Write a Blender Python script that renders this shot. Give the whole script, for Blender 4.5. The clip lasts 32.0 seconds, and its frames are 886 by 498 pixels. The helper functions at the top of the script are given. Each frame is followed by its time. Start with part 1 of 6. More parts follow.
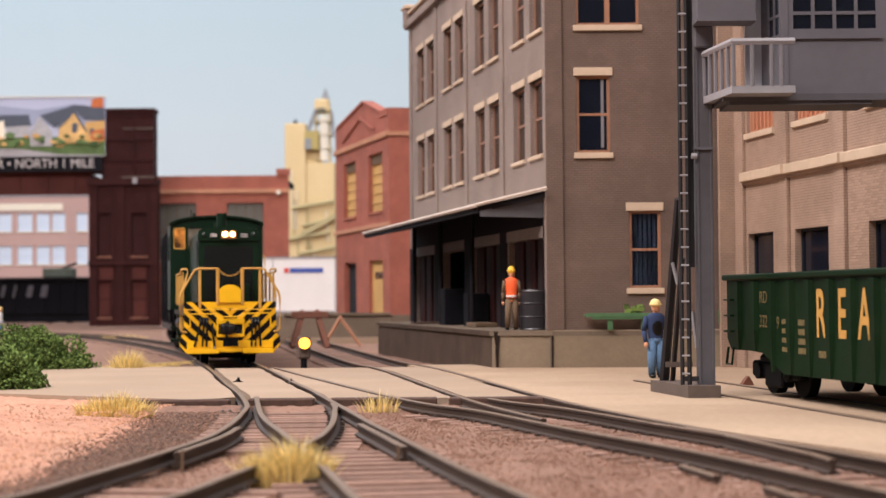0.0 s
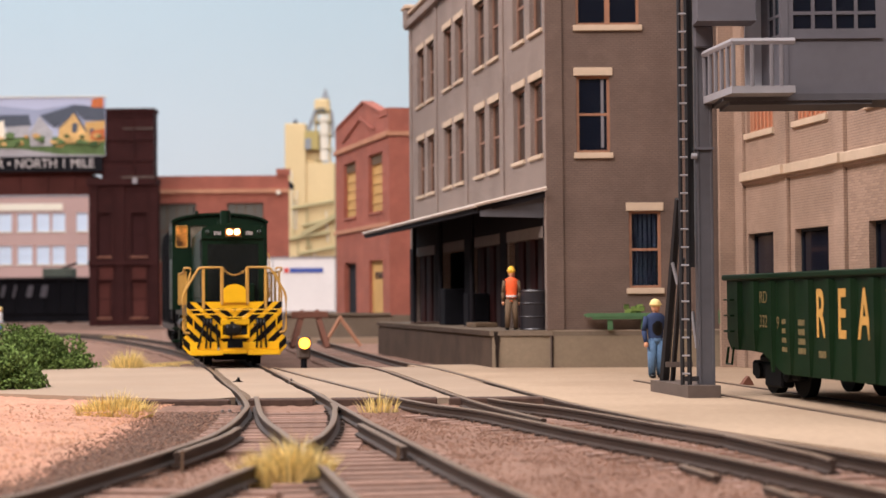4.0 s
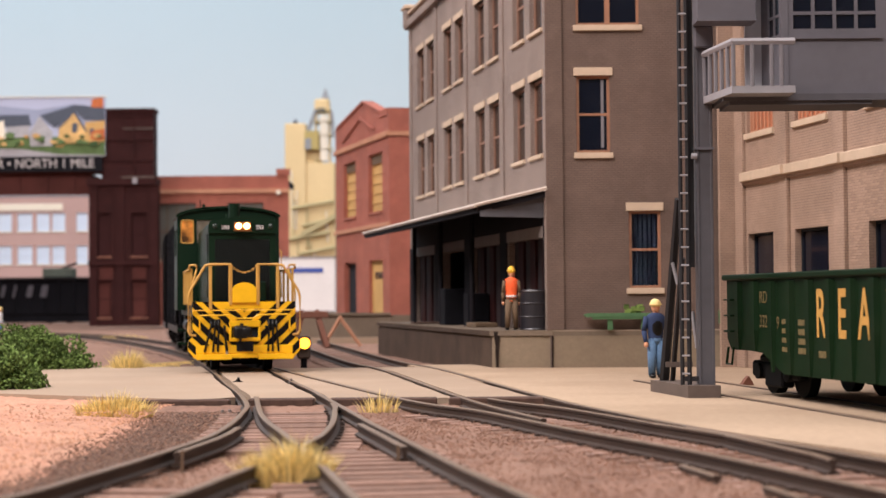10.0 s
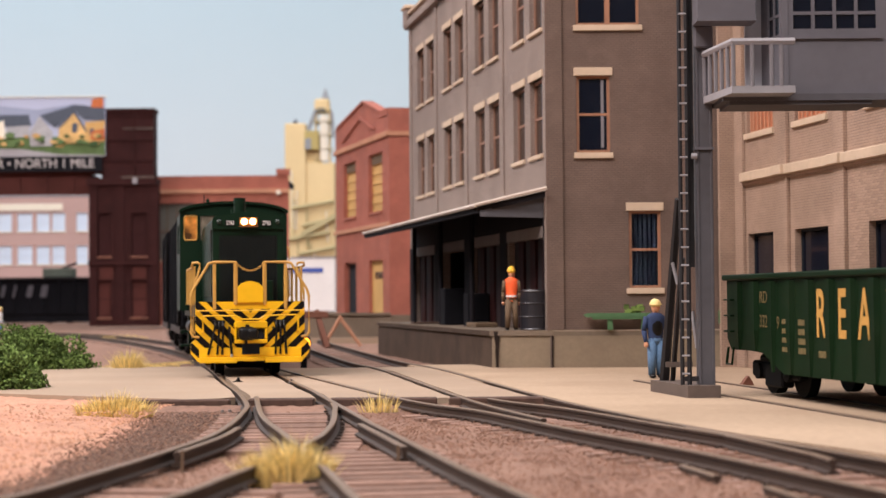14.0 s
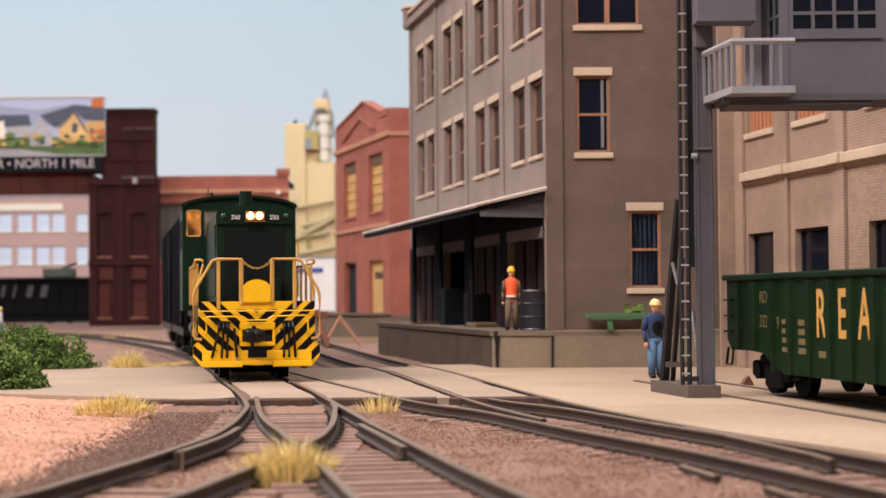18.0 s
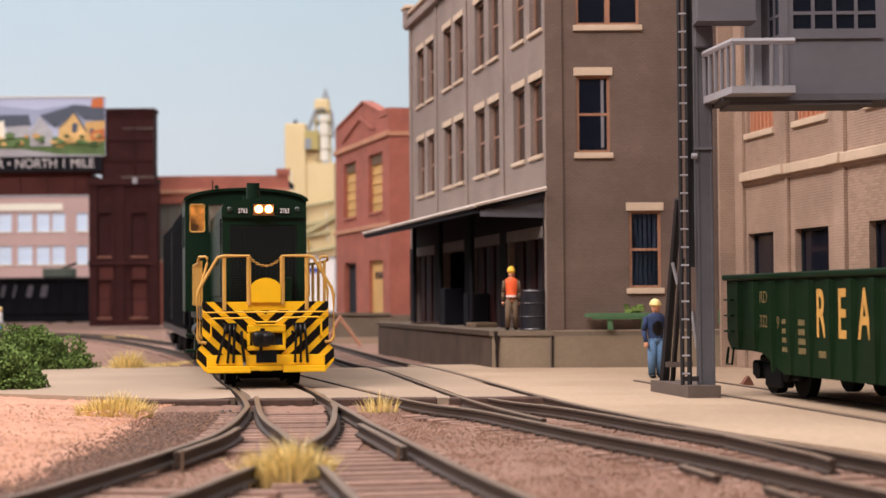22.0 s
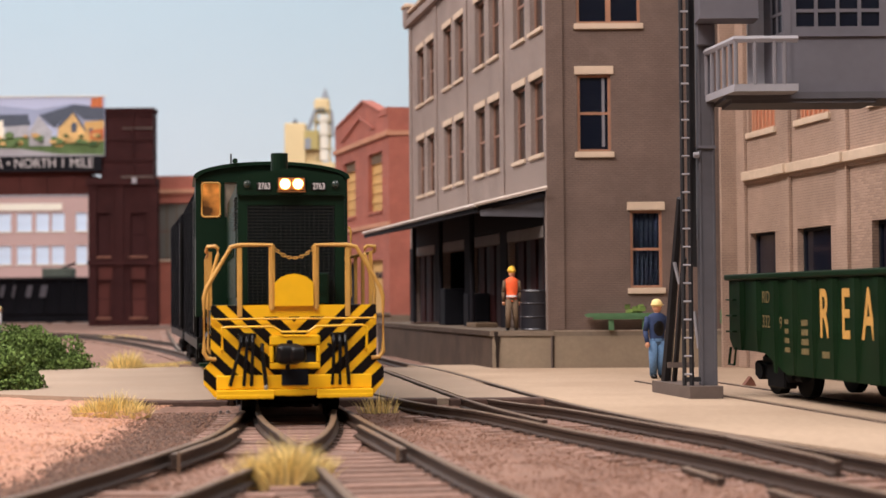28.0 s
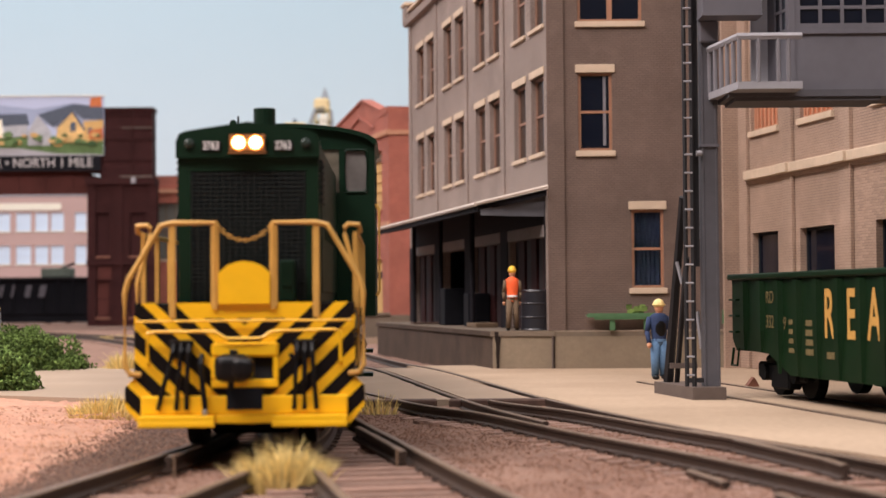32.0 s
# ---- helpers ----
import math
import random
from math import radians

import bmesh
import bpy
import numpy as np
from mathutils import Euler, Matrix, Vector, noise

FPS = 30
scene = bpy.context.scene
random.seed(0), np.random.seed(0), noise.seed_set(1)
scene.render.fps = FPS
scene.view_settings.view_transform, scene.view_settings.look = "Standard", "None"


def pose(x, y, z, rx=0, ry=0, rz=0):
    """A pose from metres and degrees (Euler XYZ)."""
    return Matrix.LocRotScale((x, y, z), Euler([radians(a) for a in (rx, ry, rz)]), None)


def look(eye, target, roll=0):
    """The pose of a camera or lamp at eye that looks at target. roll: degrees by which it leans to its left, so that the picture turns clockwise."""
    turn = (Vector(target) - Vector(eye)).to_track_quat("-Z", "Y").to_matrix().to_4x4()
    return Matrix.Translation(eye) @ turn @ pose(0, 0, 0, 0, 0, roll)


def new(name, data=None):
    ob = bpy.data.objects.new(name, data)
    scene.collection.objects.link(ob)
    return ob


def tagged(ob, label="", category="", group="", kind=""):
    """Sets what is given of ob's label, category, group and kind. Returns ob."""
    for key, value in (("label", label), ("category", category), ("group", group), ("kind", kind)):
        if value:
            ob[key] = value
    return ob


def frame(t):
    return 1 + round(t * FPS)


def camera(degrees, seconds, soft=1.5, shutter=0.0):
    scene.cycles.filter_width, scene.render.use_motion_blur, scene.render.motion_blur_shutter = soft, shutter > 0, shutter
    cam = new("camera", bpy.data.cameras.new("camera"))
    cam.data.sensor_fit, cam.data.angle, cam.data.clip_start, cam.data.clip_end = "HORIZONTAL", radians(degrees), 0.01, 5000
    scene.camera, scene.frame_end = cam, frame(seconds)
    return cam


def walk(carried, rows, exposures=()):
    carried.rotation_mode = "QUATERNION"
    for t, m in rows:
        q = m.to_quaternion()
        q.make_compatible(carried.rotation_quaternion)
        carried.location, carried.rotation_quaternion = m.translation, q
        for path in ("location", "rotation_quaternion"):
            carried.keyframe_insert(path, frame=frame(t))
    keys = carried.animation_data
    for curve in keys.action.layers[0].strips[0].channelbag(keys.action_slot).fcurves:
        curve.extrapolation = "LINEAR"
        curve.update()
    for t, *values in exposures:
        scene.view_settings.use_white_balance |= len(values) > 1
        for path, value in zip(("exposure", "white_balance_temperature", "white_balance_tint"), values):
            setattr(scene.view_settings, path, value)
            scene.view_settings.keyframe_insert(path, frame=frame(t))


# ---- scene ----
# Everything below is laid out in millimetres of a 1:87 model railway; K turns them into metres.
K = 0.001
HEAD = 21.0          # height of the lens over the rail heads

cam = camera(29.29, 32.0, soft=1.5)
cam.data.dof.use_dof = True
cam.data.dof.focus_distance, cam.data.dof.aperture_fstop = 0.40, 54


def eye_row(t, ahead):
    return t, Matrix.Translation((0, ahead * K, HEAD * K)) @ pose(0, 0, 0, 91.718, 0, 0) @ pose(0, 0, 0, 0, 0, -0.45)


walk(cam, [eye_row(0, 0), eye_row(10, 0), eye_row(21, 0), eye_row(25.5, 1.2), eye_row(28, 3), eye_row(30, 5), eye_row(32, 7)])

# ---------------------------------------------------------------- light
world = bpy.data.worlds.new("room_air")
world.use_nodes = True
world.node_tree.nodes["Background"].inputs[0].default_value = (0.9, 0.93, 1.0, 1)
world.node_tree.nodes["Background"].inputs[1].default_value = 0.16
scene.world = world
scene.view_settings.exposure = 0.0


def ceiling_lamp(name, at, target, w, h, watts, colour):
    d = bpy.data.lights.new(name, "AREA")
    d.shape, d.size, d.size_y, d.energy, d.color = "RECTANGLE", w, h, watts, colour
    ob = new(name, d)
    ob.matrix_world = look(at, target)
    return ob


# lamps out of view, placed and powered by the shading wanted
ceiling_lamp("layout_lamp", (-0.60, 0.13, 0.84), (0.0, 0.45, 0.0), 1.1, 0.3, 17.6, (1.0, 0.88, 0.86))
ceiling_lamp("layout_lamp", (-0.22, 1.22, 1.15), (-0.1, 1.5, 0.0), 2.4, 0.3, 24.3, (1.0, 0.945, 0.975))
# unseen front fill, added to brighten end wall, cabin and locomotive
ceiling_lamp("ceiling_lamp", (0.0, -0.42, 1.0), (0.0, 0.2, 0.0), 1.6, 0.3, 12.5, (1.0, 0.94, 0.95))

# ---------------------------------------------------------------- materials


def mat(name, base, rough=0.8, metal=0.0, grain=0.0, size=400.0, blotch=0.0, blotch_size=40.0, bump=0.0, dust=None, dust_amount=0.0,
        emit=None, power=0.0, island=0.0, spec=0.4):
    """Paint with fine grain, larger stains, dust and relief; sizes are per metre."""
    m = bpy.data.materials.new(name)
    m.use_nodes = True
    nt = m.node_tree
    p = nt.nodes["Principled BSDF"]
    p.inputs["Roughness"].default_value, p.inputs["Metallic"].default_value = rough, metal
    p.inputs["Specular IOR Level"].default_value = spec
    p.inputs["Base Color"].default_value = (*base, 1)
    if emit:
        p.inputs["Emission Color"].default_value, p.inputs["Emission Strength"].default_value = (*emit, 1), power
    tc = nt.nodes.new("ShaderNodeTexCoord")
    geo = nt.nodes.new("ShaderNodeNewGeometry")
    where = geo.outputs["Position"] if island < 0 else tc.outputs["Object"]
    last = None

    def scaled(colour_socket, fac_socket, lo, hi):
        mr = nt.nodes.new("ShaderNodeMapRange")
        mr.inputs["From Min"].default_value, mr.inputs["From Max"].default_value = 0.25, 0.75
        mr.inputs["To Min"].default_value, mr.inputs["To Max"].default_value = lo, hi
        nt.links.new(fac_socket, mr.inputs["Value"])
        mx = nt.nodes.new("ShaderNodeMix")
        mx.data_type, mx.blend_type = "RGBA", "MULTIPLY"
        mx.inputs["Factor"].default_value = 1.0
        if colour_socket is None:
            mx.inputs["A"].default_value = (*base, 1)
        else:
            nt.links.new(colour_socket, mx.inputs["A"])
        cb = nt.nodes.new("ShaderNodeCombineColor")
        for c in ("Red", "Green", "Blue"):
            nt.links.new(mr.outputs[0], cb.inputs[c])
        nt.links.new(cb.outputs[0], mx.inputs["B"])
        return mx.outputs["Result"]

    def noise_node(scale, detail=4):
        n = nt.nodes.new("ShaderNodeTexNoise")
        n.inputs["Scale"].default_value, n.inputs["Detail"].default_value = scale, detail
        nt.links.new(where, n.inputs["Vector"])
        return n.outputs["Fac"]

    if grain:
        last = scaled(last, noise_node(size), 1 - grain, 1 + grain)
    if blotch:
        last = scaled(last, noise_node(blotch_size, 5), 1 - blotch, 1 + blotch)
    if island > 0:
        info = nt.nodes.new("ShaderNodeObjectInfo")
        add = nt.nodes.new("ShaderNodeMath")
        nt.links.new(info.outputs["Random"], add.inputs[0])
        nt.links.new(geo.outputs["Random Per Island"], add.inputs[1])
        fr = nt.nodes.new("ShaderNodeMath")
        fr.operation = "FRACT"
        nt.links.new(add.outputs[0], fr.inputs[0])
        last = scaled(last, fr.outputs[0], 1 - island, 1 + island)
    if dust:
        f = noise_node(blotch_size * 1.7, 6)
        mr = nt.nodes.new("ShaderNodeMapRange")
        mr.inputs["From Min"].default_value, mr.inputs["From Max"].default_value = 0.45, 0.7
        mr.inputs["To Max"].default_value = dust_amount
        nt.links.new(f, mr.inputs["Value"])
        mx = nt.nodes.new("ShaderNodeMix")
        mx.data_type = "RGBA"
        nt.links.new(mr.outputs[0], mx.inputs["Factor"])
        if last is None:
            mx.inputs["A"].default_value = (*base, 1)
        else:
            nt.links.new(last, mx.inputs["A"])
        mx.inputs["B"].default_value = (*dust, 1)
        last = mx.outputs["Result"]
    if last is not None:
        nt.links.new(last, p.inputs["Base Color"])
        if emit and grain > 0.4:
            nt.links.new(last, p.inputs["Emission Color"])
    if bump:
        b = nt.nodes.new("ShaderNodeBump")
        b.inputs["Strength"].default_value, b.inputs["Distance"].default_value = min(1, bump), 0.0006
        nt.links.new(noise_node(size * 0.8, 5), b.inputs["Height"])
        nt.links.new(b.outputs[0], p.inputs["Normal"])
    return m


def brick_mat(name, one, two, mortar, course=0.85, rough=0.75, spec=0.5):
    """Moulded brickwork: courses of the given height in millimetres, relief and slight colour change."""
    m = bpy.data.materials.new(name)
    m.use_nodes = True
    nt = m.node_tree
    p = nt.nodes["Principled BSDF"]
    p.inputs["Roughness"].default_value = rough
    p.inputs["Specular IOR Level"].default_value = spec
    tc = nt.nodes.new("ShaderNodeTexCoord")
    sep = nt.nodes.new("ShaderNodeSeparateXYZ")
    nt.links.new(tc.outputs["Object"], sep.inputs[0])
    both = nt.nodes.new("ShaderNodeMath")
    nt.links.new(sep.outputs["X"], both.inputs[0])
    nt.links.new(sep.outputs["Y"], both.inputs[1])
    cmb = nt.nodes.new("ShaderNodeCombineXYZ")
    nt.links.new(both.outputs[0], cmb.inputs["X"])
    nt.links.new(sep.outputs["Z"], cmb.inputs["Y"])
    br = nt.nodes.new("ShaderNodeTexBrick")
    nt.links.new(cmb.outputs[0], br.inputs["Vector"])
    br.inputs["Scale"].default_value = 1.0
    br.inputs["Brick Width"].default_value, br.inputs["Row Height"].default_value = 2.5 * course * K, course * K
    br.inputs["Mortar Size"].default_value, br.inputs["Mortar Smooth"].default_value = 0.11 * course * K, 0.4
    br.inputs["Color1"].default_value, br.inputs["Color2"].default_value, br.inputs["Mortar"].default_value = (*one, 1), (*two, 1), (*mortar, 1)
    n = nt.nodes.new("ShaderNodeTexNoise")
    n.inputs["Scale"].default_value, n.inputs["Detail"].default_value = 45, 5
    nt.links.new(tc.outputs["Object"], n.inputs["Vector"])
    mr = nt.nodes.new("ShaderNodeMapRange")
    mr.inputs["From Min"].default_value, mr.inputs["From Max"].default_value = 0.25, 0.75
    mr.inputs["To Min"].default_value, mr.inputs["To Max"].default_value = 0.8, 1.2
    nt.links.new(n.outputs["Fac"], mr.inputs["Value"])
    mx = nt.nodes.new("ShaderNodeMix")
    mx.data_type, mx.blend_type = "RGBA", "MULTIPLY"
    mx.inputs["Factor"].default_value = 1
    cb = nt.nodes.new("ShaderNodeCombineColor")
    for c in ("Red", "Green", "Blue"):
        nt.links.new(mr.outputs[0], cb.inputs[c])
    nt.links.new(br.outputs["Color"], mx.inputs["A"])
    nt.links.new(cb.outputs[0], mx.inputs["B"])
    # chalky wash in the courses, in uneven patches
    wash = nt.nodes.new("ShaderNodeTexNoise")
    wash.inputs["Scale"].default_value, wash.inputs["Detail"].default_value = 130, 6
    nt.links.new(tc.outputs["Object"], wash.inputs["Vector"])
    wr = nt.nodes.new("ShaderNodeMapRange")
    wr.inputs["From Min"].default_value, wr.inputs["From Max"].default_value = 0.5, 0.8
    wr.inputs["To Max"].default_value = 0.5
    nt.links.new(wash.outputs["Fac"], wr.inputs["Value"])
    pale = nt.nodes.new("ShaderNodeMix")
    pale.data_type = "RGBA"
    nt.links.new(wr.outputs[0], pale.inputs["Factor"])
    nt.links.new(mx.outputs["Result"], pale.inputs["A"])
    pale.inputs["B"].default_value = (*[min(1, c * 1.45) for c in one], 1)
    nt.links.new(pale.outputs["Result"], p.inputs["Base Color"])
    b = nt.nodes.new("ShaderNodeBump")
    b.invert = True
    b.inputs["Strength"].default_value, b.inputs["Distance"].default_value = 0.8, 0.00025
    nt.links.new(br.outputs["Fac"], b.inputs["Height"])
    nt.links.new(b.outputs[0], p.inputs["Normal"])
    return m


def clear_mat(name):
    """Thin clear glazing."""
    m = mat(name, (0.9, 0.93, 0.95), 0.04)
    p = m.node_tree.nodes["Principled BSDF"]
    p.inputs["Transmission Weight"].default_value, p.inputs["IOR"].default_value = 1.0, 1.05
    return m


M = dict(
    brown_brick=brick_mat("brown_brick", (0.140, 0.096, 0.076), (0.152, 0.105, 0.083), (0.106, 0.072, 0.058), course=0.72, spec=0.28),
    # side-wall brick: pale mortar wash, plus that wall's brighter light in the colour
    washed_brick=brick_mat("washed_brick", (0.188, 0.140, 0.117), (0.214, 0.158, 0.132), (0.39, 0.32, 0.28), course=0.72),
    tan_brick=brick_mat("tan_brick", (0.33, 0.226, 0.166), (0.355, 0.246, 0.182), (0.235, 0.158, 0.117), course=0.76),
    red_brick=brick_mat("red_brick", (0.33, 0.095, 0.062), (0.36, 0.112, 0.07), (0.27, 0.082, 0.056)),
    dark_red_brick=brick_mat("dark_red_brick", (0.042, 0.0125, 0.0118), (0.036, 0.0112, 0.0105), (0.027, 0.010, 0.010), spec=0.12),
    stone_trim=mat("stone_trim", (0.52, 0.40, 0.29), 0.8, grain=0.06, blotch=0.1, blotch_size=120),
    window_frame=mat("window_frame", (0.31, 0.15, 0.085), 0.6, grain=0.08),
    # the panes' brown reflection is put into this glass colour
    brown_glass=mat("brown_glass", (0.036, 0.021, 0.016), 0.15, spec=0.5, blotch=0.3, blotch_size=30),
    black_glass=mat("black_glass", (0.005, 0.007, 0.014), 0.12, spec=0.5),
    blue_blind=mat("blue_blind", (0.022, 0.036, 0.062), 0.8, grain=0.2, size=900),
    clear_pane=clear_mat("clear_pane"),
    concrete=mat("concrete", (0.158, 0.120, 0.086), 0.85, grain=0.08, size=900, blotch=0.22, blotch_size=35, dust=(0.10, 0.075, 0.05), dust_amount=0.5, bump=0.2),
    concrete_pale=mat("concrete_pale", (0.27, 0.21, 0.155), 0.85, grain=0.08, blotch=0.2, blotch_size=90),
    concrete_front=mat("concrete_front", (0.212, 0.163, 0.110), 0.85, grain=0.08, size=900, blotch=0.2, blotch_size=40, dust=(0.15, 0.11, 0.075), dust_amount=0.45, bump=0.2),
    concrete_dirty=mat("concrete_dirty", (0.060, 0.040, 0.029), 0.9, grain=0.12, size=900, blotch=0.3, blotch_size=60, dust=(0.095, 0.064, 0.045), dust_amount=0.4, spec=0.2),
    stain_brown=mat("stain_brown", (0.022, 0.015, 0.012), 0.9, spec=0.15, grain=0.15, blotch=0.3, blotch_size=200),
    pavement=mat("pavement", (0.39, 0.285, 0.193), 0.9, grain=0.11, size=800, blotch=0.12, blotch_size=16, dust=(0.29, 0.20, 0.13), dust_amount=0.55, bump=0.15, island=-1),
    slab=mat("slab", (0.33, 0.245, 0.173), 0.9, grain=0.06, size=1200, blotch=0.12, blotch_size=30, dust=(0.31, 0.22, 0.15), dust_amount=0.5, bump=0.1),
    timber=mat("timber", (0.075, 0.042, 0.03), 0.85, grain=0.25, size=600, bump=0.3),
    dirt=mat("dirt", (0.212, 0.120, 0.085), 1.0, grain=0.3, size=700, blotch=0.2, blotch_size=40, dust=(0.28, 0.172, 0.122), dust_amount=0.6, bump=1.0, island=-1),
    ballast=mat("ballast", (0.255, 0.144, 0.099), 1.0, grain=0.2, size=900, island=0.2),
    cinder=mat("cinder", (0.175, 0.118, 0.092), 1.0, grain=0.2, size=900, island=0.25),
    sand=mat("sand", (0.455, 0.24, 0.16), 1.0, grain=0.22, size=800, blotch=0.15, blotch_size=60, dust=(0.50, 0.305, 0.205), dust_amount=0.6, bump=1.0, island=-1),
    rail=mat("rail", (0.040, 0.023, 0.0155), 0.6, grain=0.15, size=300, blotch=0.2, blotch_size=50),
    railhead=mat("railhead", (0.19, 0.128, 0.085), 0.45, 0.35, grain=0.1),
    tie=mat("tie", (0.245, 0.149, 0.112), 0.85, grain=0.2, size=500, blotch=0.2, blotch_size=90, bump=0.3, island=0.2, dust=(0.19, 0.113, 0.082), dust_amount=0.6),
    loco_green=mat("loco_green", (0.0038, 0.0172, 0.0078), 0.42, grain=0.05, blotch=0.15, blotch_size=60, spec=0.18),
    loco_yellow=mat("loco_yellow", (0.90, 0.50, 0.008), 0.35, grain=0.04, blotch=0.06, blotch_size=80, spec=0.5),
    rail_yellow=mat("rail_yellow", (0.56, 0.315, 0.07), 0.5, grain=0.08, blotch=0.1, blotch_size=120),
    black=mat("black", (0.003, 0.0028, 0.003), 0.4, grain=0.2, blotch=0.2, spec=0.3),
    truck_black=mat("truck_black", (0.0025, 0.0025, 0.003), 0.7, grain=0.2, spec=0.12),
    car_black=mat("car_black", (0.0032, 0.0035, 0.0055), 0.6, spec=0.12, grain=0.2, blotch=0.3, blotch_size=60),
    stripe_black=mat("stripe_black", (0.0045, 0.003, 0.003), 0.45, spec=0.2),
    dull_black=mat("dull_black", (0.005, 0.005, 0.0075), 0.75, spec=0.15, grain=0.2, blotch=0.3, blotch_size=60),
    grille=mat("grille", (0.007, 0.012, 0.011), 0.5),
    class_lens=mat("class_lens", (0.03, 0.045, 0.038), 0.25),
    brass=mat("brass", (0.30, 0.12, 0.035), 0.6, grain=0.1),
    lamp_glow=mat("lamp_glow", (1, 0.8, 0.5), 0.3, emit=(1.0, 0.66, 0.34), power=13.0),
    cab_glow=mat("cab_glow", (0.52, 0.19, 0.035), 0.4, emit=(1.0, 0.42, 0.08), power=0.7, grain=0.9, size=170, blotch=0.5, blotch_size=90),
    # emissive orange that paints the halo round the headlights
    lamp_rim=mat("lamp_rim", (0.8, 0.4, 0.1), 0.3, emit=(1.0, 0.25, 0.035), power=1.5),
    signal_glow=mat("signal_glow", (1, 0.6, 0.1), 0.3, emit=(1.0, 0.34, 0.02), power=7.0),
    white_paint=mat("white_paint", (0.78, 0.76, 0.74), 0.6, grain=0.03, blotch=0.05),
    gon_green=mat("gon_green", (0.0032, 0.0150, 0.0042), 0.55, spec=0.1, grain=0.1, blotch=0.18, blotch_size=50, dust=(0.010, 0.021, 0.008), dust_amount=0.5),
    letter_faded=mat("letter_faded", (0.12, 0.09, 0.032), 0.8, grain=0.3, size=900),
    letter_gold=mat("letter_gold", (0.50, 0.27, 0.06), 0.7, grain=0.15, size=900),
    crane_grey=mat("crane_grey", (0.108, 0.102, 0.116), 0.7, grain=0.06, blotch=0.1, blotch_size=60),
    post_grey=mat("post_grey", (0.074, 0.070, 0.078), 0.7, grain=0.08, blotch=0.15, blotch_size=60),
    crane_light=mat("crane_light", (0.28, 0.27, 0.285), 0.7, grain=0.06, blotch=0.1),
    baluster_grey=mat("baluster_grey", (0.17, 0.16, 0.172), 0.7, grain=0.06, blotch=0.1),
    crane_dark=mat("crane_dark", (0.012, 0.0105, 0.012), 0.7, grain=0.1, blotch=0.15),
    base_brown=mat("base_brown", (0.108, 0.080, 0.066), 0.8, grain=0.1, blotch=0.15),
    canopy_top=mat("canopy_top", (0.52, 0.44, 0.38), 0.7, grain=0.08, blotch=0.15),
    # canopy and freight-door tones lowered to hold the deep shade under the canopy
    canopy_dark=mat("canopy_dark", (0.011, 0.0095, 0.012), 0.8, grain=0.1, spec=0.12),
    door_red=mat("door_red", (0.034, 0.010, 0.010), 0.7, grain=0.1, blotch=0.1, spec=0.12),
    door_grey=mat("door_grey", (0.030, 0.021, 0.022), 0.7, grain=0.1, spec=0.15),
    # near-black colour standing in for the shade inside openings
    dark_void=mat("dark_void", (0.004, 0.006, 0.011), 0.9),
    green_paint=mat("green_paint", (0.065, 0.15, 0.065), 0.6, grain=0.1),
    skin=mat("skin", (0.62, 0.30, 0.17), 0.7),
    orange=mat("orange", (0.85, 0.12, 0.03), 0.7, grain=0.06),
    hat_yellow=mat("hat_yellow", (0.85, 0.50, 0.05), 0.5),
    hat_cream=mat("hat_cream", (0.85, 0.66, 0.28), 0.6),
    denim=mat("denim", (0.10, 0.19, 0.32), 0.8, grain=0.15, size=1500),
    navy=mat("navy", (0.022, 0.04, 0.10), 0.8, grain=0.1),
    khaki=mat("khaki", (0.13, 0.085, 0.05), 0.85, grain=0.1),
    drum=mat("drum", (0.015, 0.015, 0.02), 0.35, blotch=0.2, spec=0.6),
    leaf=mat("leaf", (0.118, 0.178, 0.046), 0.85, island=0.5, spec=0.2),
    twig=mat("twig", (0.08, 0.05, 0.03), 0.9),
    straw=mat("straw", (0.78, 0.61, 0.25), 0.9, island=0.3, spec=0.2),
    room_paint=mat("room_paint", (0.42, 0.42, 0.42), 0.9, blotch=0.03, blotch_size=3),
    pink_brick=mat("pink_brick", (0.47, 0.32, 0.29), 0.9, grain=0.05, blotch=0.1, blotch_size=12),
    cab_glass=mat("cab_glass", (0.14, 0.125, 0.115), 0.2, grain=0.3, size=200),
    pale_window=mat("pale_window", (0.58, 0.68, 0.80), 0.5, blotch=0.06, blotch_size=20),
    silo=mat("silo", (0.70, 0.55, 0.30), 0.9, grain=0.04, blotch=0.1, blotch_size=14),
    silo_pale=mat("silo_pale", (0.75, 0.70, 0.58), 0.9, grain=0.04, blotch=0.1, blotch_size=14),
    yellow_board=mat("yellow_board", (0.55, 0.335, 0.12), 0.8, grain=0.08, blotch=0.12, blotch_size=70),
    dusty_green=mat("dusty_green", (0.46, 0.40, 0.22), 0.95, grain=0.1),
    rust_wood=mat("rust_wood", (0.17, 0.07, 0.045), 0.85, grain=0.15, blotch=0.2, blotch_size=80),
    sign_red=mat("sign_red", (0.6, 0.05, 0.04), 0.7), sign_blue=mat("sign_blue", (0.05, 0.09, 0.35), 0.7),
    steel=mat("steel", (0.45, 0.43, 0.42), 0.35, 0.8),
)

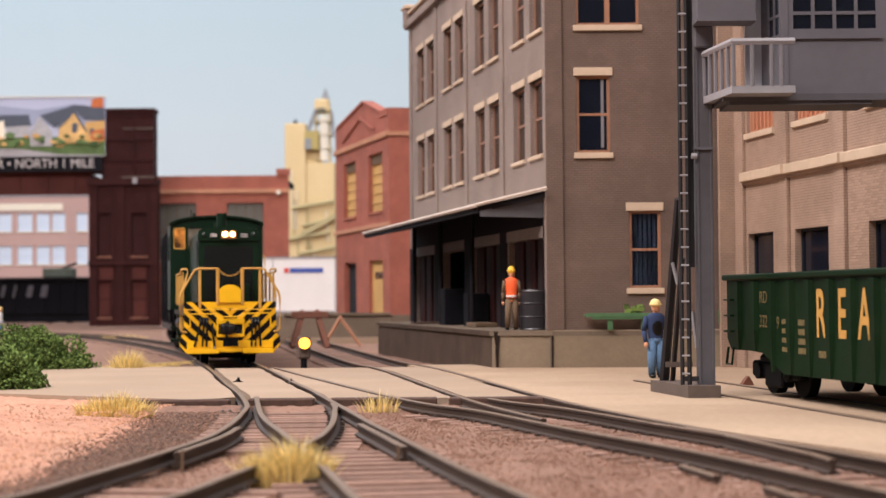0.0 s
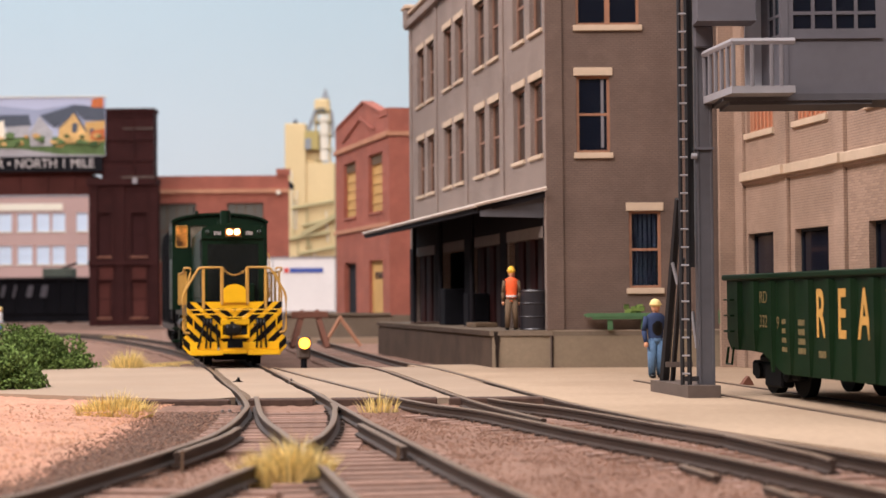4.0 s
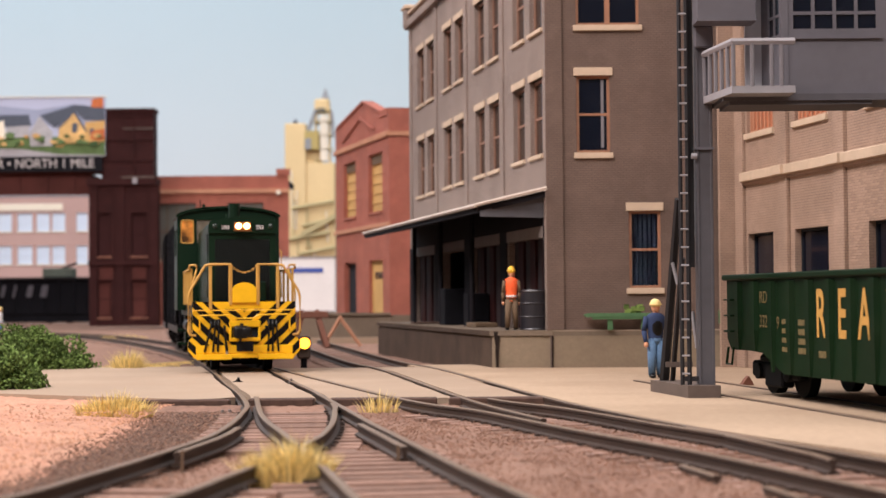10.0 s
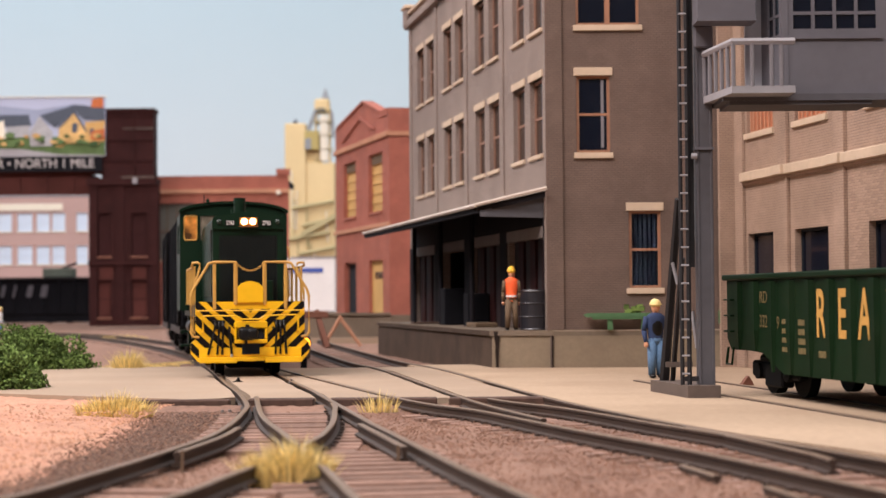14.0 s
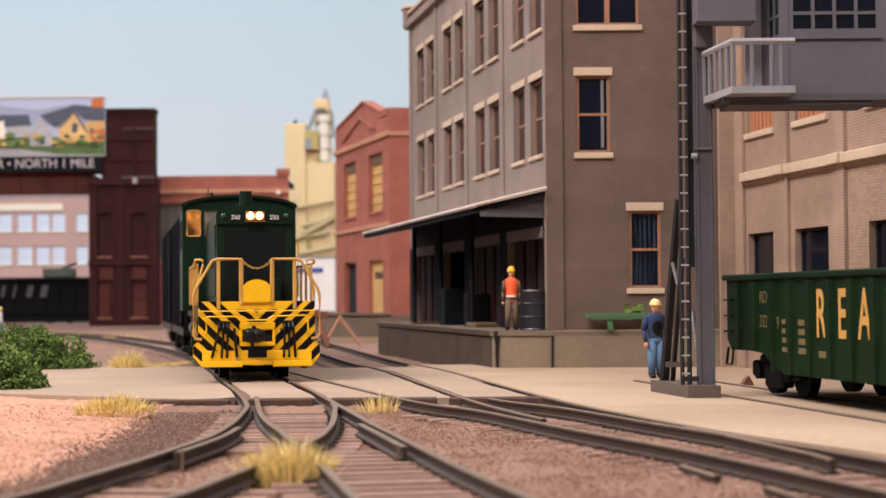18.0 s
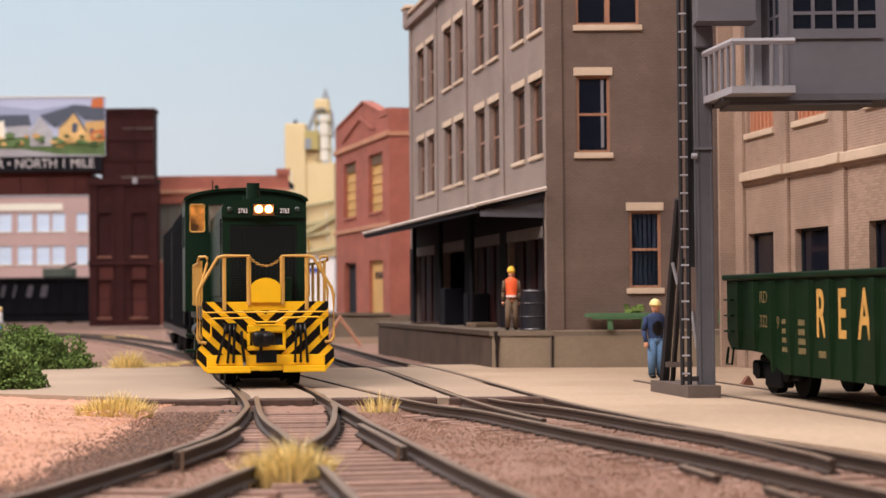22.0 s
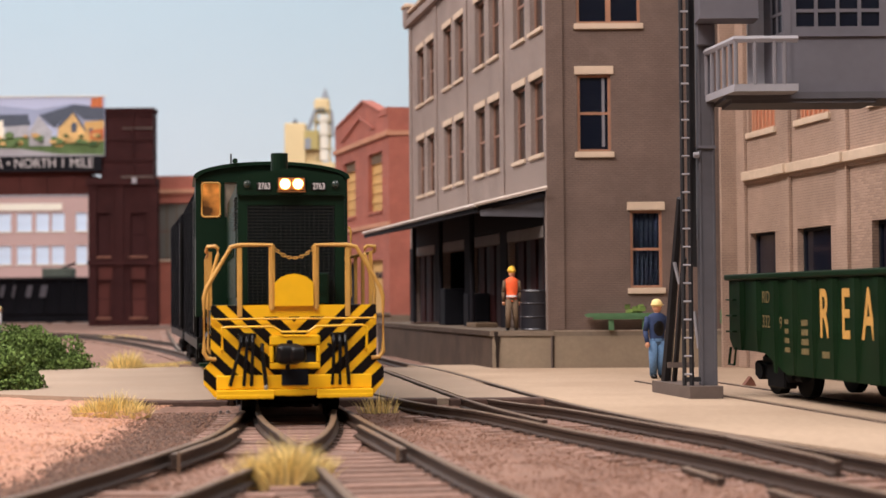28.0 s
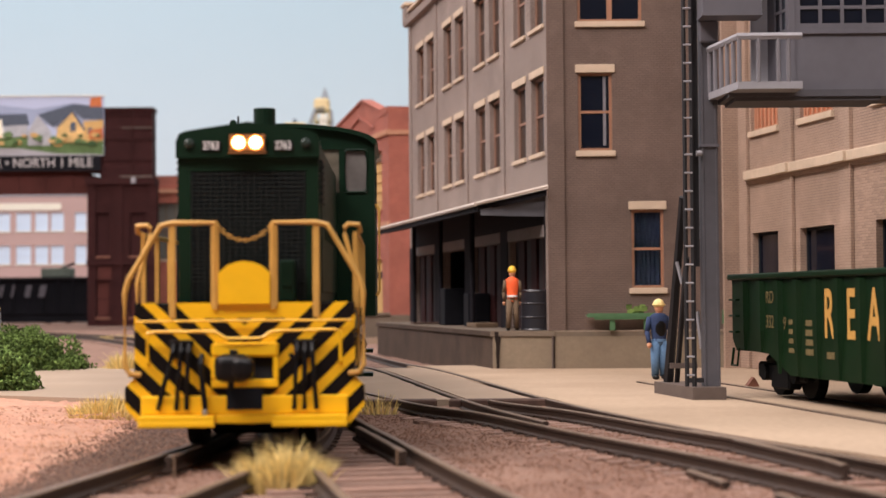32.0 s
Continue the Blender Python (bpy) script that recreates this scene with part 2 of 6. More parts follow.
def sky_mat():
    """Backdrop paint, paler towards the horizon."""
    m = mat("sky_paint", (0.50, 0.62, 0.70), 0.95, spec=0.1)
    nt = m.node_tree
    p = nt.nodes["Principled BSDF"]
    tc = nt.nodes.new("ShaderNodeTexCoord")
    sep = nt.nodes.new("ShaderNodeSeparateXYZ")
    nt.links.new(tc.outputs["Object"], sep.inputs[0])
    n = nt.nodes.new("ShaderNodeTexNoise")
    n.inputs["Scale"].default_value, n.inputs["Detail"].default_value = 2.2, 4
    nt.links.new(tc.outputs["Object"], n.inputs["Vector"])
    add = nt.nodes.new("ShaderNodeMath")
    add.operation = "MULTIPLY_ADD"
    add.inputs[1].default_value = 0.22
    nt.links.new(n.outputs["Fac"], add.inputs[0])
    nt.links.new(sep.outputs["Z"], add.inputs[2])
    ramp = nt.nodes.new("ShaderNodeValToRGB")
    e = ramp.color_ramp.elements
    e[0].position, e[0].color = 0.14, (0.62, 0.70, 0.745, 1)
    e[1].position, e[1].color = 0.52, (0.44, 0.575, 0.64, 1)
    nt.links.new(add.outputs[0], ramp.inputs["Fac"])
    nt.links.new(ramp.outputs["Color"], p.inputs["Base Color"])
    return m


M["sky_paint"] = sky_mat()

# ---------------------------------------------------------------- small mesh kit


def box(bm, x0, x1, y0, y1, z0, z1, bevel=0.0, m=None, seg=1):
    vs = [bm.verts.new((x, y, z)) for x in (x0, x1) for y in (y0, y1) for z in (z0, z1)]
    fs = [bm.faces.new([vs[i] for i in f]) for f in ((0, 1, 3, 2), (4, 6, 7, 5), (0, 4, 5, 1), (2, 3, 7, 6), (0, 2, 6, 4), (1, 5, 7, 3))]
    if bevel:
        es = {e for f in fs for e in f.edges}
        out = bmesh.ops.bevel(bm, geom=list(es), offset=bevel, segments=seg, affect="EDGES", profile=0.5)
        vs = list({v for f in out["faces"] for v in f.verts})
    if m is not None:
        for v in vs:
            v.co = m @ v.co
    return bm


def rod(bm, a, b, r, n=8, r2=None):
    a, b = Vector(a), Vector(b)
    q = (b - a).to_track_quat("Z", "Y").to_matrix()
    ring = []
    for c, rr in ((a, r), (b, r if r2 is None else r2)):
        ring.append([bm.verts.new(c + q @ Vector((rr * math.cos(2 * math.pi * i / n), rr * math.sin(2 * math.pi * i / n), 0))) for i in range(n)])
    for i in range(n):
        bm.faces.new((ring[0][i], ring[0][(i + 1) % n], ring[1][(i + 1) % n], ring[1][i]))
    bm.faces.new(ring[0][::-1])
    bm.faces.new(ring[1])
    return bm


def pipe(bm, pts, r, n=8):
    """A bent round bar through the points, with mitred joints."""
    pts = [Vector(p) for p in pts]
    rings = []
    for i, p in enumerate(pts):
        d = ((p - pts[i - 1]).normalized() if i else Vector()) + ((pts[i + 1] - p).normalized() if i + 1 < len(pts) else Vector())
        q = d.to_track_quat("Z", "Y").to_matrix()
        rings.append([bm.verts.new(p + q @ Vector((r * math.cos(2 * math.pi * k / n), r * math.sin(2 * math.pi * k / n), 0))) for k in range(n)])
    for a, b in zip(rings, rings[1:]):
        for k in range(n):
            bm.faces.new((a[k], a[(k + 1) % n], b[(k + 1) % n], b[k]))
    bm.faces.new(rings[0][::-1])
    bm.faces.new(rings[-1])
    return bm


def prism(bm, outline, y0, y1):
    """An outline of (x, z) pairs pushed from y0 to y1."""
    a = [bm.verts.new((x, y0, z)) for x, z in outline]
    b = [bm.verts.new((x, y1, z)) for x, z in outline]
    n = len(a)
    bm.faces.new(a)
    bm.faces.new(b[::-1])
    for i in range(n):
        bm.faces.new((a[(i + 1) % n], a[i], b[i], b[(i + 1) % n]))
    return bm


def slab_mesh(bm, outline, z0, z1):
    """An outline of (x, y) pairs raised from z0 to z1."""
    a = [bm.verts.new((x, y, z0)) for x, y in outline]
    b = [bm.verts.new((x, y, z1)) for x, y in outline]
    n = len(a)
    bm.faces.new(a[::-1])
    bm.faces.new(b)
    for i in range(n):
        bm.faces.new((a[i], a[(i + 1) % n], b[(i + 1) % n], b[i]))
    return bm


def lathe(bm, rings, n=16, at=(0, 0, 0)):
    """(radius, z) pairs turned round the upright axis."""
    rs = [[bm.verts.new((at[0] + r * math.cos(2 * math.pi * i / n), at[1] + r * math.sin(2 * math.pi * i / n), at[2] + z)) for i in range(n)] for r, z in rings]
    for a, b in zip(rs, rs[1:]):
        for i in range(n):
            bm.faces.new((a[i], a[(i + 1) % n], b[(i + 1) % n], b[i]))
    bm.faces.new(rs[0][::-1])
    bm.faces.new(rs[-1])
    return bm


def B():
    return bmesh.new()


def mesh_of(name, bm, material, smooth=False):
    bmesh.ops.recalc_face_normals(bm, faces=bm.faces)
    bmesh.ops.scale(bm, vec=(K, K, K), verts=bm.verts)
    me = bpy.data.meshes.new(name)
    bm.to_mesh(me)
    bm.free()
    for mm in (material if isinstance(material, (list, tuple)) else [material]):
        me.materials.append(M[mm] if isinstance(mm, str) else mm)
    if smooth:
        for p in me.polygons:
            p.use_smooth = True
    return me


def part(name, bm, material, parent, label="", smooth=False, at=None):
    ob = new(name, mesh_of(name, bm, material, smooth))
    ob.parent = parent
    if at is not None:
        ob.location = Vector(at) * K
    if label:
        ob["label"] = label
    return ob


def thing(name, at, rz, label, category, group="", kind=""):
    ob = new(name)
    ob.empty_display_size = 0.01
    ob.location, ob.rotation_euler = Vector(at) * K, (0, 0, radians(rz))
    return tagged(ob, label, category, group, kind)


def single(name, bm, material, at, rz, label, category, group="", kind="", smooth=False):
    ob = new(name, mesh_of(name, bm, material, smooth))
    ob.location, ob.rotation_euler = Vector(at) * K, (0, 0, radians(rz))
    return tagged(ob, label, category, group, kind)


def lettering(words, size, material, parent, at, rot, name="lettering", bold=0.0, squeeze=1.0):
    """Words in the built-in font, as a flat mesh; size in millimetres."""
    cu = bpy.data.curves.new(name, "FONT")
    cu.body, cu.size, cu.align_x, cu.align_y, cu.extrude, cu.offset = words, size, "CENTER", "CENTER", 0.03, bold
    tmp = new(name, cu)
    me = bpy.data.meshes.new_from_object(tmp.evaluated_get(bpy.context.evaluated_depsgraph_get()))
    bpy.data.objects.remove(tmp)
    me.transform(Matrix.Diagonal((K * squeeze, K, K, 1)))
    me.materials.clear()
    me.materials.append(M[material])
    ob = new(name, me)
    ob.parent = parent
    ob.location, ob.rotation_euler = Vector(at) * K, [radians(a) for a in rot]
    return ob

# ---------------------------------------------------------------- room and ground
GROUND = -2.85        # bare earth under the ties


def room():
    """Plain walls of the room, and the painted sky behind the layout."""
    w = B()
    n = 40
    pts = [(-1500, 900), (-1350, 1700)] + [(-1200 + 2400 * i / n, 2060 + 40 * math.sin(math.pi * i / n)) for i in range(n + 1)] + [(1350, 1700), (1500, 900)]
    for (x0, y0), (x1, y1) in zip(pts, pts[1:]):
        a, b = w.verts.new((x0, y0, -20)), w.verts.new((x1, y1, -20))
        c, d = w.verts.new((x1, y1, 1400)), w.verts.new((x0, y0, 1400))
        w.faces.new((a, b, c, d))
    bmesh.ops.remove_doubles(w, verts=w.verts, dist=0.1)
    single("backdrop", w, "sky_paint", (0, 0, 0), 0, "pale blue hand-painted sky backdrop behind the layout", "backdrop", kind="structure", smooth=True)
    for name, b in (("wall_west", (-1550, -1500, -1500, 950)), ("wall_east", (1500, 1550, -1500, 950)), ("wall_south", (-1550, 1550, -1550, -1500))):
        single(name, box(B(), b[0], b[1], b[2], b[3], -20, 1400), "room_paint", (0, 0, 0), 0, "plain off-white wall of the train room", "wall", kind="structure")
    single("ceiling", box(B(), -1600, 1600, -1600, 2200, 1400, 1450), "room_paint", (0, 0, 0), 0, "plain off-white ceiling of the train room", "ceiling", kind="structure")


def ground():
    bm = B()
    nx, ny = 260, 220
    xs = [-1520, -1100] + [-700 + 1500 * (i / nx) for i in range(nx + 1)] + [1150, 1520]
    ys = [-1520, -800, -300] + [-60 + 2180 * (j / ny) ** 1.8 for j in range(ny + 1)]
    grid = []
    for y in ys:
        row = []
        for x in xs:
            h = noise.noise(Vector((x * 0.05, y * 0.05, 0))) * 0.5 + noise.noise(Vector((x * 0.25, y * 0.25, 3))) * 0.35
            fill = 0.4 * max(0.0, min(1.0, (x + 2) / 8)) * max(0.0, min(1.0, (380 - y) / 20))
            row.append(bm.verts.new((x, y, GROUND + h + fill)))
        grid.append(row)
    for j in range(len(ys) - 1):
        for i in range(len(xs) - 1):
            bm.faces.new((grid[j][i], grid[j][i + 1], grid[j + 1][i + 1], grid[j + 1][i]))
    single("ground", bm, "dirt", (0, 0, 0), 0, "brown earth and fine cinders under the tracks", "ground", kind="structure", smooth=True)
    # pink sandy bank beside the tracks
    bm = B()
    n = 150
    grid = []
    for j in range(n + 1):
        y = 120 + 300 * j / n
        edge = -55 - 12 * max(0, (y - 330) / 70) + 3 * noise.noise(Vector((0, y * 0.04, 8))) + 1.5 * noise.noise(Vector((2, y * 0.2, 8)))
        row = []
        for i in range(n + 1):
            f = i / n
            x = -330 + (edge + 330) * f
            rise = min(1.0, (1 - f) * 12)
            h = 1.7 * rise + 0.35 * abs(noise.noise(Vector((x * 0.8, y * 0.8, 2)))) + 0.9 * noise.noise(Vector((x * 0.06, y * 0.06, 1))) * rise + 0.5 * noise.noise(Vector((x * 0.35, y * 0.35, 5)))
            row.append(bm.verts.new((x, y, GROUND + h - (0.9 if i == n else 0))))
        grid.append(row)
    for j in range(n):
        for i in range(n):
            bm.faces.new((grid[j][i], grid[j][i + 1], grid[j + 1][i + 1], grid[j + 1][i]))
    single("sand_bank", bm, "sand", (0, 0, 0), 0, "pinkish sandy soil sloping down to the track", "soil", kind="structure", smooth=True)


# ---------------------------------------------------------------- tracks
def spline(points, step=4.0):
    """An even polyline through the points (Catmull-Rom)."""
    p = [Vector((x, y, 0)) for x, y in points]
    p = [2 * p[0] - p[1]] + p + [2 * p[-1] - p[-2]]
    dense = []
    for i in range(1, len(p) - 2):
        for k in range(24):
            t = k / 24
            a, b, c, d = p[i - 1:i + 3]
            dense.append(0.5 * (2 * b + (c - a) * t + (2 * a - 5 * b + 4 * c - d) * t * t + (3 * b - 3 * c + d - a) * t ** 3))
    dense.append(p[-2])
    out, need = [dense[0]], step
    for a, b in zip(dense, dense[1:]):
        seg = (b - a).length
        pos = 0.0
        while seg - pos >= need:
            pos += need
            out.append(a.lerp(b, pos / seg))
            need = step
        need -= seg - pos
    return out


def tangent(line, i):
    a, b = line[max(0, i - 1)], line[min(len(line) - 1, i + 1)]
    return (b - a).normalized()


def offset(line, d):
    return [p + Vector((-tangent(line, i).y, tangent(line, i).x, 0)) * d for i, p in enumerate(line)]


LEAD = [(-222, 1420), (-190, 1230), (-168, 1100), (-149, 990), (-130, 880), (-112, 777), (-94.5, 690), (-85.8, 643), (-76.3, 595), (-66.3, 543), (-56.0, 487), (-47.6, 440), (-41.8, 410), (-36.6, 381)]
MAIN = LEAD + [(-22.2, 297), (-16.3, 265), (-7.8, 219), (-2.7, 194), (0.3, 180), (8, 140), (22, 60)]          # straight on past the camera
LEFT = LEAD + [(-31.2, 345), (-29.4, 320), (-28.3, 300), (-27.9, 280), (-28.3, 263), (-30.3, 243), (-32.4, 225), (-35.0, 207), (-39.3, 182), (-53, 140), (-88, 80)]   # the train's way
CROSS = [(-60, 600), (-46, 545), (-27, 467), (0.5, 362), (15.2, 325), (28.4, 280), (41.4, 241), (49, 214), (57, 184), (75, 120), (95, 60)]
SPUR = [(-77, 920), (-27.5, 605), (-9.8, 517), (13.0, 365), (25, 305), (36, 262), (48, 220), (57, 184), (75, 120)]
BRANCH = [(-420, 1420), (-330, 1280), (-228, 1100), (-165, 930), (-122, 790), (-95, 690), (-78, 612)]
CLOSURE = [(-41.6, 376), (-33.5, 313), (-25.2, 269), (-19.0, 236.7), (-12.4, 199), (-9.3, 181), (-1.5, 140), (12, 60)]
YARD = [(58, 440), (64.5, 400), (73.0, 350), (90, 250), (115, 110), (130, 30)]


def rail_mesh(line, side, hi=0.0):
    """One rail: foot, web and head, swept along the line."""
    prof = [(-0.95, -2.1), (-0.95, -1.75), (-0.3, -1.5), (-0.3, -0.75), (-0.55, -0.55), (-0.55, -0.12), (-0.42, 0), (0.42, 0), (0.55, -0.12), (0.55, -0.55), (0.3, -0.75), (0.3, -1.5), (0.95, -1.75), (0.95, -2.1)]
    bm = B()
    rings = []
    o = offset(line, side)
    for i, p in enumerate(o):
        t = tangent(line, i)
        nrm = Vector((-t.y, t.x, 0))
        rings.append([bm.verts.new(p + nrm * u + Vector((0, 0, v + hi))) for u, v in prof])
    n = len(prof)
    for a, b in zip(rings, rings[1:]):
        for k in range(n):
            f = bm.faces.new((a[k], a[(k + 1) % n], b[(k + 1) % n], b[k]))
            f.material_index = 1 if 5 <= k <= 7 else 0
    bm.faces.new(rings[0])
    bm.faces.new(rings[-1][::-1])
    return bm


def clip_line(line, y0, y1):
    return [p for p in line if y0 <= p.y <= y1]


def track(name, points, label, y0, y1, left=(None, None), right=(None, None), tie_span=None):
    """A track: two rails (each may be cut to its own stretch) on wooden ties."""
    t = thing(name, (0, 0, 0), 0, label, "track", kind="structure")
    line = spline(points)
    for side, cut in ((8.75, right), (-8.75, left)):
        a = y0 if cut[0] is None else cut[0]
        b = y1 if cut[1] is None else cut[1]
        if b > a:
            part("rail", rail_mesh(clip_line(line, a, b), side), ["rail", "railhead"], t)
    if tie_span:
        tie = mesh_of("tie", box(B(), -14.5, 14.5, -1.35, 1.35, -1.75, 0, bevel=0.15), "tie")
        spots = [(i, p) for i, p in enumerate(spline(points, 6.2)) if any(a <= p.y <= b for a, b in tie_span)]
        fine = spline(points, 6.2)
        rng = random.Random(len(spots))
        chair = mesh_of("rail_chair", box(box(B(), -10.6, -7.2, -0.55, 0.55, 0, 0.4), 7.2, 10.6, -0.55, 0.55, 0, 0.4), "rail")
        for i, p in spots:
            d = tangent(fine, i)
            ob = new("tie", tie)
            ob.parent = t
            ob.location = (p + Vector((0, 0, -2.15 + rng.uniform(-0.12, 0.05)))) * K
            ob.rotation_euler = (0, 0, math.atan2(d.y, d.x) + math.pi / 2 + rng.uniform(-0.02, 0.02))
            if p.y < 400:
                c = new("rail_chair", chair)
                c.parent = ob
    return t


def tracks():
    t = track("main_track", MAIN, "weathered rusty model rails on brown wooden ties", 60, 1380, left=(60, 60), tie_span=[(20, 262)])
    part("rail", rail_mesh(spline(CLOSURE), 0.0), ["rail", "railhead"], t)
    track("curved_track", LEFT, "rusty curved rails on brown ties leading to a turnout", 70, 1380, right=(70, 352), tie_span=[(70, 215), (262, 352), (540, 1380)])
    track("crossover_track", CROSS, "dark rails of a crossover set into the pavement", 20, 545, right=(20, 360), tie_span=[(20, 350)])
    track("spur_track", SPUR, "dark rails of a siding running beside the loading dock", 184, 920, right=(184, 920), left=(300, 920), tie_span=[(212, 350), (545, 920)])
    track("branch_track", BRANCH, "rusty rails curving away behind the bushes", 612, 1420, tie_span=[(700, 1420)])
    track("yard_track", YARD, "rails set flush in the paved freight yard", 30, 440)


def gravel():
    """Loose cinders and ballast round the near tracks."""
    rng = random.Random(12)
    main, cross, left = spline(MAIN, 6.0), spline(CROSS, 6.0), spline(LEFT, 6.0)
    verts, faces, split = [], [], 0
    for k in range(68000):
        y = 165 + 215 * rng.random() ** 1.3
        lo, hi = -62.0, (58 if y < 230 else 58 - (y - 230) * 0.42)
        x = rng.uniform(lo, hi)
        if k > 50000:
            split = split or len(verts) // 6
            x = rng.gauss(-48, 4.5) if y < 300 else rng.gauss(-50, 6)
        s = rng.choice((0.13, 0.16, 0.2, 0.28)) * rng.uniform(0.7, 1.2)
        clump = noise.noise(Vector((x * 0.09, y * 0.05, 4)))
        if k <= 50000 and clump < -0.05 and rng.random() < 0.5:
            continue
        z = GROUND + 0.15 + 0.4 * max(0.0, min(1.0, (x + 2) / 8)) + rng.uniform(-0.1, 0.3)
        if x < -40:
            z += 0.2
        q = Euler((rng.uniform(0, 6.3), rng.uniform(0, 6.3), rng.uniform(0, 6.3))).to_matrix()
        n = len(verts)
        for v in ((s, 0, 0), (-s * 0.8, s * 0.3, 0), (0, s, 0.2 * s), (0.1 * s, -s * 0.9, 0), (0, 0, s * 0.8), (0.2 * s, 0, -s * 0.7)):
            p = q @ Vector(v)
            verts.append(((x + p.x) * K, (y + p.y) * K, (z + p.z * 0.7) * K))
        for a, b in ((0, 2), (2, 1), (1, 3), (3, 0)):
            faces.append((n + a, n + b, n + 4))
            faces.append((n + b, n + a, n + 5))
    for name, label, material, keep in (("gravel", "scattered brown cinders and ballast between the tracks", "ballast", range(split)), ("cinder_shoulder", "grey-brown cinder shoulder beside the curved track", "cinder", range(split, len(verts) // 6))):
        me = bpy.data.meshes.new(name)
        lo = keep.start
        me.from_pydata(verts[lo * 6:keep.stop * 6], [], [tuple(i - lo * 6 for i in f) for f in faces[lo * 8:keep.stop * 8]])
        me.materials.append(M[material])
        tagged(new(name, me), label, "gravel", kind="stuff")
    verts, faces = [], []
    for k in range(7000):
        y = 175 + 190 * rng.random()
        x = -58 - 95 * rng.random() ** 1.5
        s = rng.choice((0.15, 0.2, 0.28, 0.4)) * rng.uniform(0.7, 1.2)
        z = GROUND + 1.75 + 0.9 * noise.noise(Vector((x * 0.06, y * 0.06, 1))) + 0.2
        n = len(verts)
        for v in ((s, 0, 0), (-s * 0.8, s * 0.5, 0), (0, -s, 0), (0, 0, s * 0.7)):
            verts.append(((x + v[0]) * K, (y + v[1]) * K, (z + v[2]) * K))
        faces += [(n, n + 1, n + 3), (n + 1, n + 2, n + 3), (n + 2, n, n + 3)]
    sand = bpy.data.meshes.new("sand_clod")
    sand.from_pydata(verts, [], faces)
    sand.materials.append(M["sand_clod"])
    tagged(new("sand_grit", sand), "loose pinkish grit lying on the sandy bank", "grit", kind="stuff")


def cinder_ramp():
    """Cinders heaped up against the edge of the crossing."""
    bm = B()
    ys = ((347, GROUND - 0.1), (353, GROUND + 0.3), (359, GROUND + 0.5), (365.6, -1.65), (368, -1.5))
    cols = [-74 + 96.5 * i / 110 for i in range(111)]
    grid = []
    for y, z in ys:
        grid.append([bm.verts.new((x, y + noise.noise(Vector((x * 0.3, y, 7))) * 1.2, z + noise.noise(Vector((x * 0.5, y * 0.5, 2))) * 0.35)) for x in cols])
    for a, b in zip(grid, grid[1:]):
        for i in range(110):
            bm.faces.new((a[i], a[i + 1], b[i + 1], b[i]))
    single("cinder_ramp", bm, "dirt", (0, 0, 0), 0, "dark brown cinders heaped against the crossing edge", "soil", kind="structure", smooth=True)


def guard_rails():
    for line, side, y0, y1 in ((LEFT, 6.6 - 13.2, 235, 285), (MAIN, 6.6, 240, 290)):
        bm = rail_mesh(clip_line(spline(line), y0, y1), side)
        end = offset(clip_line(spline(line), y0, y1), side)[-1]
        single("rail_peg", box(B(), -0.22, 0.22, -0.22, 0.22, -3.0, 0.3, bevel=0.05), "railhead", (end.x + (0.9 if side < 0 else -0.9), end.y - 0.6, 0), 0, "small metal peg at the end of a guard rail", "peg", "guard rail pegs")
        single("guard_rail", bm, ["rail", "railhead"], (0, 0, 0), 0, "short rusty guard rail beside the running rail", "guard rail", "guard rails", kind="structure")
    for (xa, ya), (xb, yb), hi in (((39.0, 286), (51.4, 221), -0.1), ((31.8, 228), (34.2, 213.5), -1.3), ((38.1, 201.5), (40.0, 189.5), -1.3)):
        line = [Vector((xa + (xb - xa) * i / 8 + (0.9 if i in (0, 8) and hi > -0.5 else 0) * (-1 if i else 0), ya + (yb - ya) * i / 8, 0)) for i in range(9)]
        single("guard_rail", rail_mesh(line, 0.0, hi), ["rail", "railhead"], (0, 0, 0), 0, "short rusty guard rail beside the running rail", "guard rail", "guard rails", kind="structure")


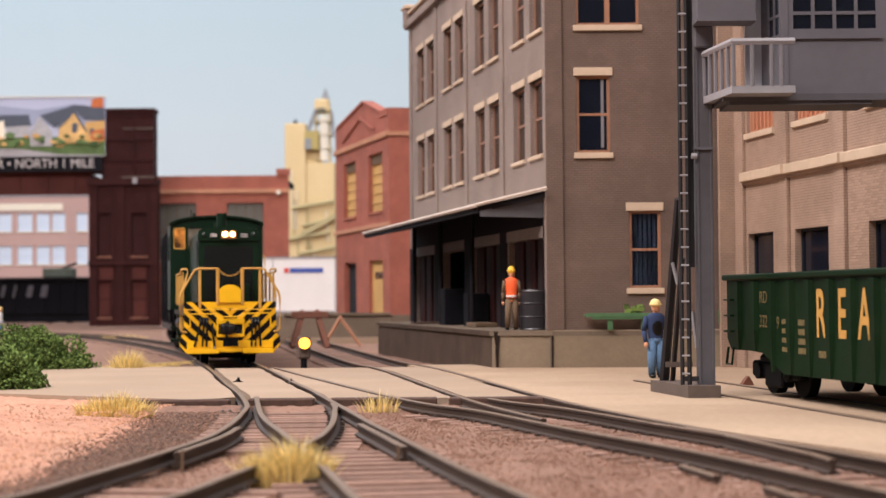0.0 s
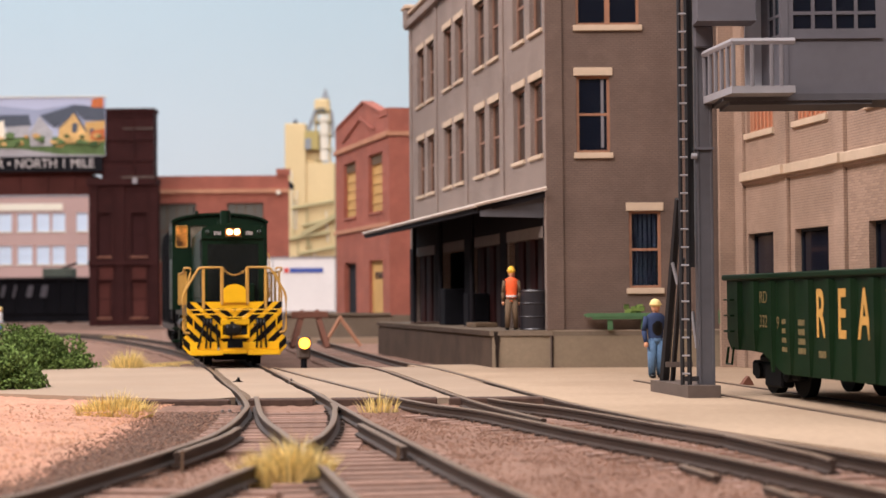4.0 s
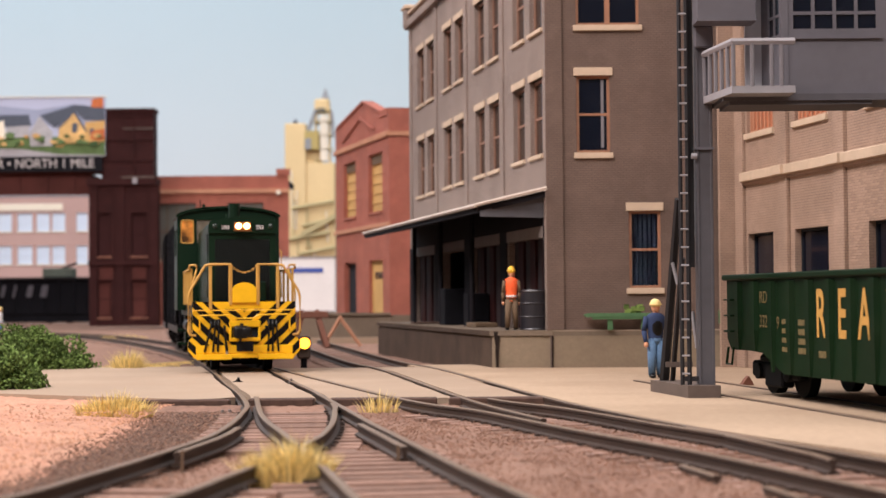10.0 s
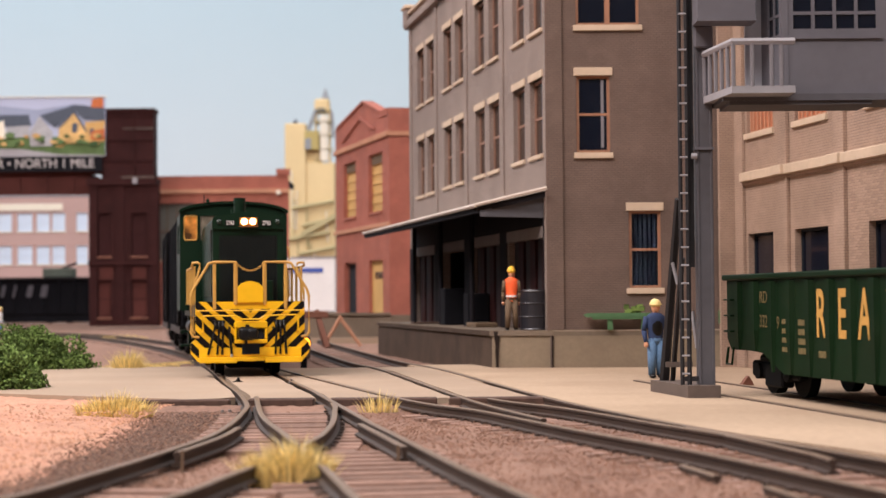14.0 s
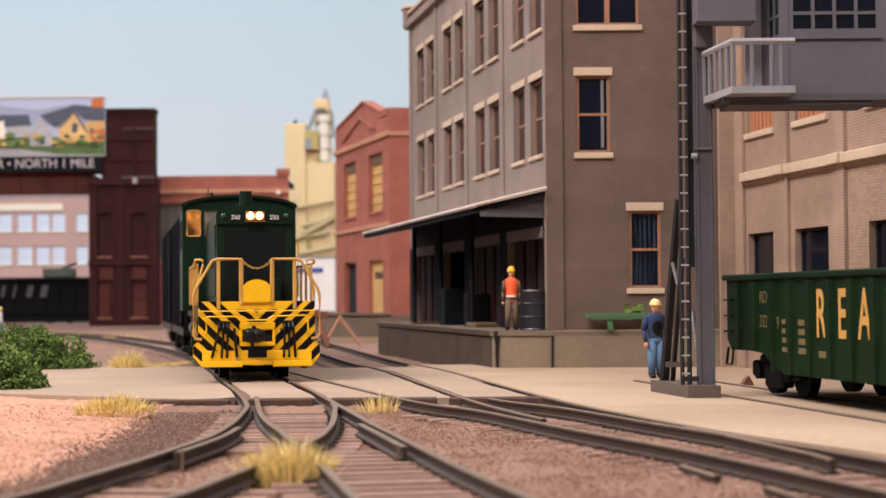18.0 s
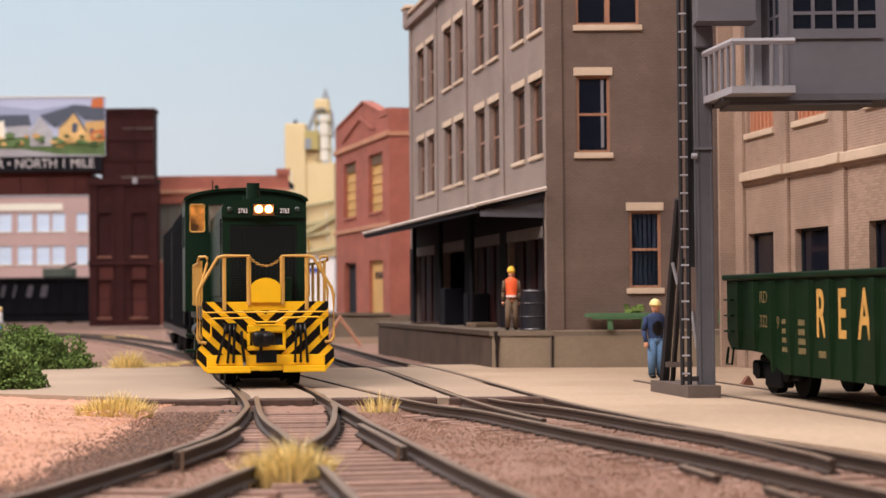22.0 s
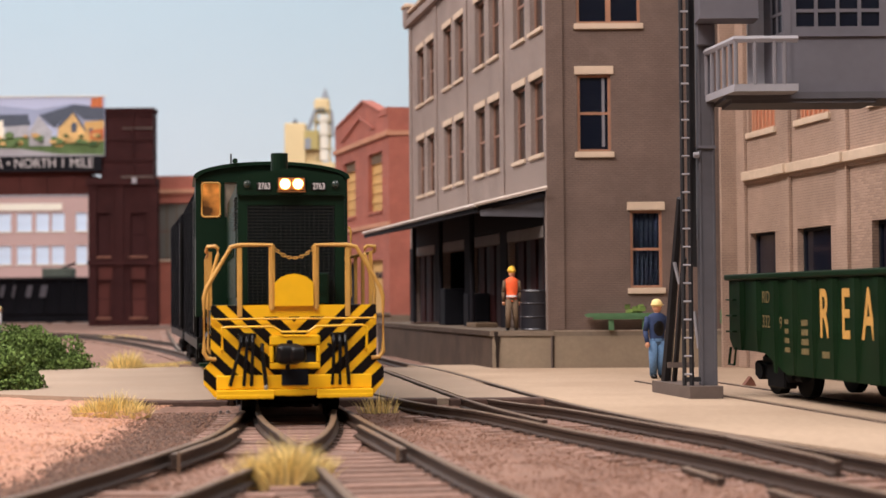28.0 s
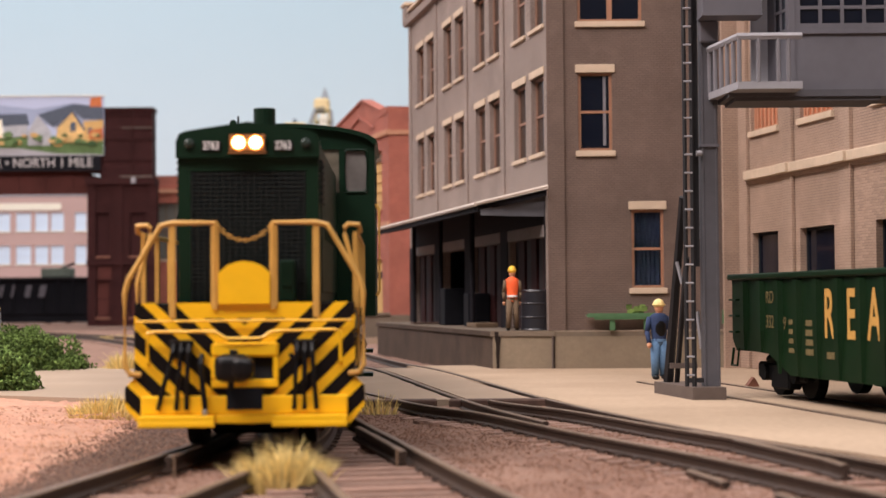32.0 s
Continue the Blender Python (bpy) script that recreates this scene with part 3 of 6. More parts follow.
# ---------------------------------------------------------------- pavement
def pavement():
    bm = slab_mesh(B(), [(24, 365), (27, 340), (36, 300), (48, 262), (58, 236), (68, 205), (82, 160), (100, 95), (118, 30), (500, 30), (500, 560), (-12, 560)], -4.5, -0.35)
    single("pavement", bm, "pavement", (0, 0, 0), 0, "warm tan concrete paving of the freight yard", "pavement", kind="structure")
    t = thing("road_crossing", (0, 0, 0), 0, "worn grey-tan concrete grade crossing between the rails", "road", kind="structure")
    # slabs between and beside the rails, each cut along its rail
    lead, spur, cross = spline(MAIN), spline(SPUR), spline(CROSS)

    def at(line, y):
        return min(line, key=lambda p: abs(p.y - y)).x

    def strip(fl, fr):
        ys = [372 + 170 * i / 12 for i in range(13)]
        out = [(fr(y), y) for y in ys] + [(fl(y), y) for y in reversed(ys)]
        return out

    part("slab", slab_mesh(B(), [(-330, 404), (-108, 404), (-56, 372), (-50, 375)] + [(at(lead, y) - 10.2, y) for y in (380, 410, 440, 470, 500, 530, 560)] + [(-330, 560)], -4.5, -0.35), "slab", t)
    part("slab", slab_mesh(B(), strip(lambda y: at(lead, y) - 7.0, lambda y: at(lead, y) + 7.0), -4.5, -0.30), "slab", t)
    part("slab", slab_mesh(B(), strip(lambda y: at(lead, y) + 10.0, lambda y: max(at(lead, y) + 10.5, at(spur, y) - 10.0)), -4.5, -0.40), "slab", t)
    part("slab", slab_mesh(B(), strip(lambda y: at(spur, y) - 7.0, lambda y: at(spur, y) + 7.0), -4.5, -0.30), "slab", t)
    part("edge_beam", box(B(), -70, -46.6, 368.5, 371.8, -4.5, -0.3, bevel=0.3), "timber", t, "dark red-brown timber edging")
    part("edge_beam", box(B(), -42.4, -28.2, 366.5, 371.4, -4.5, -0.1, bevel=0.3), "timber", t, "dark red-brown timber edging")
    part("edge_beam", box(B(), -24.8, -1.5, 366, 371, -4.5, -0.1, bevel=0.3), "timber", t, "dark red-brown timber edging")
    part("edge_beam", box(B(), 1, 22, 365.5, 370, -4.5, -0.1, bevel=0.3), "timber", t, "dark red-brown timber edging")
    for x0, x1, y in ((-66, -45, 362.6), (-37, -27.5, 362.2), (-21, -6, 361.5)):
        part("plank", box(B(), x0, x1, y, y + 2.8, -3.4, -2.0, bevel=0.2), "tie", t, "pale weathered plank before the crossing")


# ---------------------------------------------------------------- building kit
def wall(parent, name, length, z0, z1, thick, holes, material, at, rz, label=""):
    """A wall whose outer face is at local y = 0 and whose inside lies towards +y, with openings cut through it."""
    xs = sorted({0, length, *[h[0] for h in holes], *[h[1] for h in holes]})
    zs = sorted({z0, z1, *[h[2] for h in holes], *[h[3] for h in holes]})
    bm = B()

    def solid(i, j):
        if not (0 <= i < len(xs) - 1 and 0 <= j < len(zs) - 1):
            return False
        cx, cz = (xs[i] + xs[i + 1]) / 2, (zs[j] + zs[j + 1]) / 2
        return not any(h[0] < cx < h[1] and h[2] < cz < h[3] for h in holes)

    def quad(*c):
        bm.faces.new([bm.verts.new(v) for v in c])

    for i in range(len(xs) - 1):
        for j in range(len(zs) - 1):
            if not solid(i, j):
                continue
            a, b, c, d = xs[i], xs[i + 1], zs[j], zs[j + 1]
            quad((a, 0, c), (b, 0, c), (b, 0, d), (a, 0, d))
            quad((a, thick, c), (a, thick, d), (b, thick, d), (b, thick, c))
            if not solid(i - 1, j):
                quad((a, 0, c), (a, 0, d), (a, thick, d), (a, thick, c))
            if not solid(i + 1, j):
                quad((b, 0, c), (b, thick, c), (b, thick, d), (b, 0, d))
            if not solid(i, j - 1):
                quad((a, 0, c), (a, thick, c), (b, thick, c), (b, 0, c))
            if not solid(i, j + 1):
                quad((a, 0, d), (b, 0, d), (b, thick, d), (a, thick, d))
    bmesh.ops.remove_doubles(bm, verts=bm.verts, dist=0.01)
    ob = part(name, bm, material, parent, label, at=at)
    ob.rotation_euler = (0, 0, radians(rz))
    return ob


def window(w, x0, x1, z0, z1, deep=2.0, frame_mat="window_frame", pane_mat="black_glass", trim="stone_trim", lintel=2.4, sill=1.3, sash=True, over=0.9, blind=None):
    """A sash window in an opening of wall w, with its panes, lintel and sill."""
    bm = B()
    f = 0.85
    box(bm, x0, x0 + f, deep - 0.5, deep + 0.6, z0, z1)
    box(bm, x1 - f, x1, deep - 0.5, deep + 0.6, z0, z1)
    box(bm, x0 + f, x1 - f, deep - 0.5, deep + 0.6, z1 - f, z1)
    box(bm, x0 + f, x1 - f, deep - 0.5, deep + 0.6, z0, z0 + f)
    if sash:
        box(bm, x0 + f, x1 - f, deep - 0.35, deep + 0.6, (z0 + z1) / 2 - 0.4, (z0 + z1) / 2 + 0.4)
    win = part("window", bm, frame_mat, w)
    zm = (z0 + z1) / 2
    for a, b in (((z0 + f, zm - 0.4), (zm + 0.4, z1 - f)) if sash else ((z0 + f, z1 - f),)):
        part("pane", box(B(), x0 + f, x1 - f, deep, deep + 0.15, a, b), pane_mat, win)
    if lintel:
        part("lintel", box(B(), x0 - over, x1 + over, -0.55, 1.0, z1, z1 + lintel, bevel=0.12), trim, win, "pale stone lintel")
    if sill:
        part("sill", box(B(), x0 - over, x1 + over, -0.9, deep - 0.5, z0 - sill, z0, bevel=0.12), trim, win, "pale stone sill")
    return win


A_ROT = -79.0
CORNER = Vector((32.3, 528.6, 0))
BACK = Vector((-math.sin(radians(11)), math.cos(radians(11)), 0))
A_LEN = 247.0


def warehouse():
    t = thing("brick_warehouse", (CORNER.x, CORNER.y, 11.3), 0, "three-storey brown brick warehouse with pale stone lintels", "building")
    # long side over the loading dock
    start = BACK * A_LEN
    holes, wins = [], []
    for i in range(4):
        base = A_LEN - 61 * i
        for l0, l1 in ((3.5, 19.5), (27, 43)):
            for z0, z1 in ((55.4, 79.6), (95.2, 119.4)):
                wins.append((base - l1, base - l0, z0, z1))
    holes += wins
    doors = []
    for i in range(4):
        base = A_LEN - 61 * i
        doors.append((base - 52, base - 4, 0, 29))
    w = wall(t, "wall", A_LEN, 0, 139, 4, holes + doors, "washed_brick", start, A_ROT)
    for k in wins:
        window(w, *k, deep=2.0, frame_mat="frame_brown", pane_mat="brown_glass")
    for i, (x0, x1, z0, z1) in enumerate(doors):
        part("door_lintel", box(B(), x0 - 1, x1 + 1, -0.4, 1, z1, z1 + 3.6), "lintel_grey", w)
        if i == 2:
            continue
        n = 6
        door = part("freight_door", box(B(), x0, x1, 2.6, 3.2, z0, z1), "door_red", w, "dark red ribbed freight door")
        for k in range(n):
            a = x0 + (x1 - x0) * k / n
            part("board", box(B(), a, a + (x1 - x0) / n - 1.0, 1.6 if k % 2 else 2.2, 2.6, z0, z1), "door_red" if k % 2 else "door_grey", door)
    # dark boarding round the freight doors, with the canopy's shade in its colour
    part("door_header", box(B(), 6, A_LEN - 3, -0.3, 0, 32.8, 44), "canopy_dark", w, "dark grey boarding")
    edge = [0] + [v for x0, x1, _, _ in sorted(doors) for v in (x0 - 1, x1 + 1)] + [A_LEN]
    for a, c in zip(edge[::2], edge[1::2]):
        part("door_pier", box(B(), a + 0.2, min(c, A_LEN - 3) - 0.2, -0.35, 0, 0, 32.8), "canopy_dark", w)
    # pilasters and parapet
    for i in range(1, 5):
        x = max(A_LEN - 61 * i + 2, 3)
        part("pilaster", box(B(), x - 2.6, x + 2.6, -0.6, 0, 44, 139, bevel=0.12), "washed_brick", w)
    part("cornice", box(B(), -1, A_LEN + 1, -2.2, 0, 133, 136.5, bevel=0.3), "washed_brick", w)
    part("coping", box(B(), -1.5, A_LEN + 1.5, -1.6, 5, 139, 140.4, bevel=0.2), "stone_trim", w)
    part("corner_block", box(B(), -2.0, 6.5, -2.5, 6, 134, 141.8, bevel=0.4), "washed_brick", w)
    part("corner_cap", box(B(), -2.7, 7.2, -3.2, 6, 141.8, 143.5, bevel=0.4), "stone_trim", w)
    # end wall
    holes = [(9.8, 20.2, 55.3, 79.4), (25.8, 35.7, 12.9, 37.0), (9.8, 29.6, 95.3, 119.4)]
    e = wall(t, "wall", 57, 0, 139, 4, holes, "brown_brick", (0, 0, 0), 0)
    win = window(e, *holes[0], deep=1.3, lintel=2.6, sill=1.8)
    part("curtain", box(B(), 17.5, 18.4, 1.05, 1.25, 57, 78.4), "baluster_grey", win, "pale curtain edge")
    win = window(e, *holes[1], deep=1.3, lintel=2.6, sill=1.8, pane_mat="clear_pane")
    bm = B()
    folds = [(25.9 + 9.7 * k / 40, 2.5 + 0.55 * math.sin(k * 1.05) + 0.25 * math.sin(k * 0.43 + 1)) for k in range(41)]
    low, top = [[bm.verts.new((x, y, z)) for x, y in folds] for z in (13.0, 36.8)]
    for k in range(40):
        bm.faces.new((low[k], low[k + 1], top[k + 1], top[k]))
    part("curtain", bm, "blue_blind", win, "dark blue pleated curtain", smooth=True)
    win = window(e, *holes[2], deep=1.3, lintel=2.6, sill=1.8)
    part("mullion", box(B(), 18.9, 20.5, 0.7, 2.2, 95.3, 119.4), "window_frame", win)
    part("pilaster", box(B(), 0, 5.4, -0.8, 0, 0, 139, bevel=0.15), "brown_brick", e)
    part("coping", box(B(), 0, 55, -1.6, 5, 139, 140.4, bevel=0.2), "stone_trim", e)
    # inside: near-black back and floor and unseen roof, giving openings a room's shade
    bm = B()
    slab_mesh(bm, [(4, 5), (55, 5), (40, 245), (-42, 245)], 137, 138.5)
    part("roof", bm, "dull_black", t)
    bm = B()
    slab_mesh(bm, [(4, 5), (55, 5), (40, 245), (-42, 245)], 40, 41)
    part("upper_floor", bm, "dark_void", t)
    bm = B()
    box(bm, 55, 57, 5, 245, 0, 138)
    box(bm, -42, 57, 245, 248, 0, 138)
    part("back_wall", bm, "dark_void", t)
    return t


def dock():
    """Concrete loading dock and the foundation wall that runs on from it."""
    t = thing("loading_dock", (0, 0, 0), 0, "weathered grey-brown concrete loading dock with a worn edge", "dock")
    p0 = Vector((15.3, 531.5, 0))
    p1 = p0 + BACK * 232
    out = [(p0.x, p0.y), (37, 528.0), (120, 524), (120, 640), (60, 740), (p1.x + 24, p1.y), (p1.x, p1.y)]
    part("deck", slab_mesh(B(), out, -4, 9.6), "concrete", t)
    lip = [(p0.x - 0.7, p0.y - 0.7), (34, 527.5), (34, 530), (30, 534), (p1.x + 24, p1.y + 0.7), (p1.x - 0.7, p1.y + 0.7)]
    part("deck_edge", slab_mesh(B(), lip, 9.6, 11.3), "concrete", t)
    # thin sheets give the track side a darker tone than the front
    part("dirty_face", slab_mesh(B(), [(p0.x - 0.3, p0.y + 1), (p0.x + 1, p0.y + 1), (p1.x + 1, p1.y - 1), (p1.x - 0.3, p1.y - 1)], -3.9, 9.2), "concrete_dirty", t, "darker brown side of the dock")
    part("foundation_cap", slab_mesh(B(), [(34, 527.9), (121, 523.8), (121, 545), (34, 545)], 9.6, 10.9), "concrete", t)
    part("dust_line", slab_mesh(B(), [(34, 527.8), (121, 523.7), (121, 545), (34, 545)], 10.9, 11.3), "concrete_pale", t, "pale dusty top edge")
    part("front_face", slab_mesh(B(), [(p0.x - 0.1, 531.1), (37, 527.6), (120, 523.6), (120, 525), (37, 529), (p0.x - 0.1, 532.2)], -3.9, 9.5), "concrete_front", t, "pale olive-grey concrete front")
    part("dirty_edge", slab_mesh(B(), [(p0.x - 0.95, p0.y + 0.4), (p0.x, p0.y + 0.4), (p1.x, p1.y), (p1.x - 0.95, p1.y)], 9.65, 11.1), "concrete_dirty", t, "darker brown edge of the deck")
    for x, y, w, z0, z1 in ((16.7, 530.4, 1.1, -0.3, 11.0), (33.9, 527.7, 0.4, -0.3, 9.6)):
        rng = random.Random(int(x * 7))
        left = [(x - w * (0.35 + 0.65 * k / 5) * rng.uniform(0.6, 1.1), z0 + (z1 - z0) * k / 5) for k in range(6)]
        right = [(x + w * (0.35 + 0.65 * k / 5) * rng.uniform(0.6, 1.1), z0 + (z1 - z0) * k / 5) for k in range(6)]
        part("stain", prism(B(), left[::-1] + right, y, y + 1.0), "stain_brown", t, "dark water stain")
    part("wall_joint", rod(B(), (33.4, 527.9, -0.4), (33.4, 527.9, 9.6), 0.3), "base_brown", t, "dark joint between dock and foundation")


def canopy():
    t = thing("dock_canopy", (0, 0, 0), 0, "sloping grey canopy on brackets over the loading dock", "canopy")
    w0, w1 = CORNER + Vector((0, 0, 56)), CORNER + BACK * 236 + Vector((0, 0, 56))
    e0, e1 = Vector((10.4, 531, 51.2)), Vector((-35, 748, 51.2))
    bm = B()
    a = [bm.verts.new(v) for v in (w0, e0, e1, w1)]
    b = [bm.verts.new(v - Vector((0, 0, 1.1))) for v in (w0, e0, e1, w1)]
    bm.faces.new(a)
    bm.faces.new(b[::-1])
    for i in range(4):
        bm.faces.new((a[(i + 1) % 4], a[i], b[i], b[(i + 1) % 4]))
    part("roof_sheet", bm, "canopy_top", t)
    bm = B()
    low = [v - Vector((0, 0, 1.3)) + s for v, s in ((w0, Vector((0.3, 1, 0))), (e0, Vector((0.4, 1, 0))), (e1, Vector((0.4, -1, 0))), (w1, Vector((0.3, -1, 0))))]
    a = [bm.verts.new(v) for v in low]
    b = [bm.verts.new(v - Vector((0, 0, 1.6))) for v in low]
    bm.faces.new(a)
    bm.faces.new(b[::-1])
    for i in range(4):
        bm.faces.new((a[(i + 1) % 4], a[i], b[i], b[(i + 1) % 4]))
    part("soffit", bm, "canopy_dark", t, "underside, dark grey with its shade in the colour")
    part("end_panel", prism(B(), [(0, 0), (0, 7), (-20, 2.4), (-20, 0.6)], 0, 0.8), "post_grey", t, at=(CORNER.x - 0.6, 531.5, 46.5))
    for i in range(5):
        f = 0.02 + 0.23 * i
        w, e = w0.lerp(w1, f), e0.lerp(e1, f)
        bm = B()
        rod(bm, w - Vector((0.5, 0, 2)), e - Vector((-0.5, 0, 1.9)), 0.8, 6)
        part("bracket", bm, "canopy_dark", t)
    for f in (0.35, 0.6, 0.85):
        w, e = w0.lerp(w1, f), e0.lerp(e1, f)
        p = e.lerp(w, 0.72)
        part("post", rod(B(), (p.x, p.y, 11.3), (p.x, p.y, 53), 0.9, 8), "canopy_dark", t)
    bm = B()
    rod(bm, e0 - Vector((0, 0, 0.7)), e1 - Vector((0, 0, 0.7)), 0.7, 6)
    rod(bm, e0 - Vector((0, 0.4, 0.5)), w0 - Vector((0, 3.4, 0.5)), 0.6, 6)
    part("eave_trim", bm, "canopy_top", t)


WALLS = {}


def tan_building():
    """The tan brick wall along the yard."""
    t = thing("tan_building", (91.4, 523.5, -0.3), A_ROT, "tan brick industrial building with pale stone band", "building")
    L = 190
    holes = [(8, 28, 11, 40.6), (44, 67, 11, 40.6), (8, 29, 71, 95), (45, 67, 71, 95), (92, 114, 11, 40.6), (92, 114, 71, 95)]
    w = wall(t, "wall", L, 0, 150, 6, holes, "tan_brick", (0, 0, 0), 0)
    for h in holes:
        if h[2] < 20:
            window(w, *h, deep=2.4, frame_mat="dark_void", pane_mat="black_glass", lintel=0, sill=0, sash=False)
        else:
            win = window(w, *h, deep=1.6, lintel=0, sill=1.8, frame_mat="rust_trim", pane_mat="orange_wood", sash=False)
            for k in range(1, 7):
                x = h[0] + (h[1] - h[0]) * k / 7
                part("glazing_bar", box(B(), x - 0.4, x + 0.4, 0.9, 1.7, h[2], h[3]), "rust_trim", win)
    for x in (0, 34.5, 73, 121):
        part("pilaster", box(B(), x, x + 6.5, -1.2, 0, 0, 150, bevel=0.15), "tan_brick", w)
    xs = [6.5, 34.5, 41, 73, 79.5, 121, 127.5, L]
    for a, b in zip(xs[::2], xs[1::2]):
        part("stone_band", box(B(), a, b, -2.2, 0.5, 56.4, 59.2, bevel=0.2), "stone_trim", w)
        part("band_drip", box(B(), a, b, -0.9, 0.5, 55.4, 56.4), "tan_brick", w)
    for x in (34.5, 73, 121):
        part("stone_band", box(B(), x - 0.3, x + 6.8, -3.2, 0, 56.4, 59.2, bevel=0.2), "stone_trim", w)
    WALLS["tan"] = (w, holes)
    # return wall that meets the warehouse
    part("return_wall", box(B(), -1.5, 0, -6, 40, 0, 150), "tan_brick", t)
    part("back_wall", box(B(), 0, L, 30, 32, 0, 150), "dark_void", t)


def red_building():
    t = thing("red_brick_building", (-70.6, 1120, 12), -74, "small red brick building with a gabled parapet", "building")
    L = 144
    holes = [(24, 58, 62, 97), (93, 127, 62, 97), (24, 58, 0, 33), (93, 127, 0, 33)]
    w = wall(t, "wall", L, 0, 117, 5, holes, "red_brick", (0, 0, 0), 0)
    for h in holes[:2]:
        win = window(w, *h, deep=3.0, lintel=0, sill=1.6, trim="red_brick", frame_mat="yellow_board", pane_mat="yellow_board", sash=False)
        for k in range(1, 6):
            z = h[2] + (h[3] - h[2]) * k / 6
            part("slat", box(B(), h[0] + 0.8, h[1] - 0.8, 2.4, 3.1, z - 0.7, z + 0.7, bevel=0.2), "yellow_board", win)
        # dark band painting the shade at the head of the recess
        part("louvre_gap", box(B(), h[0] + 0.8, h[1] - 0.8, 1.9, 3.2, h[3] - 6, h[3] - 0.8), "khaki", win, "gap above the boards, its shade put in the colour")
    window(w, *holes[2], deep=3.5, lintel=0, sill=0, frame_mat="rust_wood", pane_mat="dark_void", sash=False)
    d = window(w, *holes[3], deep=2.5, lintel=0, sill=0, frame_mat="yellow_board", pane_mat="yellow_board", sash=False)
    for x in (100, 107, 114):
        part("door_light", box(B(), x, x + 5, 2.2, 2.6, 22, 26), "black_glass", d)
    bm = prism(B(), [(0, 117), (0, 122), (8, 122), (80, 130.6), (125, 120), (125, 117)], 0.05, 5)
    part("gable", bm, "red_brick", w)
    part("gable_moulding", prism(B(), [(20, 112), (72, 123.4), (110, 112), (104, 112), (72, 121), (28, 112)], -1.2, 0.05), "red_brick", w)
    part("gable_coping", prism(B(), [(6, 121.6), (80, 130.6), (126, 119.7), (126, 121.0), (80, 132.2), (6, 123.2)], -1, 6), "red_brick", w)
    part("parapet_block", box(B(), 122, L, -0.6, 20, 117, 121), "red_brick", w)
    part("stone_band", box(B(), -1, L + 1, -1.5, 0.5, 104.5, 107.5, bevel=0.2), "rust_trim", w)
    part("string_course", box(B(), -1, L + 1, -1.4, 0.5, 52, 54.5, bevel=0.2), "rust_trim", w)
    e = wall(t, "wall", 60, 0, 119, 5, [], "red_brick", (L * 1.0, 0.0, 0), 72)
    part("stone_band", box(B(), 0, 60, -1.2, 0.4, 104.5, 107), "rust_trim", e)
    part("roof", slab_mesh(B(), [(2, 5), (L - 2, 5), (L + 14, 55), (2, 55)], 108, 110), "dull_black", t)


def low_wall():
    t = thing("retaining_wall", (0, 0, 0), 0, "low grey concrete wall and platform behind the buffer stop", "wall", kind="structure")
    part("platform", slab_mesh(B(), [(-92, 985), (-30, 965), (40, 965), (40, 1300), (-130, 1300), (-120, 1010)], -4, 12.5), "concrete", t)
    part("coping", slab_mesh(B(), [(-93, 983.5), (-30, 963.5), (-30, 970), (-93, 990)], 12.5, 14), "concrete", t)
    part("kerb", box(B(), -90, -20, 938, 942, -4, 0.6), "slab", t)


# ---------------------------------------------------------------- far left: tower, bridge, backdrop buildings
def tower():
    t = thing("bridge_tower", (-312, 1500, 0), 0, "dark red brick tower carrying a railway bridge and billboard", "tower")
    holes = [(6, 18, 8, 40), (36, 50, 8, 40), (6, 18, 62, 100), (36, 50, 62, 100)]
    w = wall(t, "wall", 58, 0, 125, 5, holes, "dark_red_brick", (0, 0, 0), 0)
    for h in holes:
        window(w, *h, deep=3, lintel=0, sill=2, trim="rust_wood", frame_mat="door_red", pane_mat="girder_red" if h[2] < 20 else "door_red", sash=True)
    part("side_wall", box(B(), 53, 58, 5, 22, 0, 125), "dark_red_brick", t)
    part("side_wall", box(B(), 0, 5, 5, 22, 0, 125), "dark_red_brick", t)
    for x in (-1, 23, 53):
        part("pilaster", box(B(), x, x + 7, -1.5, 0, 0, 125), "dark_red_brick", t)
    part("belt", box(B(), -2, 60, -2.5, 2, 54, 58), "dark_red_brick", t)
    part("belt", box(B(), -3, 58.5, -3, 22, 125, 131), "dark_red_brick", t)
    part("upper_block", box(B(), 10, 56, 0, 20, 131, 190), "dark_red_brick", t)
    # ridge and ledge take a paler brown for the light on their tops
    part("ridge", box(B(), 29, 56.5, -0.9, 0, 174.5, 175.5), "base_brown", t, "brick ridge, paler to carry the light on it")
    for z in (146, 164.5, 186):
        part("string_course", box(B(), 9.6, 56.4, -0.8, 0, z, z + 1.2), "dark_red_brick", t)
    part("downpipe", rod(B(), (39, -0.8, 131), (39, -0.8, 190), 0.9, 8), "dark_red_brick", t, "dark red downpipe")
    part("ledge", box(B(), 28, 57, -3.4, 0, 131, 132.4), "base_brown", t, "brick ledge, paler to carry the light on it")
    for x in (8, 37):
        part("sign_panel", box(B(), x, x + 12, -0.6, 0, 41.5, 52), "girder_red", t)
    part("coping", box(B(), 9, 57, -1.5, 21, 190, 193), "dark_red_brick", t)
    part("bracket", box(B(), 38, 42, -4, 0, 126, 131), "crane_light", t)


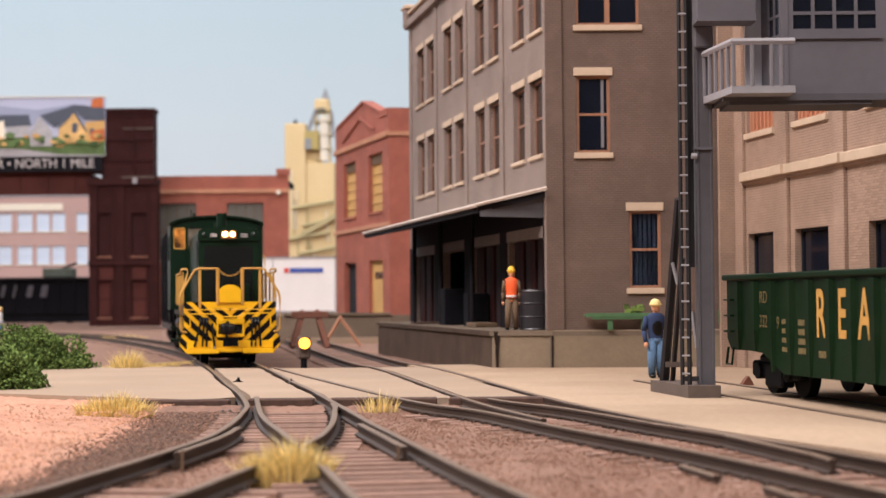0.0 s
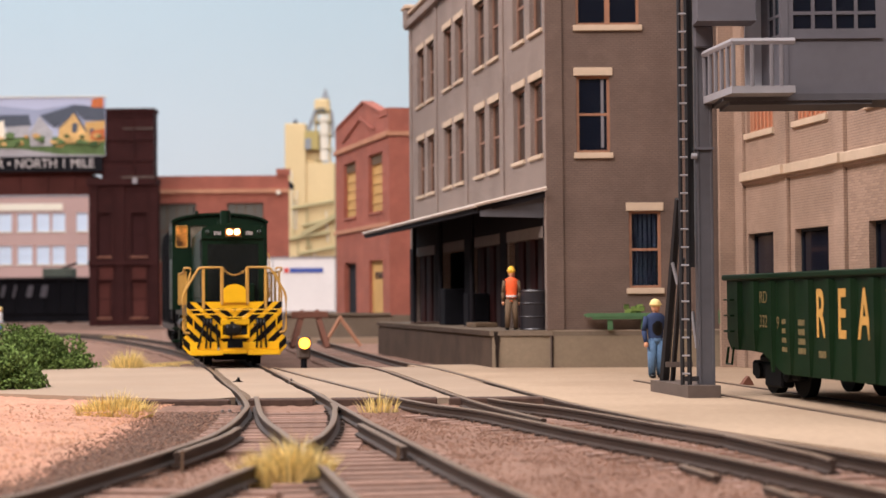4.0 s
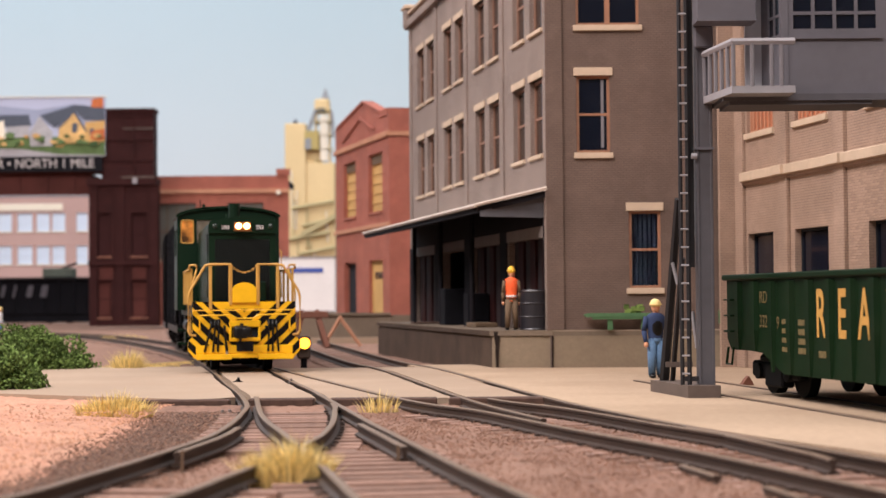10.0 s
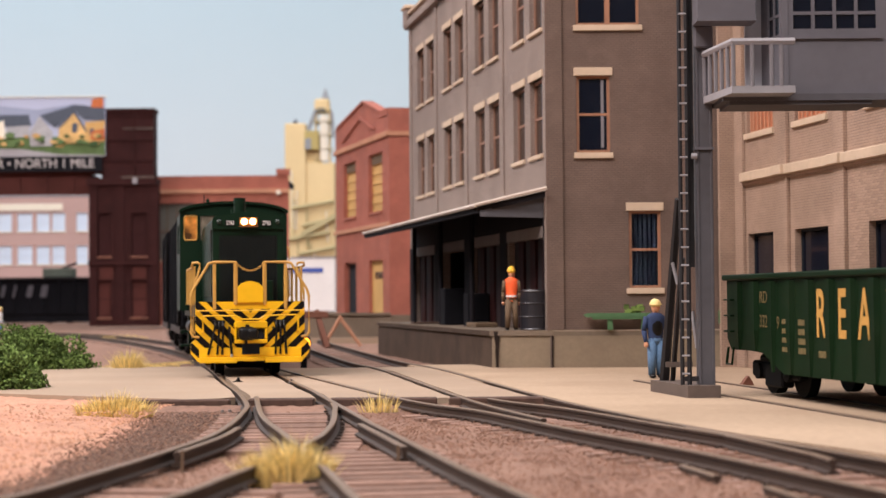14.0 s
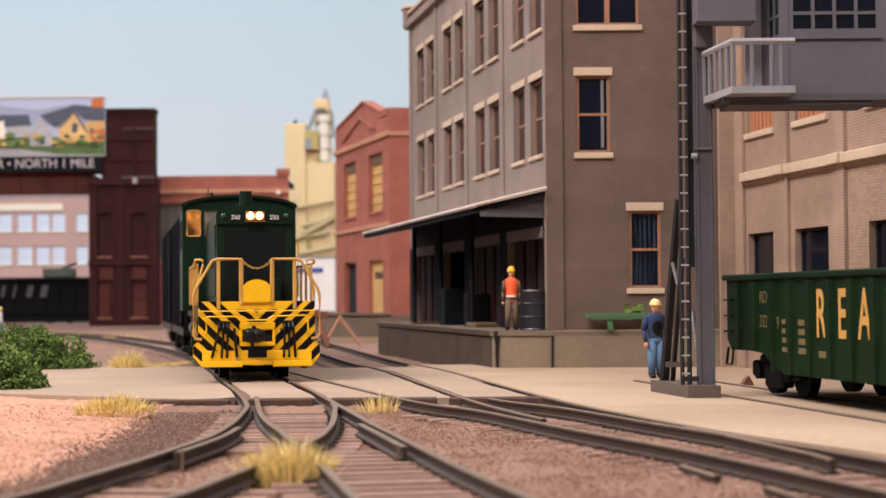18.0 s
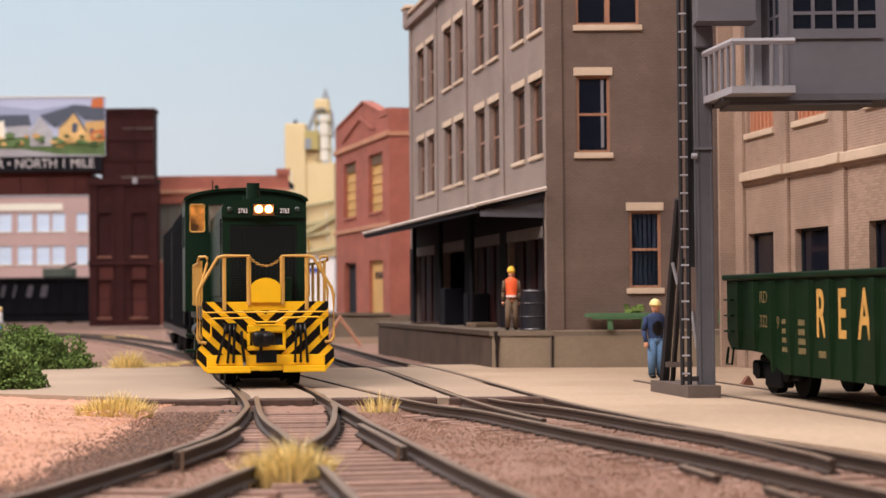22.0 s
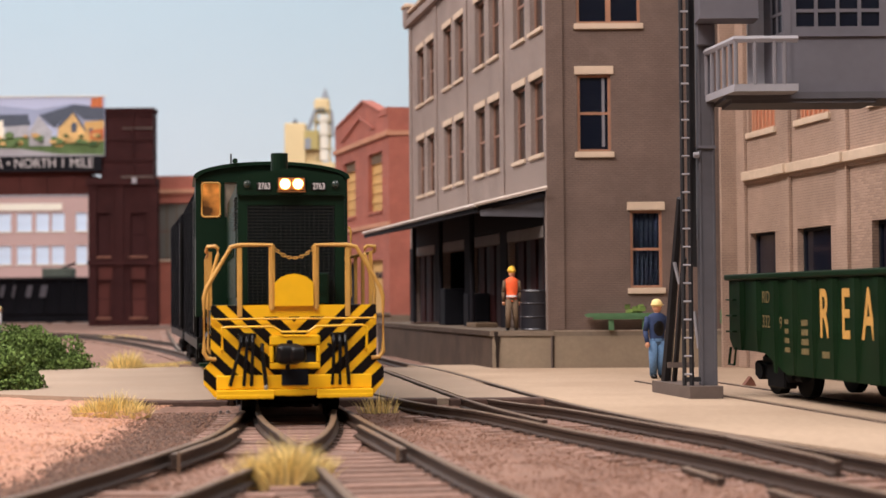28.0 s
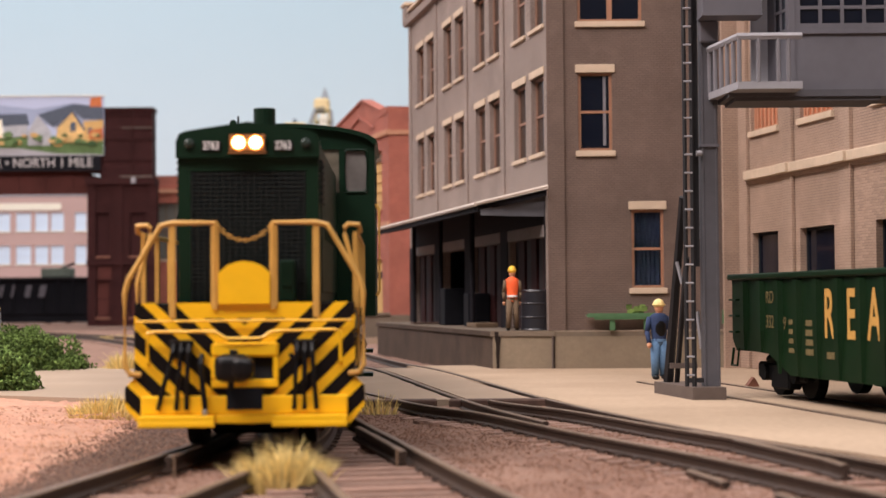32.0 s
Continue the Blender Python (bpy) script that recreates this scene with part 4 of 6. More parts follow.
def bridge():
    t = thing("railway_bridge", (-700, 1505, 117), 0, "dark red-brown steel girder bridge leading to the tower", "bridge")
    part("girder", box(B(), 0, 388, 0, 3, 0, 19), "girder_red", t)
    part("flange", box(B(), 0, 388, -3, 6, 0, 1.6), "girder_red", t)
    part("flange", box(B(), 0, 398, -3, 6, 18, 20.6), "girder_red", t)
    for i in range(16):
        part("stiffener", box(B(), 12 + 24 * i, 13.2 + 24 * i, -1.6, 0, 1.6, 18), "girder_red", t)
    part("deck", box(B(), 0, 388, 6, 50, 12, 18), "girder_red", t)
    part("conduit", rod(B(), (0, -4, -1.5), (404, -4, -1.5), 1.0, 8), "crane_light", t, "thin grey conduit under the girder")


def billboard():
    t = thing("billboard", (-520, 1498, 137), 0, "billboard with a painted row of houses and white lettering", "billboard")
    part("sign_band", box(B(), 0, 219, -1.5, 0, 0, 13.5), "dull_black", t, "black band with white lettering")
    lettering("ER \u2022 NORTH 1 MILE", 11.6, "faded_white", t, (166.3, -1.7, 7), (90, 0, 0), name="lettering", bold=0.1, squeeze=0.92)
    part("panel", box(B(), 0, 222, -1.0, 0, 13.5, 66), "far_sky", t, "painted picture of suburban houses")

    layer = [-1.2]

    def paint(name, colour, pts):
        # picture units: 3.6 to the millimetre across, from the panel's right edge and top
        layer[0] -= 0.05
        part(name, prism(B(), [(222 - (336 - x) / 3.6, 66 - (y - 40) / 3.6) for x, y in pts][::-1], layer[0], -1.0), colour, t)

    paint("painted_hill", "hill_blue", [(-460, 92), (-300, 70), (-120, 88), (0, 66), (120, 80), (230, 62), (335, 80), (335, 130), (-460, 130)])
    paint("painted_lawn", "billboard_green", [(-460, 170), (335, 165), (335, 228), (-460, 228)])
    paint("painted_road", "road_paint", [(-460, 206), (60, 204), (190, 222), (335, 226), (335, 229), (-460, 229)])
    for dx in (-330, 0):
        paint("painted_roof", "slate", [(dx - 40, 96), (dx + 92, 95), (dx + 100, 132), (dx - 48, 136)])
        paint("painted_wall", "silo_pale", [(dx - 40, 133), (dx + 12, 112), (dx + 20, 170), (dx - 40, 172)])
        paint("painted_wall", "wall_grey", [(dx + 20, 134), (dx + 94, 130), (dx + 94, 165), (dx + 20, 170)])
    paint("painted_wall", "wall_grey", [(96, 150), (126, 100), (168, 150), (166, 196), (96, 196)])
    paint("painted_roof", "slate", [(128, 98), (240, 64), (334, 76), (334, 116), (270, 112), (238, 84), (176, 138)])
    paint("painted_wall", "house_tan", [(184, 188), (190, 132), (236, 86), (276, 148), (272, 188)])
    paint("painted_wall", "yellow_board", [(272, 120), (334, 116), (334, 182), (272, 186)])
    paint("painted_gable", "slate", [(184, 138), (236, 80), (280, 150), (272, 150), (236, 92), (192, 138)])
    paint("painted_chimney", "house_rust", [(292, 74), (294, 46), (328, 42), (330, 74)])
    paint("painted_window", "slate", [(230, 124), (248, 122), (248, 152), (230, 154)])
    paint("painted_window", "slate", [(286, 142), (300, 141), (300, 160), (286, 161)])
    paint("painted_wall", "house_rust", [(290, 150), (334, 142), (334, 176), (290, 180)])
    rng = random.Random(4)
    for i in range(46):
        x, y = rng.uniform(-180, 326), rng.uniform(160, 196)
        q = rng.uniform(5, 13)
        col = ("billboard_green", "leaf_dark", "yellow_board", "billboard_green", "house_tan")[i % 5]
        paint("painted_shrub", col, [(x + q * 1.3 * math.cos(k * math.pi / 4) * rng.uniform(0.8, 1.2), y - q * 0.8 * math.sin(k * math.pi / 4)) for k in range(8)])
    part("frame_top", box(B(), 0, 223, -1.8, 0.5, 66, 66.8), "silo_pale", t)


def low_red_building():
    t = thing("low_brick_building", (-269, 1560, 0), 0, "low red brick factory with a stone band", "building")
    holes = [(6, 42, 60, 112), (70, 104, 60, 112)]
    w = wall(t, "wall", 127, 0, 137, 5, holes, "red_brick", (0, 0, 0), 0)
    for h in holes:
        win = window(w, *h, deep=2.5, lintel=0, sill=2, frame_mat="rust_wood", pane_mat="grey_glass", sash=True)
        for k in (1, 2, 3):
            x = h[0] + (h[1] - h[0]) * k / 4
            part("glazing_bar", box(B(), x - 0.4, x + 0.4, 1.8, 2.6, h[2], h[3]), "khaki", win)
    part("stone_band", box(B(), -1, 128, -2, 0, 121, 124.5), "rust_trim", w)
    part("parapet_block", box(B(), 116, 128, -1.5, 8, 137, 143), "red_brick", w)
    part("wall_lamp", rod(B(), (118, -5, 121), (118, 0, 121), 2.2, 10), "silo_pale", w)
    part("roof", box(B(), 0, 127, 5, 60, 128, 132), "dull_black", t)


def pink_building():
    t = thing("pale_brick_factory", (-640, 1960, 0), 0, "pale pinkish brick factory with bright windows", "building")
    L = 260
    holes = []
    for a, b in ((60, 77), (82, 97), (104, 120), (126, 141), (148, 165), (170, 185), (188, 203), (216, 229)):
        for z in (66, 104):
            holes.append((a, b, z, z + 21))
    w = wall(t, "wall", L, 0, 148, 5, holes, "pink_brick", (0, 0, 0), 0)
    for h in holes:
        window(w, *h, deep=1.5, lintel=0, sill=1.5, trim="silo_pale", frame_mat="pale_window", pane_mat="pale_window", sash=True)
    part("sign_band", box(B(), 60, 200, -1, 0, 128, 136), "silo_pale", w)
    part("coping", box(B(), -2, L + 2, -2, 6, 148, 151), "silo_pale", w)


def silos():
    t = thing("grain_elevator", (-186, 1960, 0), 0, "tall pale yellow concrete grain elevator", "building")
    part("block", box(B(), 3.5, 28, 0, 30, 0, 227, bevel=1), "silo", t)
    part("block", box(B(), 28, 61, 2, 30, 0, 181, bevel=1), "silo", t)
    part("vent", rod(B(), (15, 10, 227), (15, 10, 233), 4, 8, 0.6), "slate", t)
    # head house: open frame, boxed chute, cap and pointed roof
    for x in (39, 55):
        for y in (4, 20):
            part("post", rod(B(), (x, y, 181), (x, y, 246), 0.9, 6), "silo", t)
    for k in range(4):
        z = 183 + 15 * k
        part("brace", rod(B(), (39, 3, z), (55, 3, z + 14), 0.6, 6), "dusty_green", t)
        part("platform", box(B(), 38, 57, 2, 22, z + 14, z + 15), "dusty_green", t)
    part("head_house", box(B(), 37.5, 55.5, 4, 22, 239, 256, bevel=2.5), "silo", t)
    part("opening", box(B(), 41, 50.5, 3.6, 4.2, 239.5, 245), "slate", t)
    part("roof_tip", rod(B(), (50, 12, 256), (50, 12, 269), 5.2, 10, 0.5), "tip_grey", t, "weathered blue-grey pointed roof")
    part("leg", box(B(), 44.5, 53.5, 0, 3, 183, 236, bevel=1), "silo_pale", t, "white elevator leg")
    part("bin", box(B(), 26.5, 43, -2, 12, 196, 218, bevel=0.8), "straw_paint", t, "small ochre bin")
    part("bin_window", box(B(), 27, 34, -2.5, -2, 196.5, 209), "tip_grey", t)
    part("back_bin", box(B(), 27, 46, 8, 26, 181, 212, bevel=1), "silo", t)
    part("chute", prism(B(), [(28.5, 218), (33, 218), (41, 243), (38, 243)], 0, 6), "tip_grey", t, "slanting grey chute")
    part("chute", prism(B(), [(58, 211), (62, 211), (59.5, 240), (57, 240)], 0, 6), "tip_grey", t, "slanting grey chute")
    for z, x0, x1 in ((128, 12, 60), (108, 24, 62), (92, 8, 55), (75, 20, 62)):
        part("conveyor", rod(B(), (x0, -3, z), (x1, -3, z + 8), 2.2, 8), "dusty_green", t)
    rng = random.Random(21)
    for i in range(9):
        x = rng.uniform(4, 60)
        z0 = rng.uniform(40, 120)
        part("downpipe", rod(B(), (x, -1.5, z0), (x + rng.uniform(-2, 2), -1.5, z0 + rng.uniform(20, 70)), 0.8, 6), "silo_pale" if i % 2 else "dusty_green", t)
    for i in range(3):
        part("platform", box(B(), 34, 60, 0, 4, 196 + 16 * i, 197.2 + 16 * i), "dusty_green", t)
    part("shed_roof", prism(B(), [(22, 100), (62, 122), (62, 116), (22, 94)], -6, 0), "dusty_green", t)


def trailer():
    t = thing("freight_trailer", (-170, 1440, 0), 0, "white box freight trailer with small coloured lettering", "trailer")
    part("body", box(B(), 0, 78, 0, 30, 11, 58, bevel=0.6), "white_paint", t)
    part("roof_rail", box(B(), -0.4, 78.4, -0.5, 30, 57, 58.6), "crane_light", t)
    part("bottom_rail", box(B(), 0, 78, -0.5, 0, 11, 12.6), "crane_light", t)
    part("panel_joint", box(B(), 25, 25.6, -0.4, 0, 12.6, 57), "crane_light", t)
    for x0, x1, col in ((35, 39, "sign_red"), (40, 68, "sign_blue")):
        part("marking", box(B(), x0, x1, -0.5, 0, 45, 49), col, t, "illegible lettering as a plain bar")
    part("marking", box(B(), 3, 14, -0.5, 0, 30, 41), "sign_blue", t, "square blue emblem")
    for x in (12, 22, 60, 70):
        part("wheel", rod(B(), (x, 1, 4.2), (x, 5, 4.2), 4.2, 14), "black", t)
    part("underframe", box(B(), 5, 74, 8, 22, 8, 11), "dull_black", t)


def black_hopper():
    t = thing("black_gondola", (-560, 1720, 0), 0, "black freight car with faded white lettering", "freight car")
    part("body", box(B(), 0, 204, 0, 34, 9, 46, bevel=0.6), "dull_black", t)
    for i in range(14):
        part("rib", box(B(), 4 + 15 * i, 6 + 15 * i, -1.5, 0, 10, 45), "dull_black", t)
    part("underframe", box(B(), 1, 203, 1, 33, 1.5, 9), "dull_black", t)
    part("top_rail", box(B(), -1, 205, -1.8, 36, 45, 47), "crane_dark", t)
    for x, w in ((111, 5), (123, 4), (137, 7), (151, 8)):
        part("letter_bar", prism(B(), [(x, 27), (x + w - 1.5, 27), (x + w + 1, 39), (x + 2.5, 39)], -1.8, -1.5), "crane_grey", t, "faded white letter as a plain bar")
    part("load", box(B(), 152, 183, 6, 24, 47, 56.5, bevel=0.8), "load_green", t, "dusty grey-green crate load")
    part("load_brace", rod(B(), (172, 8, 56), (186, 8, 61), 1.4, 6), "dull_black", t)
    for x in (20, 40, 160, 180):
        part("wheel", rod(B(), (x, 4, 5), (x, 8, 5), 5, 16), "black", t)


M.update(
    tan_single=mat("tan_single", (0.342, 0.236, 0.174), 0.75, grain=0.08, size=900, island=0.1),
    dusty_glass=mat("dusty_glass", (0.16, 0.135, 0.10), 0.35, grain=0.3, size=500, blotch=0.4, blotch_size=160),
    frame_brown=mat("frame_brown", (0.26, 0.145, 0.10), 0.7, grain=0.1),
    lintel_grey=mat("lintel_grey", (0.20, 0.165, 0.15), 0.85, grain=0.08, blotch=0.12, blotch_size=60),
    orange_wood=mat("orange_wood", (0.45, 0.13, 0.05), 0.7, grain=0.1),
    rust_trim=mat("rust_trim", (0.45, 0.22, 0.13), 0.8, grain=0.08, blotch=0.12, blotch_size=60),
    girder_red=mat("girder_red", (0.075, 0.024, 0.020), 0.75, grain=0.1, blotch=0.2, blotch_size=40, spec=0.12),
    faded_white=mat("faded_white", (0.42, 0.39, 0.38), 0.8, grain=0.05),
    hill_blue=mat("hill_blue", (0.30, 0.34, 0.46), 0.9, blotch=0.15, blotch_size=30),
    road_paint=mat("road_paint", (0.36, 0.35, 0.37), 0.9, blotch=0.1, blotch_size=40),
    wall_grey=mat("wall_grey", (0.38, 0.38, 0.40), 0.9, grain=0.15, size=300, blotch=0.15, blotch_size=60),
    house_tan=mat("house_tan", (0.62, 0.40, 0.16), 0.9, grain=0.2, size=300, blotch=0.25, blotch_size=70),
    house_rust=mat("house_rust", (0.48, 0.14, 0.05), 0.9, grain=0.2, size=300),
    leaf_dark=mat("leaf_dark", (0.045, 0.085, 0.03), 0.9, grain=0.2, size=300),
    load_green=mat("load_green", (0.13, 0.15, 0.12), 0.9, grain=0.12, blotch=0.3, blotch_size=60),
    straw_paint=mat("straw_paint", (0.44, 0.36, 0.14), 0.9, grain=0.08, blotch=0.1, blotch_size=40),
    sand_clod=mat("sand_clod", (0.42, 0.22, 0.135), 1.0, island=0.3),
    far_sky=mat("far_sky", (0.42, 0.46, 0.60), 0.9, blotch=0.1, blotch_size=12),
    billboard_green=mat("billboard_green", (0.10, 0.16, 0.06), 0.9, grain=0.2, blotch=0.3, blotch_size=60),
    slate=mat("slate", (0.075, 0.09, 0.12), 0.8, grain=0.1),
    tip_grey=mat("tip_grey", (0.27, 0.29, 0.31), 0.8, grain=0.1),
    grey_glass=mat("grey_glass", (0.12, 0.115, 0.10), 0.3, blotch=0.2, blotch_size=30),
)

# ---------------------------------------------------------------- rolling stock


def cut(poly, a, b, c):
    """The part of a convex polygon where a x + b z + c >= 0."""
    out = []
    for p, q in zip(poly, poly[1:] + poly[:1]):
        fp, fq = a * p[0] + b * p[1] + c, a * q[0] + b * q[1] + c
        if fp >= 0:
            out.append(p)
        if fp * fq < 0:
            t = fp / (fp - fq)
            out.append((p[0] + t * (q[0] - p[0]), p[1] + t * (q[1] - p[1])))
    return out


WHEELSETS = []


def truck(parent, y, wheel_r=5.6, base=14.0, name="truck", drop=0.0):
    """A black bogie under a car, with its wheels."""
    bm = B()
    for s in (-1, 1):
        box(bm, s * 11.2 - 1, s * 11.2 + 1, y - base / 2 - 5, y + base / 2 + 5, 4.2, 7.6, bevel=0.4)
        for yy in (y - base / 2, y + base / 2):
            box(bm, s * 11.2 - 1.5, s * 11.2 + 1.5, yy - 1.8, yy + 1.8, 3.8, 7.2, bevel=0.3)
        box(bm, s * 11.2 - 1.3, s * 11.2 + 1.3, y - 3, y + 3, 2.6, 6.5, bevel=0.3)
    box(bm, -10, 10, y - 3, y + 3, 4.5, 8)
    tr = part(name, bm, "truck_black", parent)
    for yy in (y - base / 2, y + base / 2):
        w = B()
        for s in (-1, 1):
            rod(w, (s * 7.9, 0, 0), (s * 9.9, 0, 0), wheel_r, 24)
            rod(w, (s * 7.2, 0, 0), (s * 7.9, 0, 0), wheel_r + 0.7, 24)
        rod(w, (-7.2, 0, 0), (7.2, 0, 0), 1.0, 8)
        ws = part("wheelset", w, "truck_black", tr, at=(0, yy, wheel_r - drop))
        WHEELSETS.append(ws)
    tr.data.transform(Matrix.Translation((0, 0, -drop * K)))
    return tr


def locomotive():
    """Origin: middle of the front pilot plate, on the rail heads; the front looks towards -y."""
    t = thing("diesel_switcher", (0, 0, 0), 0, "green diesel switcher locomotive with yellow and black striped front", "locomotive")
    top = [(-16.4, 9.5), (16.4, 9.5), (16.4, 21), (-16.4, 21)]
    low = [(-15.7, 2.3), (15.7, 2.3), (17.8, 5.0), (17.8, 8.0), (16.4, 9.5), (-16.4, 9.5), (-17.8, 8.0), (-17.8, 5.0)]
    bm = B()
    prism(bm, top, 0, 1.2)
    prism(bm, low, 0, 1.2)
    pilot = part("pilot", bm, "loco_yellow", t, "yellow pilot plate with black chevrons")
    bm = B()
    for poly in (top, low):
        for n in range(-6, 4):
            c0 = 7.7 + 4.9 * n
            for s in (1, -1):
                p = cut(poly, s, 0, 0)
                p = [(x * s, z) for x, z in p][::-1] if s < 0 else p
                # mirrored half in which x >= 0; bands of z - x
                p = cut(p, -1, 1, -c0) if len(p) > 2 else []
                p = cut(p, 1, -1, c0 + 2.75) if len(p) > 2 else []
                if n >= 1 and len(p) > 2:
                    p = cut(p, 0, -1, 18.6)
                if len(p) > 2:
                    part("stripe", prism(B(), [(x * s, z) for x, z in p], -0.06, 0.02), "stripe_black", pilot)
    # footboards
    beam = part("step_beam", box(B(), -15.3, 15.3, -1.2, 0, 3.8, 6.7, bevel=0.2), "loco_yellow", t)
    part("step_beam_middle", box(B(), -4.2, 4.2, -2.0, 0, 2.5, 3.8, bevel=0.15), "loco_yellow", beam)
    for a, b in ((-15.4, -4.2), (4.2, 15.3)):
        fb = part("footboard", box(B(), a, b, -3.4, 0, 2.7, 3.8, bevel=0.15), "loco_yellow", t, "bright yellow footboard")
        part("footboard_lip", box(B(), a, b, -3.5, -2.8, 2.0, 2.9, bevel=0.15), "loco_yellow", fb)
    # drawbar pocket and coupler
    bm = B()
    box(bm, -4.9, 5.1, -1.6, 0, 12.6, 14.9, bevel=0.4)
    box(bm, -4.9, 5.1, -1.4, 0, 7.9, 9.2, bevel=0.2)
    box(bm, -4.9, -4.1, -1.5, 0, 9.2, 12.6, bevel=0.2)
    box(bm, 4.3, 5.1, -1.5, 0, 9.2, 12.6, bevel=0.2)
    part("drawbar_pocket", bm, "loco_yellow", pilot)
    # pilot openings are near-black plates, their inner shade put in the colour
    part("pocket_void", box(B(), -4.1, 4.3, -0.2, -0.05, 9.2, 12.6), "dark_void", pilot)
    part("pilot_opening", box(B(), -2.6, 2.7, -1.4, -1.25, 4.6, 7.9), "dark_void", pilot)
    bm = B()
    box(bm, -3.9, 1.2, -7.0, -2.0, 9.0, 13.2, bevel=1.3, seg=4)
    box(bm, -1.4, 1.9, -7.6, -4.0, 9.4, 12.8, bevel=1.1, seg=4)
    box(bm, -1.2, 1.0, -3.0, 0, 9.8, 12.2)
    rod(bm, (-1.6, -5, 7.9), (-1.6, -5, 9.2), 0.45, 8)
    box(bm, -1.8, -0.6, -5.4, -4.4, 13.1, 13.9, bevel=0.2)
    part("coupler", bm, "black", t, "black knuckle coupler")
    # hoses
    for x0, ends in ((-9.4, (-3.3, -0.6, 0.9)), (8.9, (-1.5, 0.0, 1.8))):
        bm = B()
        box(bm, x0 - 1.8, x0 + 1.9, -1.1, 0, 14.2, 15.3, bevel=0.25)
        box(bm, x0 - 1.5, x0 + 1.6, -1.0, 0, 12.4, 14.3, bevel=0.3)
        for k, dx in enumerate((-1.1, 0.1, 1.2)):
            pipe(bm, [(x0 + dx, -0.7, 15), (x0 + dx, -1.5, 13.4), (x0 + dx + 0.45 * (ends[k] - dx), -1.9, 9.5), (x0 + ends[k], -1.6, 4.6)], 0.38, 8)
        part("brake_hose", bm, "black", t, "three black rubber hoses")
    bm = B()
    pipe(bm, [(-6.3, -0.4, 13), (-6.4, -1.6, 11.5), (-5.9, -2.0, 7), (-5.7, -2.2, 4.6)], 0.42, 6)
    part("air_hose", bm, "black", t)
    part("pilot_hole", rod(B(), (6.9, -0.12, 12.8), (6.9, 0.05, 12.8), 0.38, 12), "dark_void", pilot)
    part("glad_hand", box(B(), -6.1, -5.3, -2.8, -1.9, 3.2, 4.8, bevel=0.25), "steel", t, "bright metal hose coupling")
    # lift bar and upper grab bar
    bm = B()
    pipe(bm, [(-14.2, -0.2, 11.6), (-14.2, -1.6, 12.0), (-14.2, -1.8, 16.4), (-13.4, -1.9, 16.6), (-4.2, -2.1, 16.6), (-2.6, -2.2, 15.5), (2.6, -2.2, 15.5), (4.2, -2.1, 16.6), (13.4, -1.9, 16.8), (14.3, -1.8, 16.4), (14.3, -1.6, 12.0), (14.3, -0.2, 11.6)], 0.28, 6)
    part("uncoupling_lever", bm, "loco_yellow", t)
    part("grab_bar", pipe(B(), [(-16.0, -0.2, 18.2), (-15.8, -1.0, 18.2), (15.8, -1.0, 18.2), (16.0, -0.2, 18.2)], 0.22, 6), "loco_yellow", t)
    # frame and deck
    bm = B()
    box(bm, -16.2, 16.2, 8.4, 130, 19.8, 21, bevel=0.2)
    box(bm, -15.4, 15.4, 8.4, 130, 16.0, 19.8)
    part("frame", bm, "loco_green", t)
    for yy in (4, 122):
        for s in (-1, 1):
            bm = B()
            box(bm, s * 15.6 - 1.8, s * 15.6 + 1.8, yy - 2.5, yy + 4.5, 4.2, 5.0)
            box(bm, s * 15.6 - 1.8, s * 15.6 + 1.8, yy - 2.5, yy + 4.5, 9.5, 10.3)
            box(bm, s * 14.2 - 0.3, s * 14.2 + 0.3, yy - 2.8, yy + 5, 4.2, 19.8)
            part("step_well", bm, "loco_green", t)
    bm = B()
    box(bm, -12.5, 12.5, 48, 86, 4.5, 16, bevel=1.5)
    part("fuel_tank", bm, "black", t)
    truck(t, 36, base=27, drop=1.1)
    truck(t, 104, base=27, drop=1.1)
    # black boxes added to give the locomotive's underside its deep shade
    for y in (36, 104):
        part("gearbox", box(box(B(), -6.6, 6.6, y - 17, y + 17, 0.6, 16, bevel=0.8), -12, 12, y - 5, y + 5, 3.5, 16), "truck_black", t, "black box filling in the shade between the wheels")
    for s in (-1, 1):
        part("reservoir", rod(B(), (s * 14.6, 52, 12.5), (s * 14.6, 80, 12.5), 2.3, 12), "black", t)
    # hood
    hood = [(-10.8, 21), (10.8, 21), (10.8, 45.6), (10.3, 46.6), (9.4, 47.0), (5, 47.7), (0, 48.4), (-5, 47.7), (-9.4, 47.0), (-10.3, 46.6), (-10.8, 45.6)]
    part("hood", prism(B(), hood, 15.0, 86), "loco_green", t)
    brow = [(-11.0, 43.2), (11.0, 43.2), (11.0, 45.7), (10.5, 46.9), (9.5, 47.3), (5, 48.0), (0, 48.7), (-5, 48.0), (-9.5, 47.3), (-10.5, 46.9), (-11.0, 45.7)]
    bm = prism(B(), brow, 13.4, 16.5)
    front = part("headlight_panel", bm, "loco_green", t)
    bm = B()
    for s in (-1, 1):
        box(bm, s * 9.8 - 0.95, s * 9.8 + 0.95, 14.3, 15.0, 21, 43.2)
    box(bm, -8.9, 8.9, 14.3, 15.0, 41.2, 43.2)
    part("grille_surround", bm, "loco_green", t)
    part("grille_back", box(B(), -8.9, 8.9, 14.85, 14.97, 21, 41.2), "dark_void", t)
    bm = B()
    for i in range(30):
        z = 21.5 + 0.66 * i
        box(bm, -8.9, 8.9, 14.45, 14.75, z, z + 0.24)
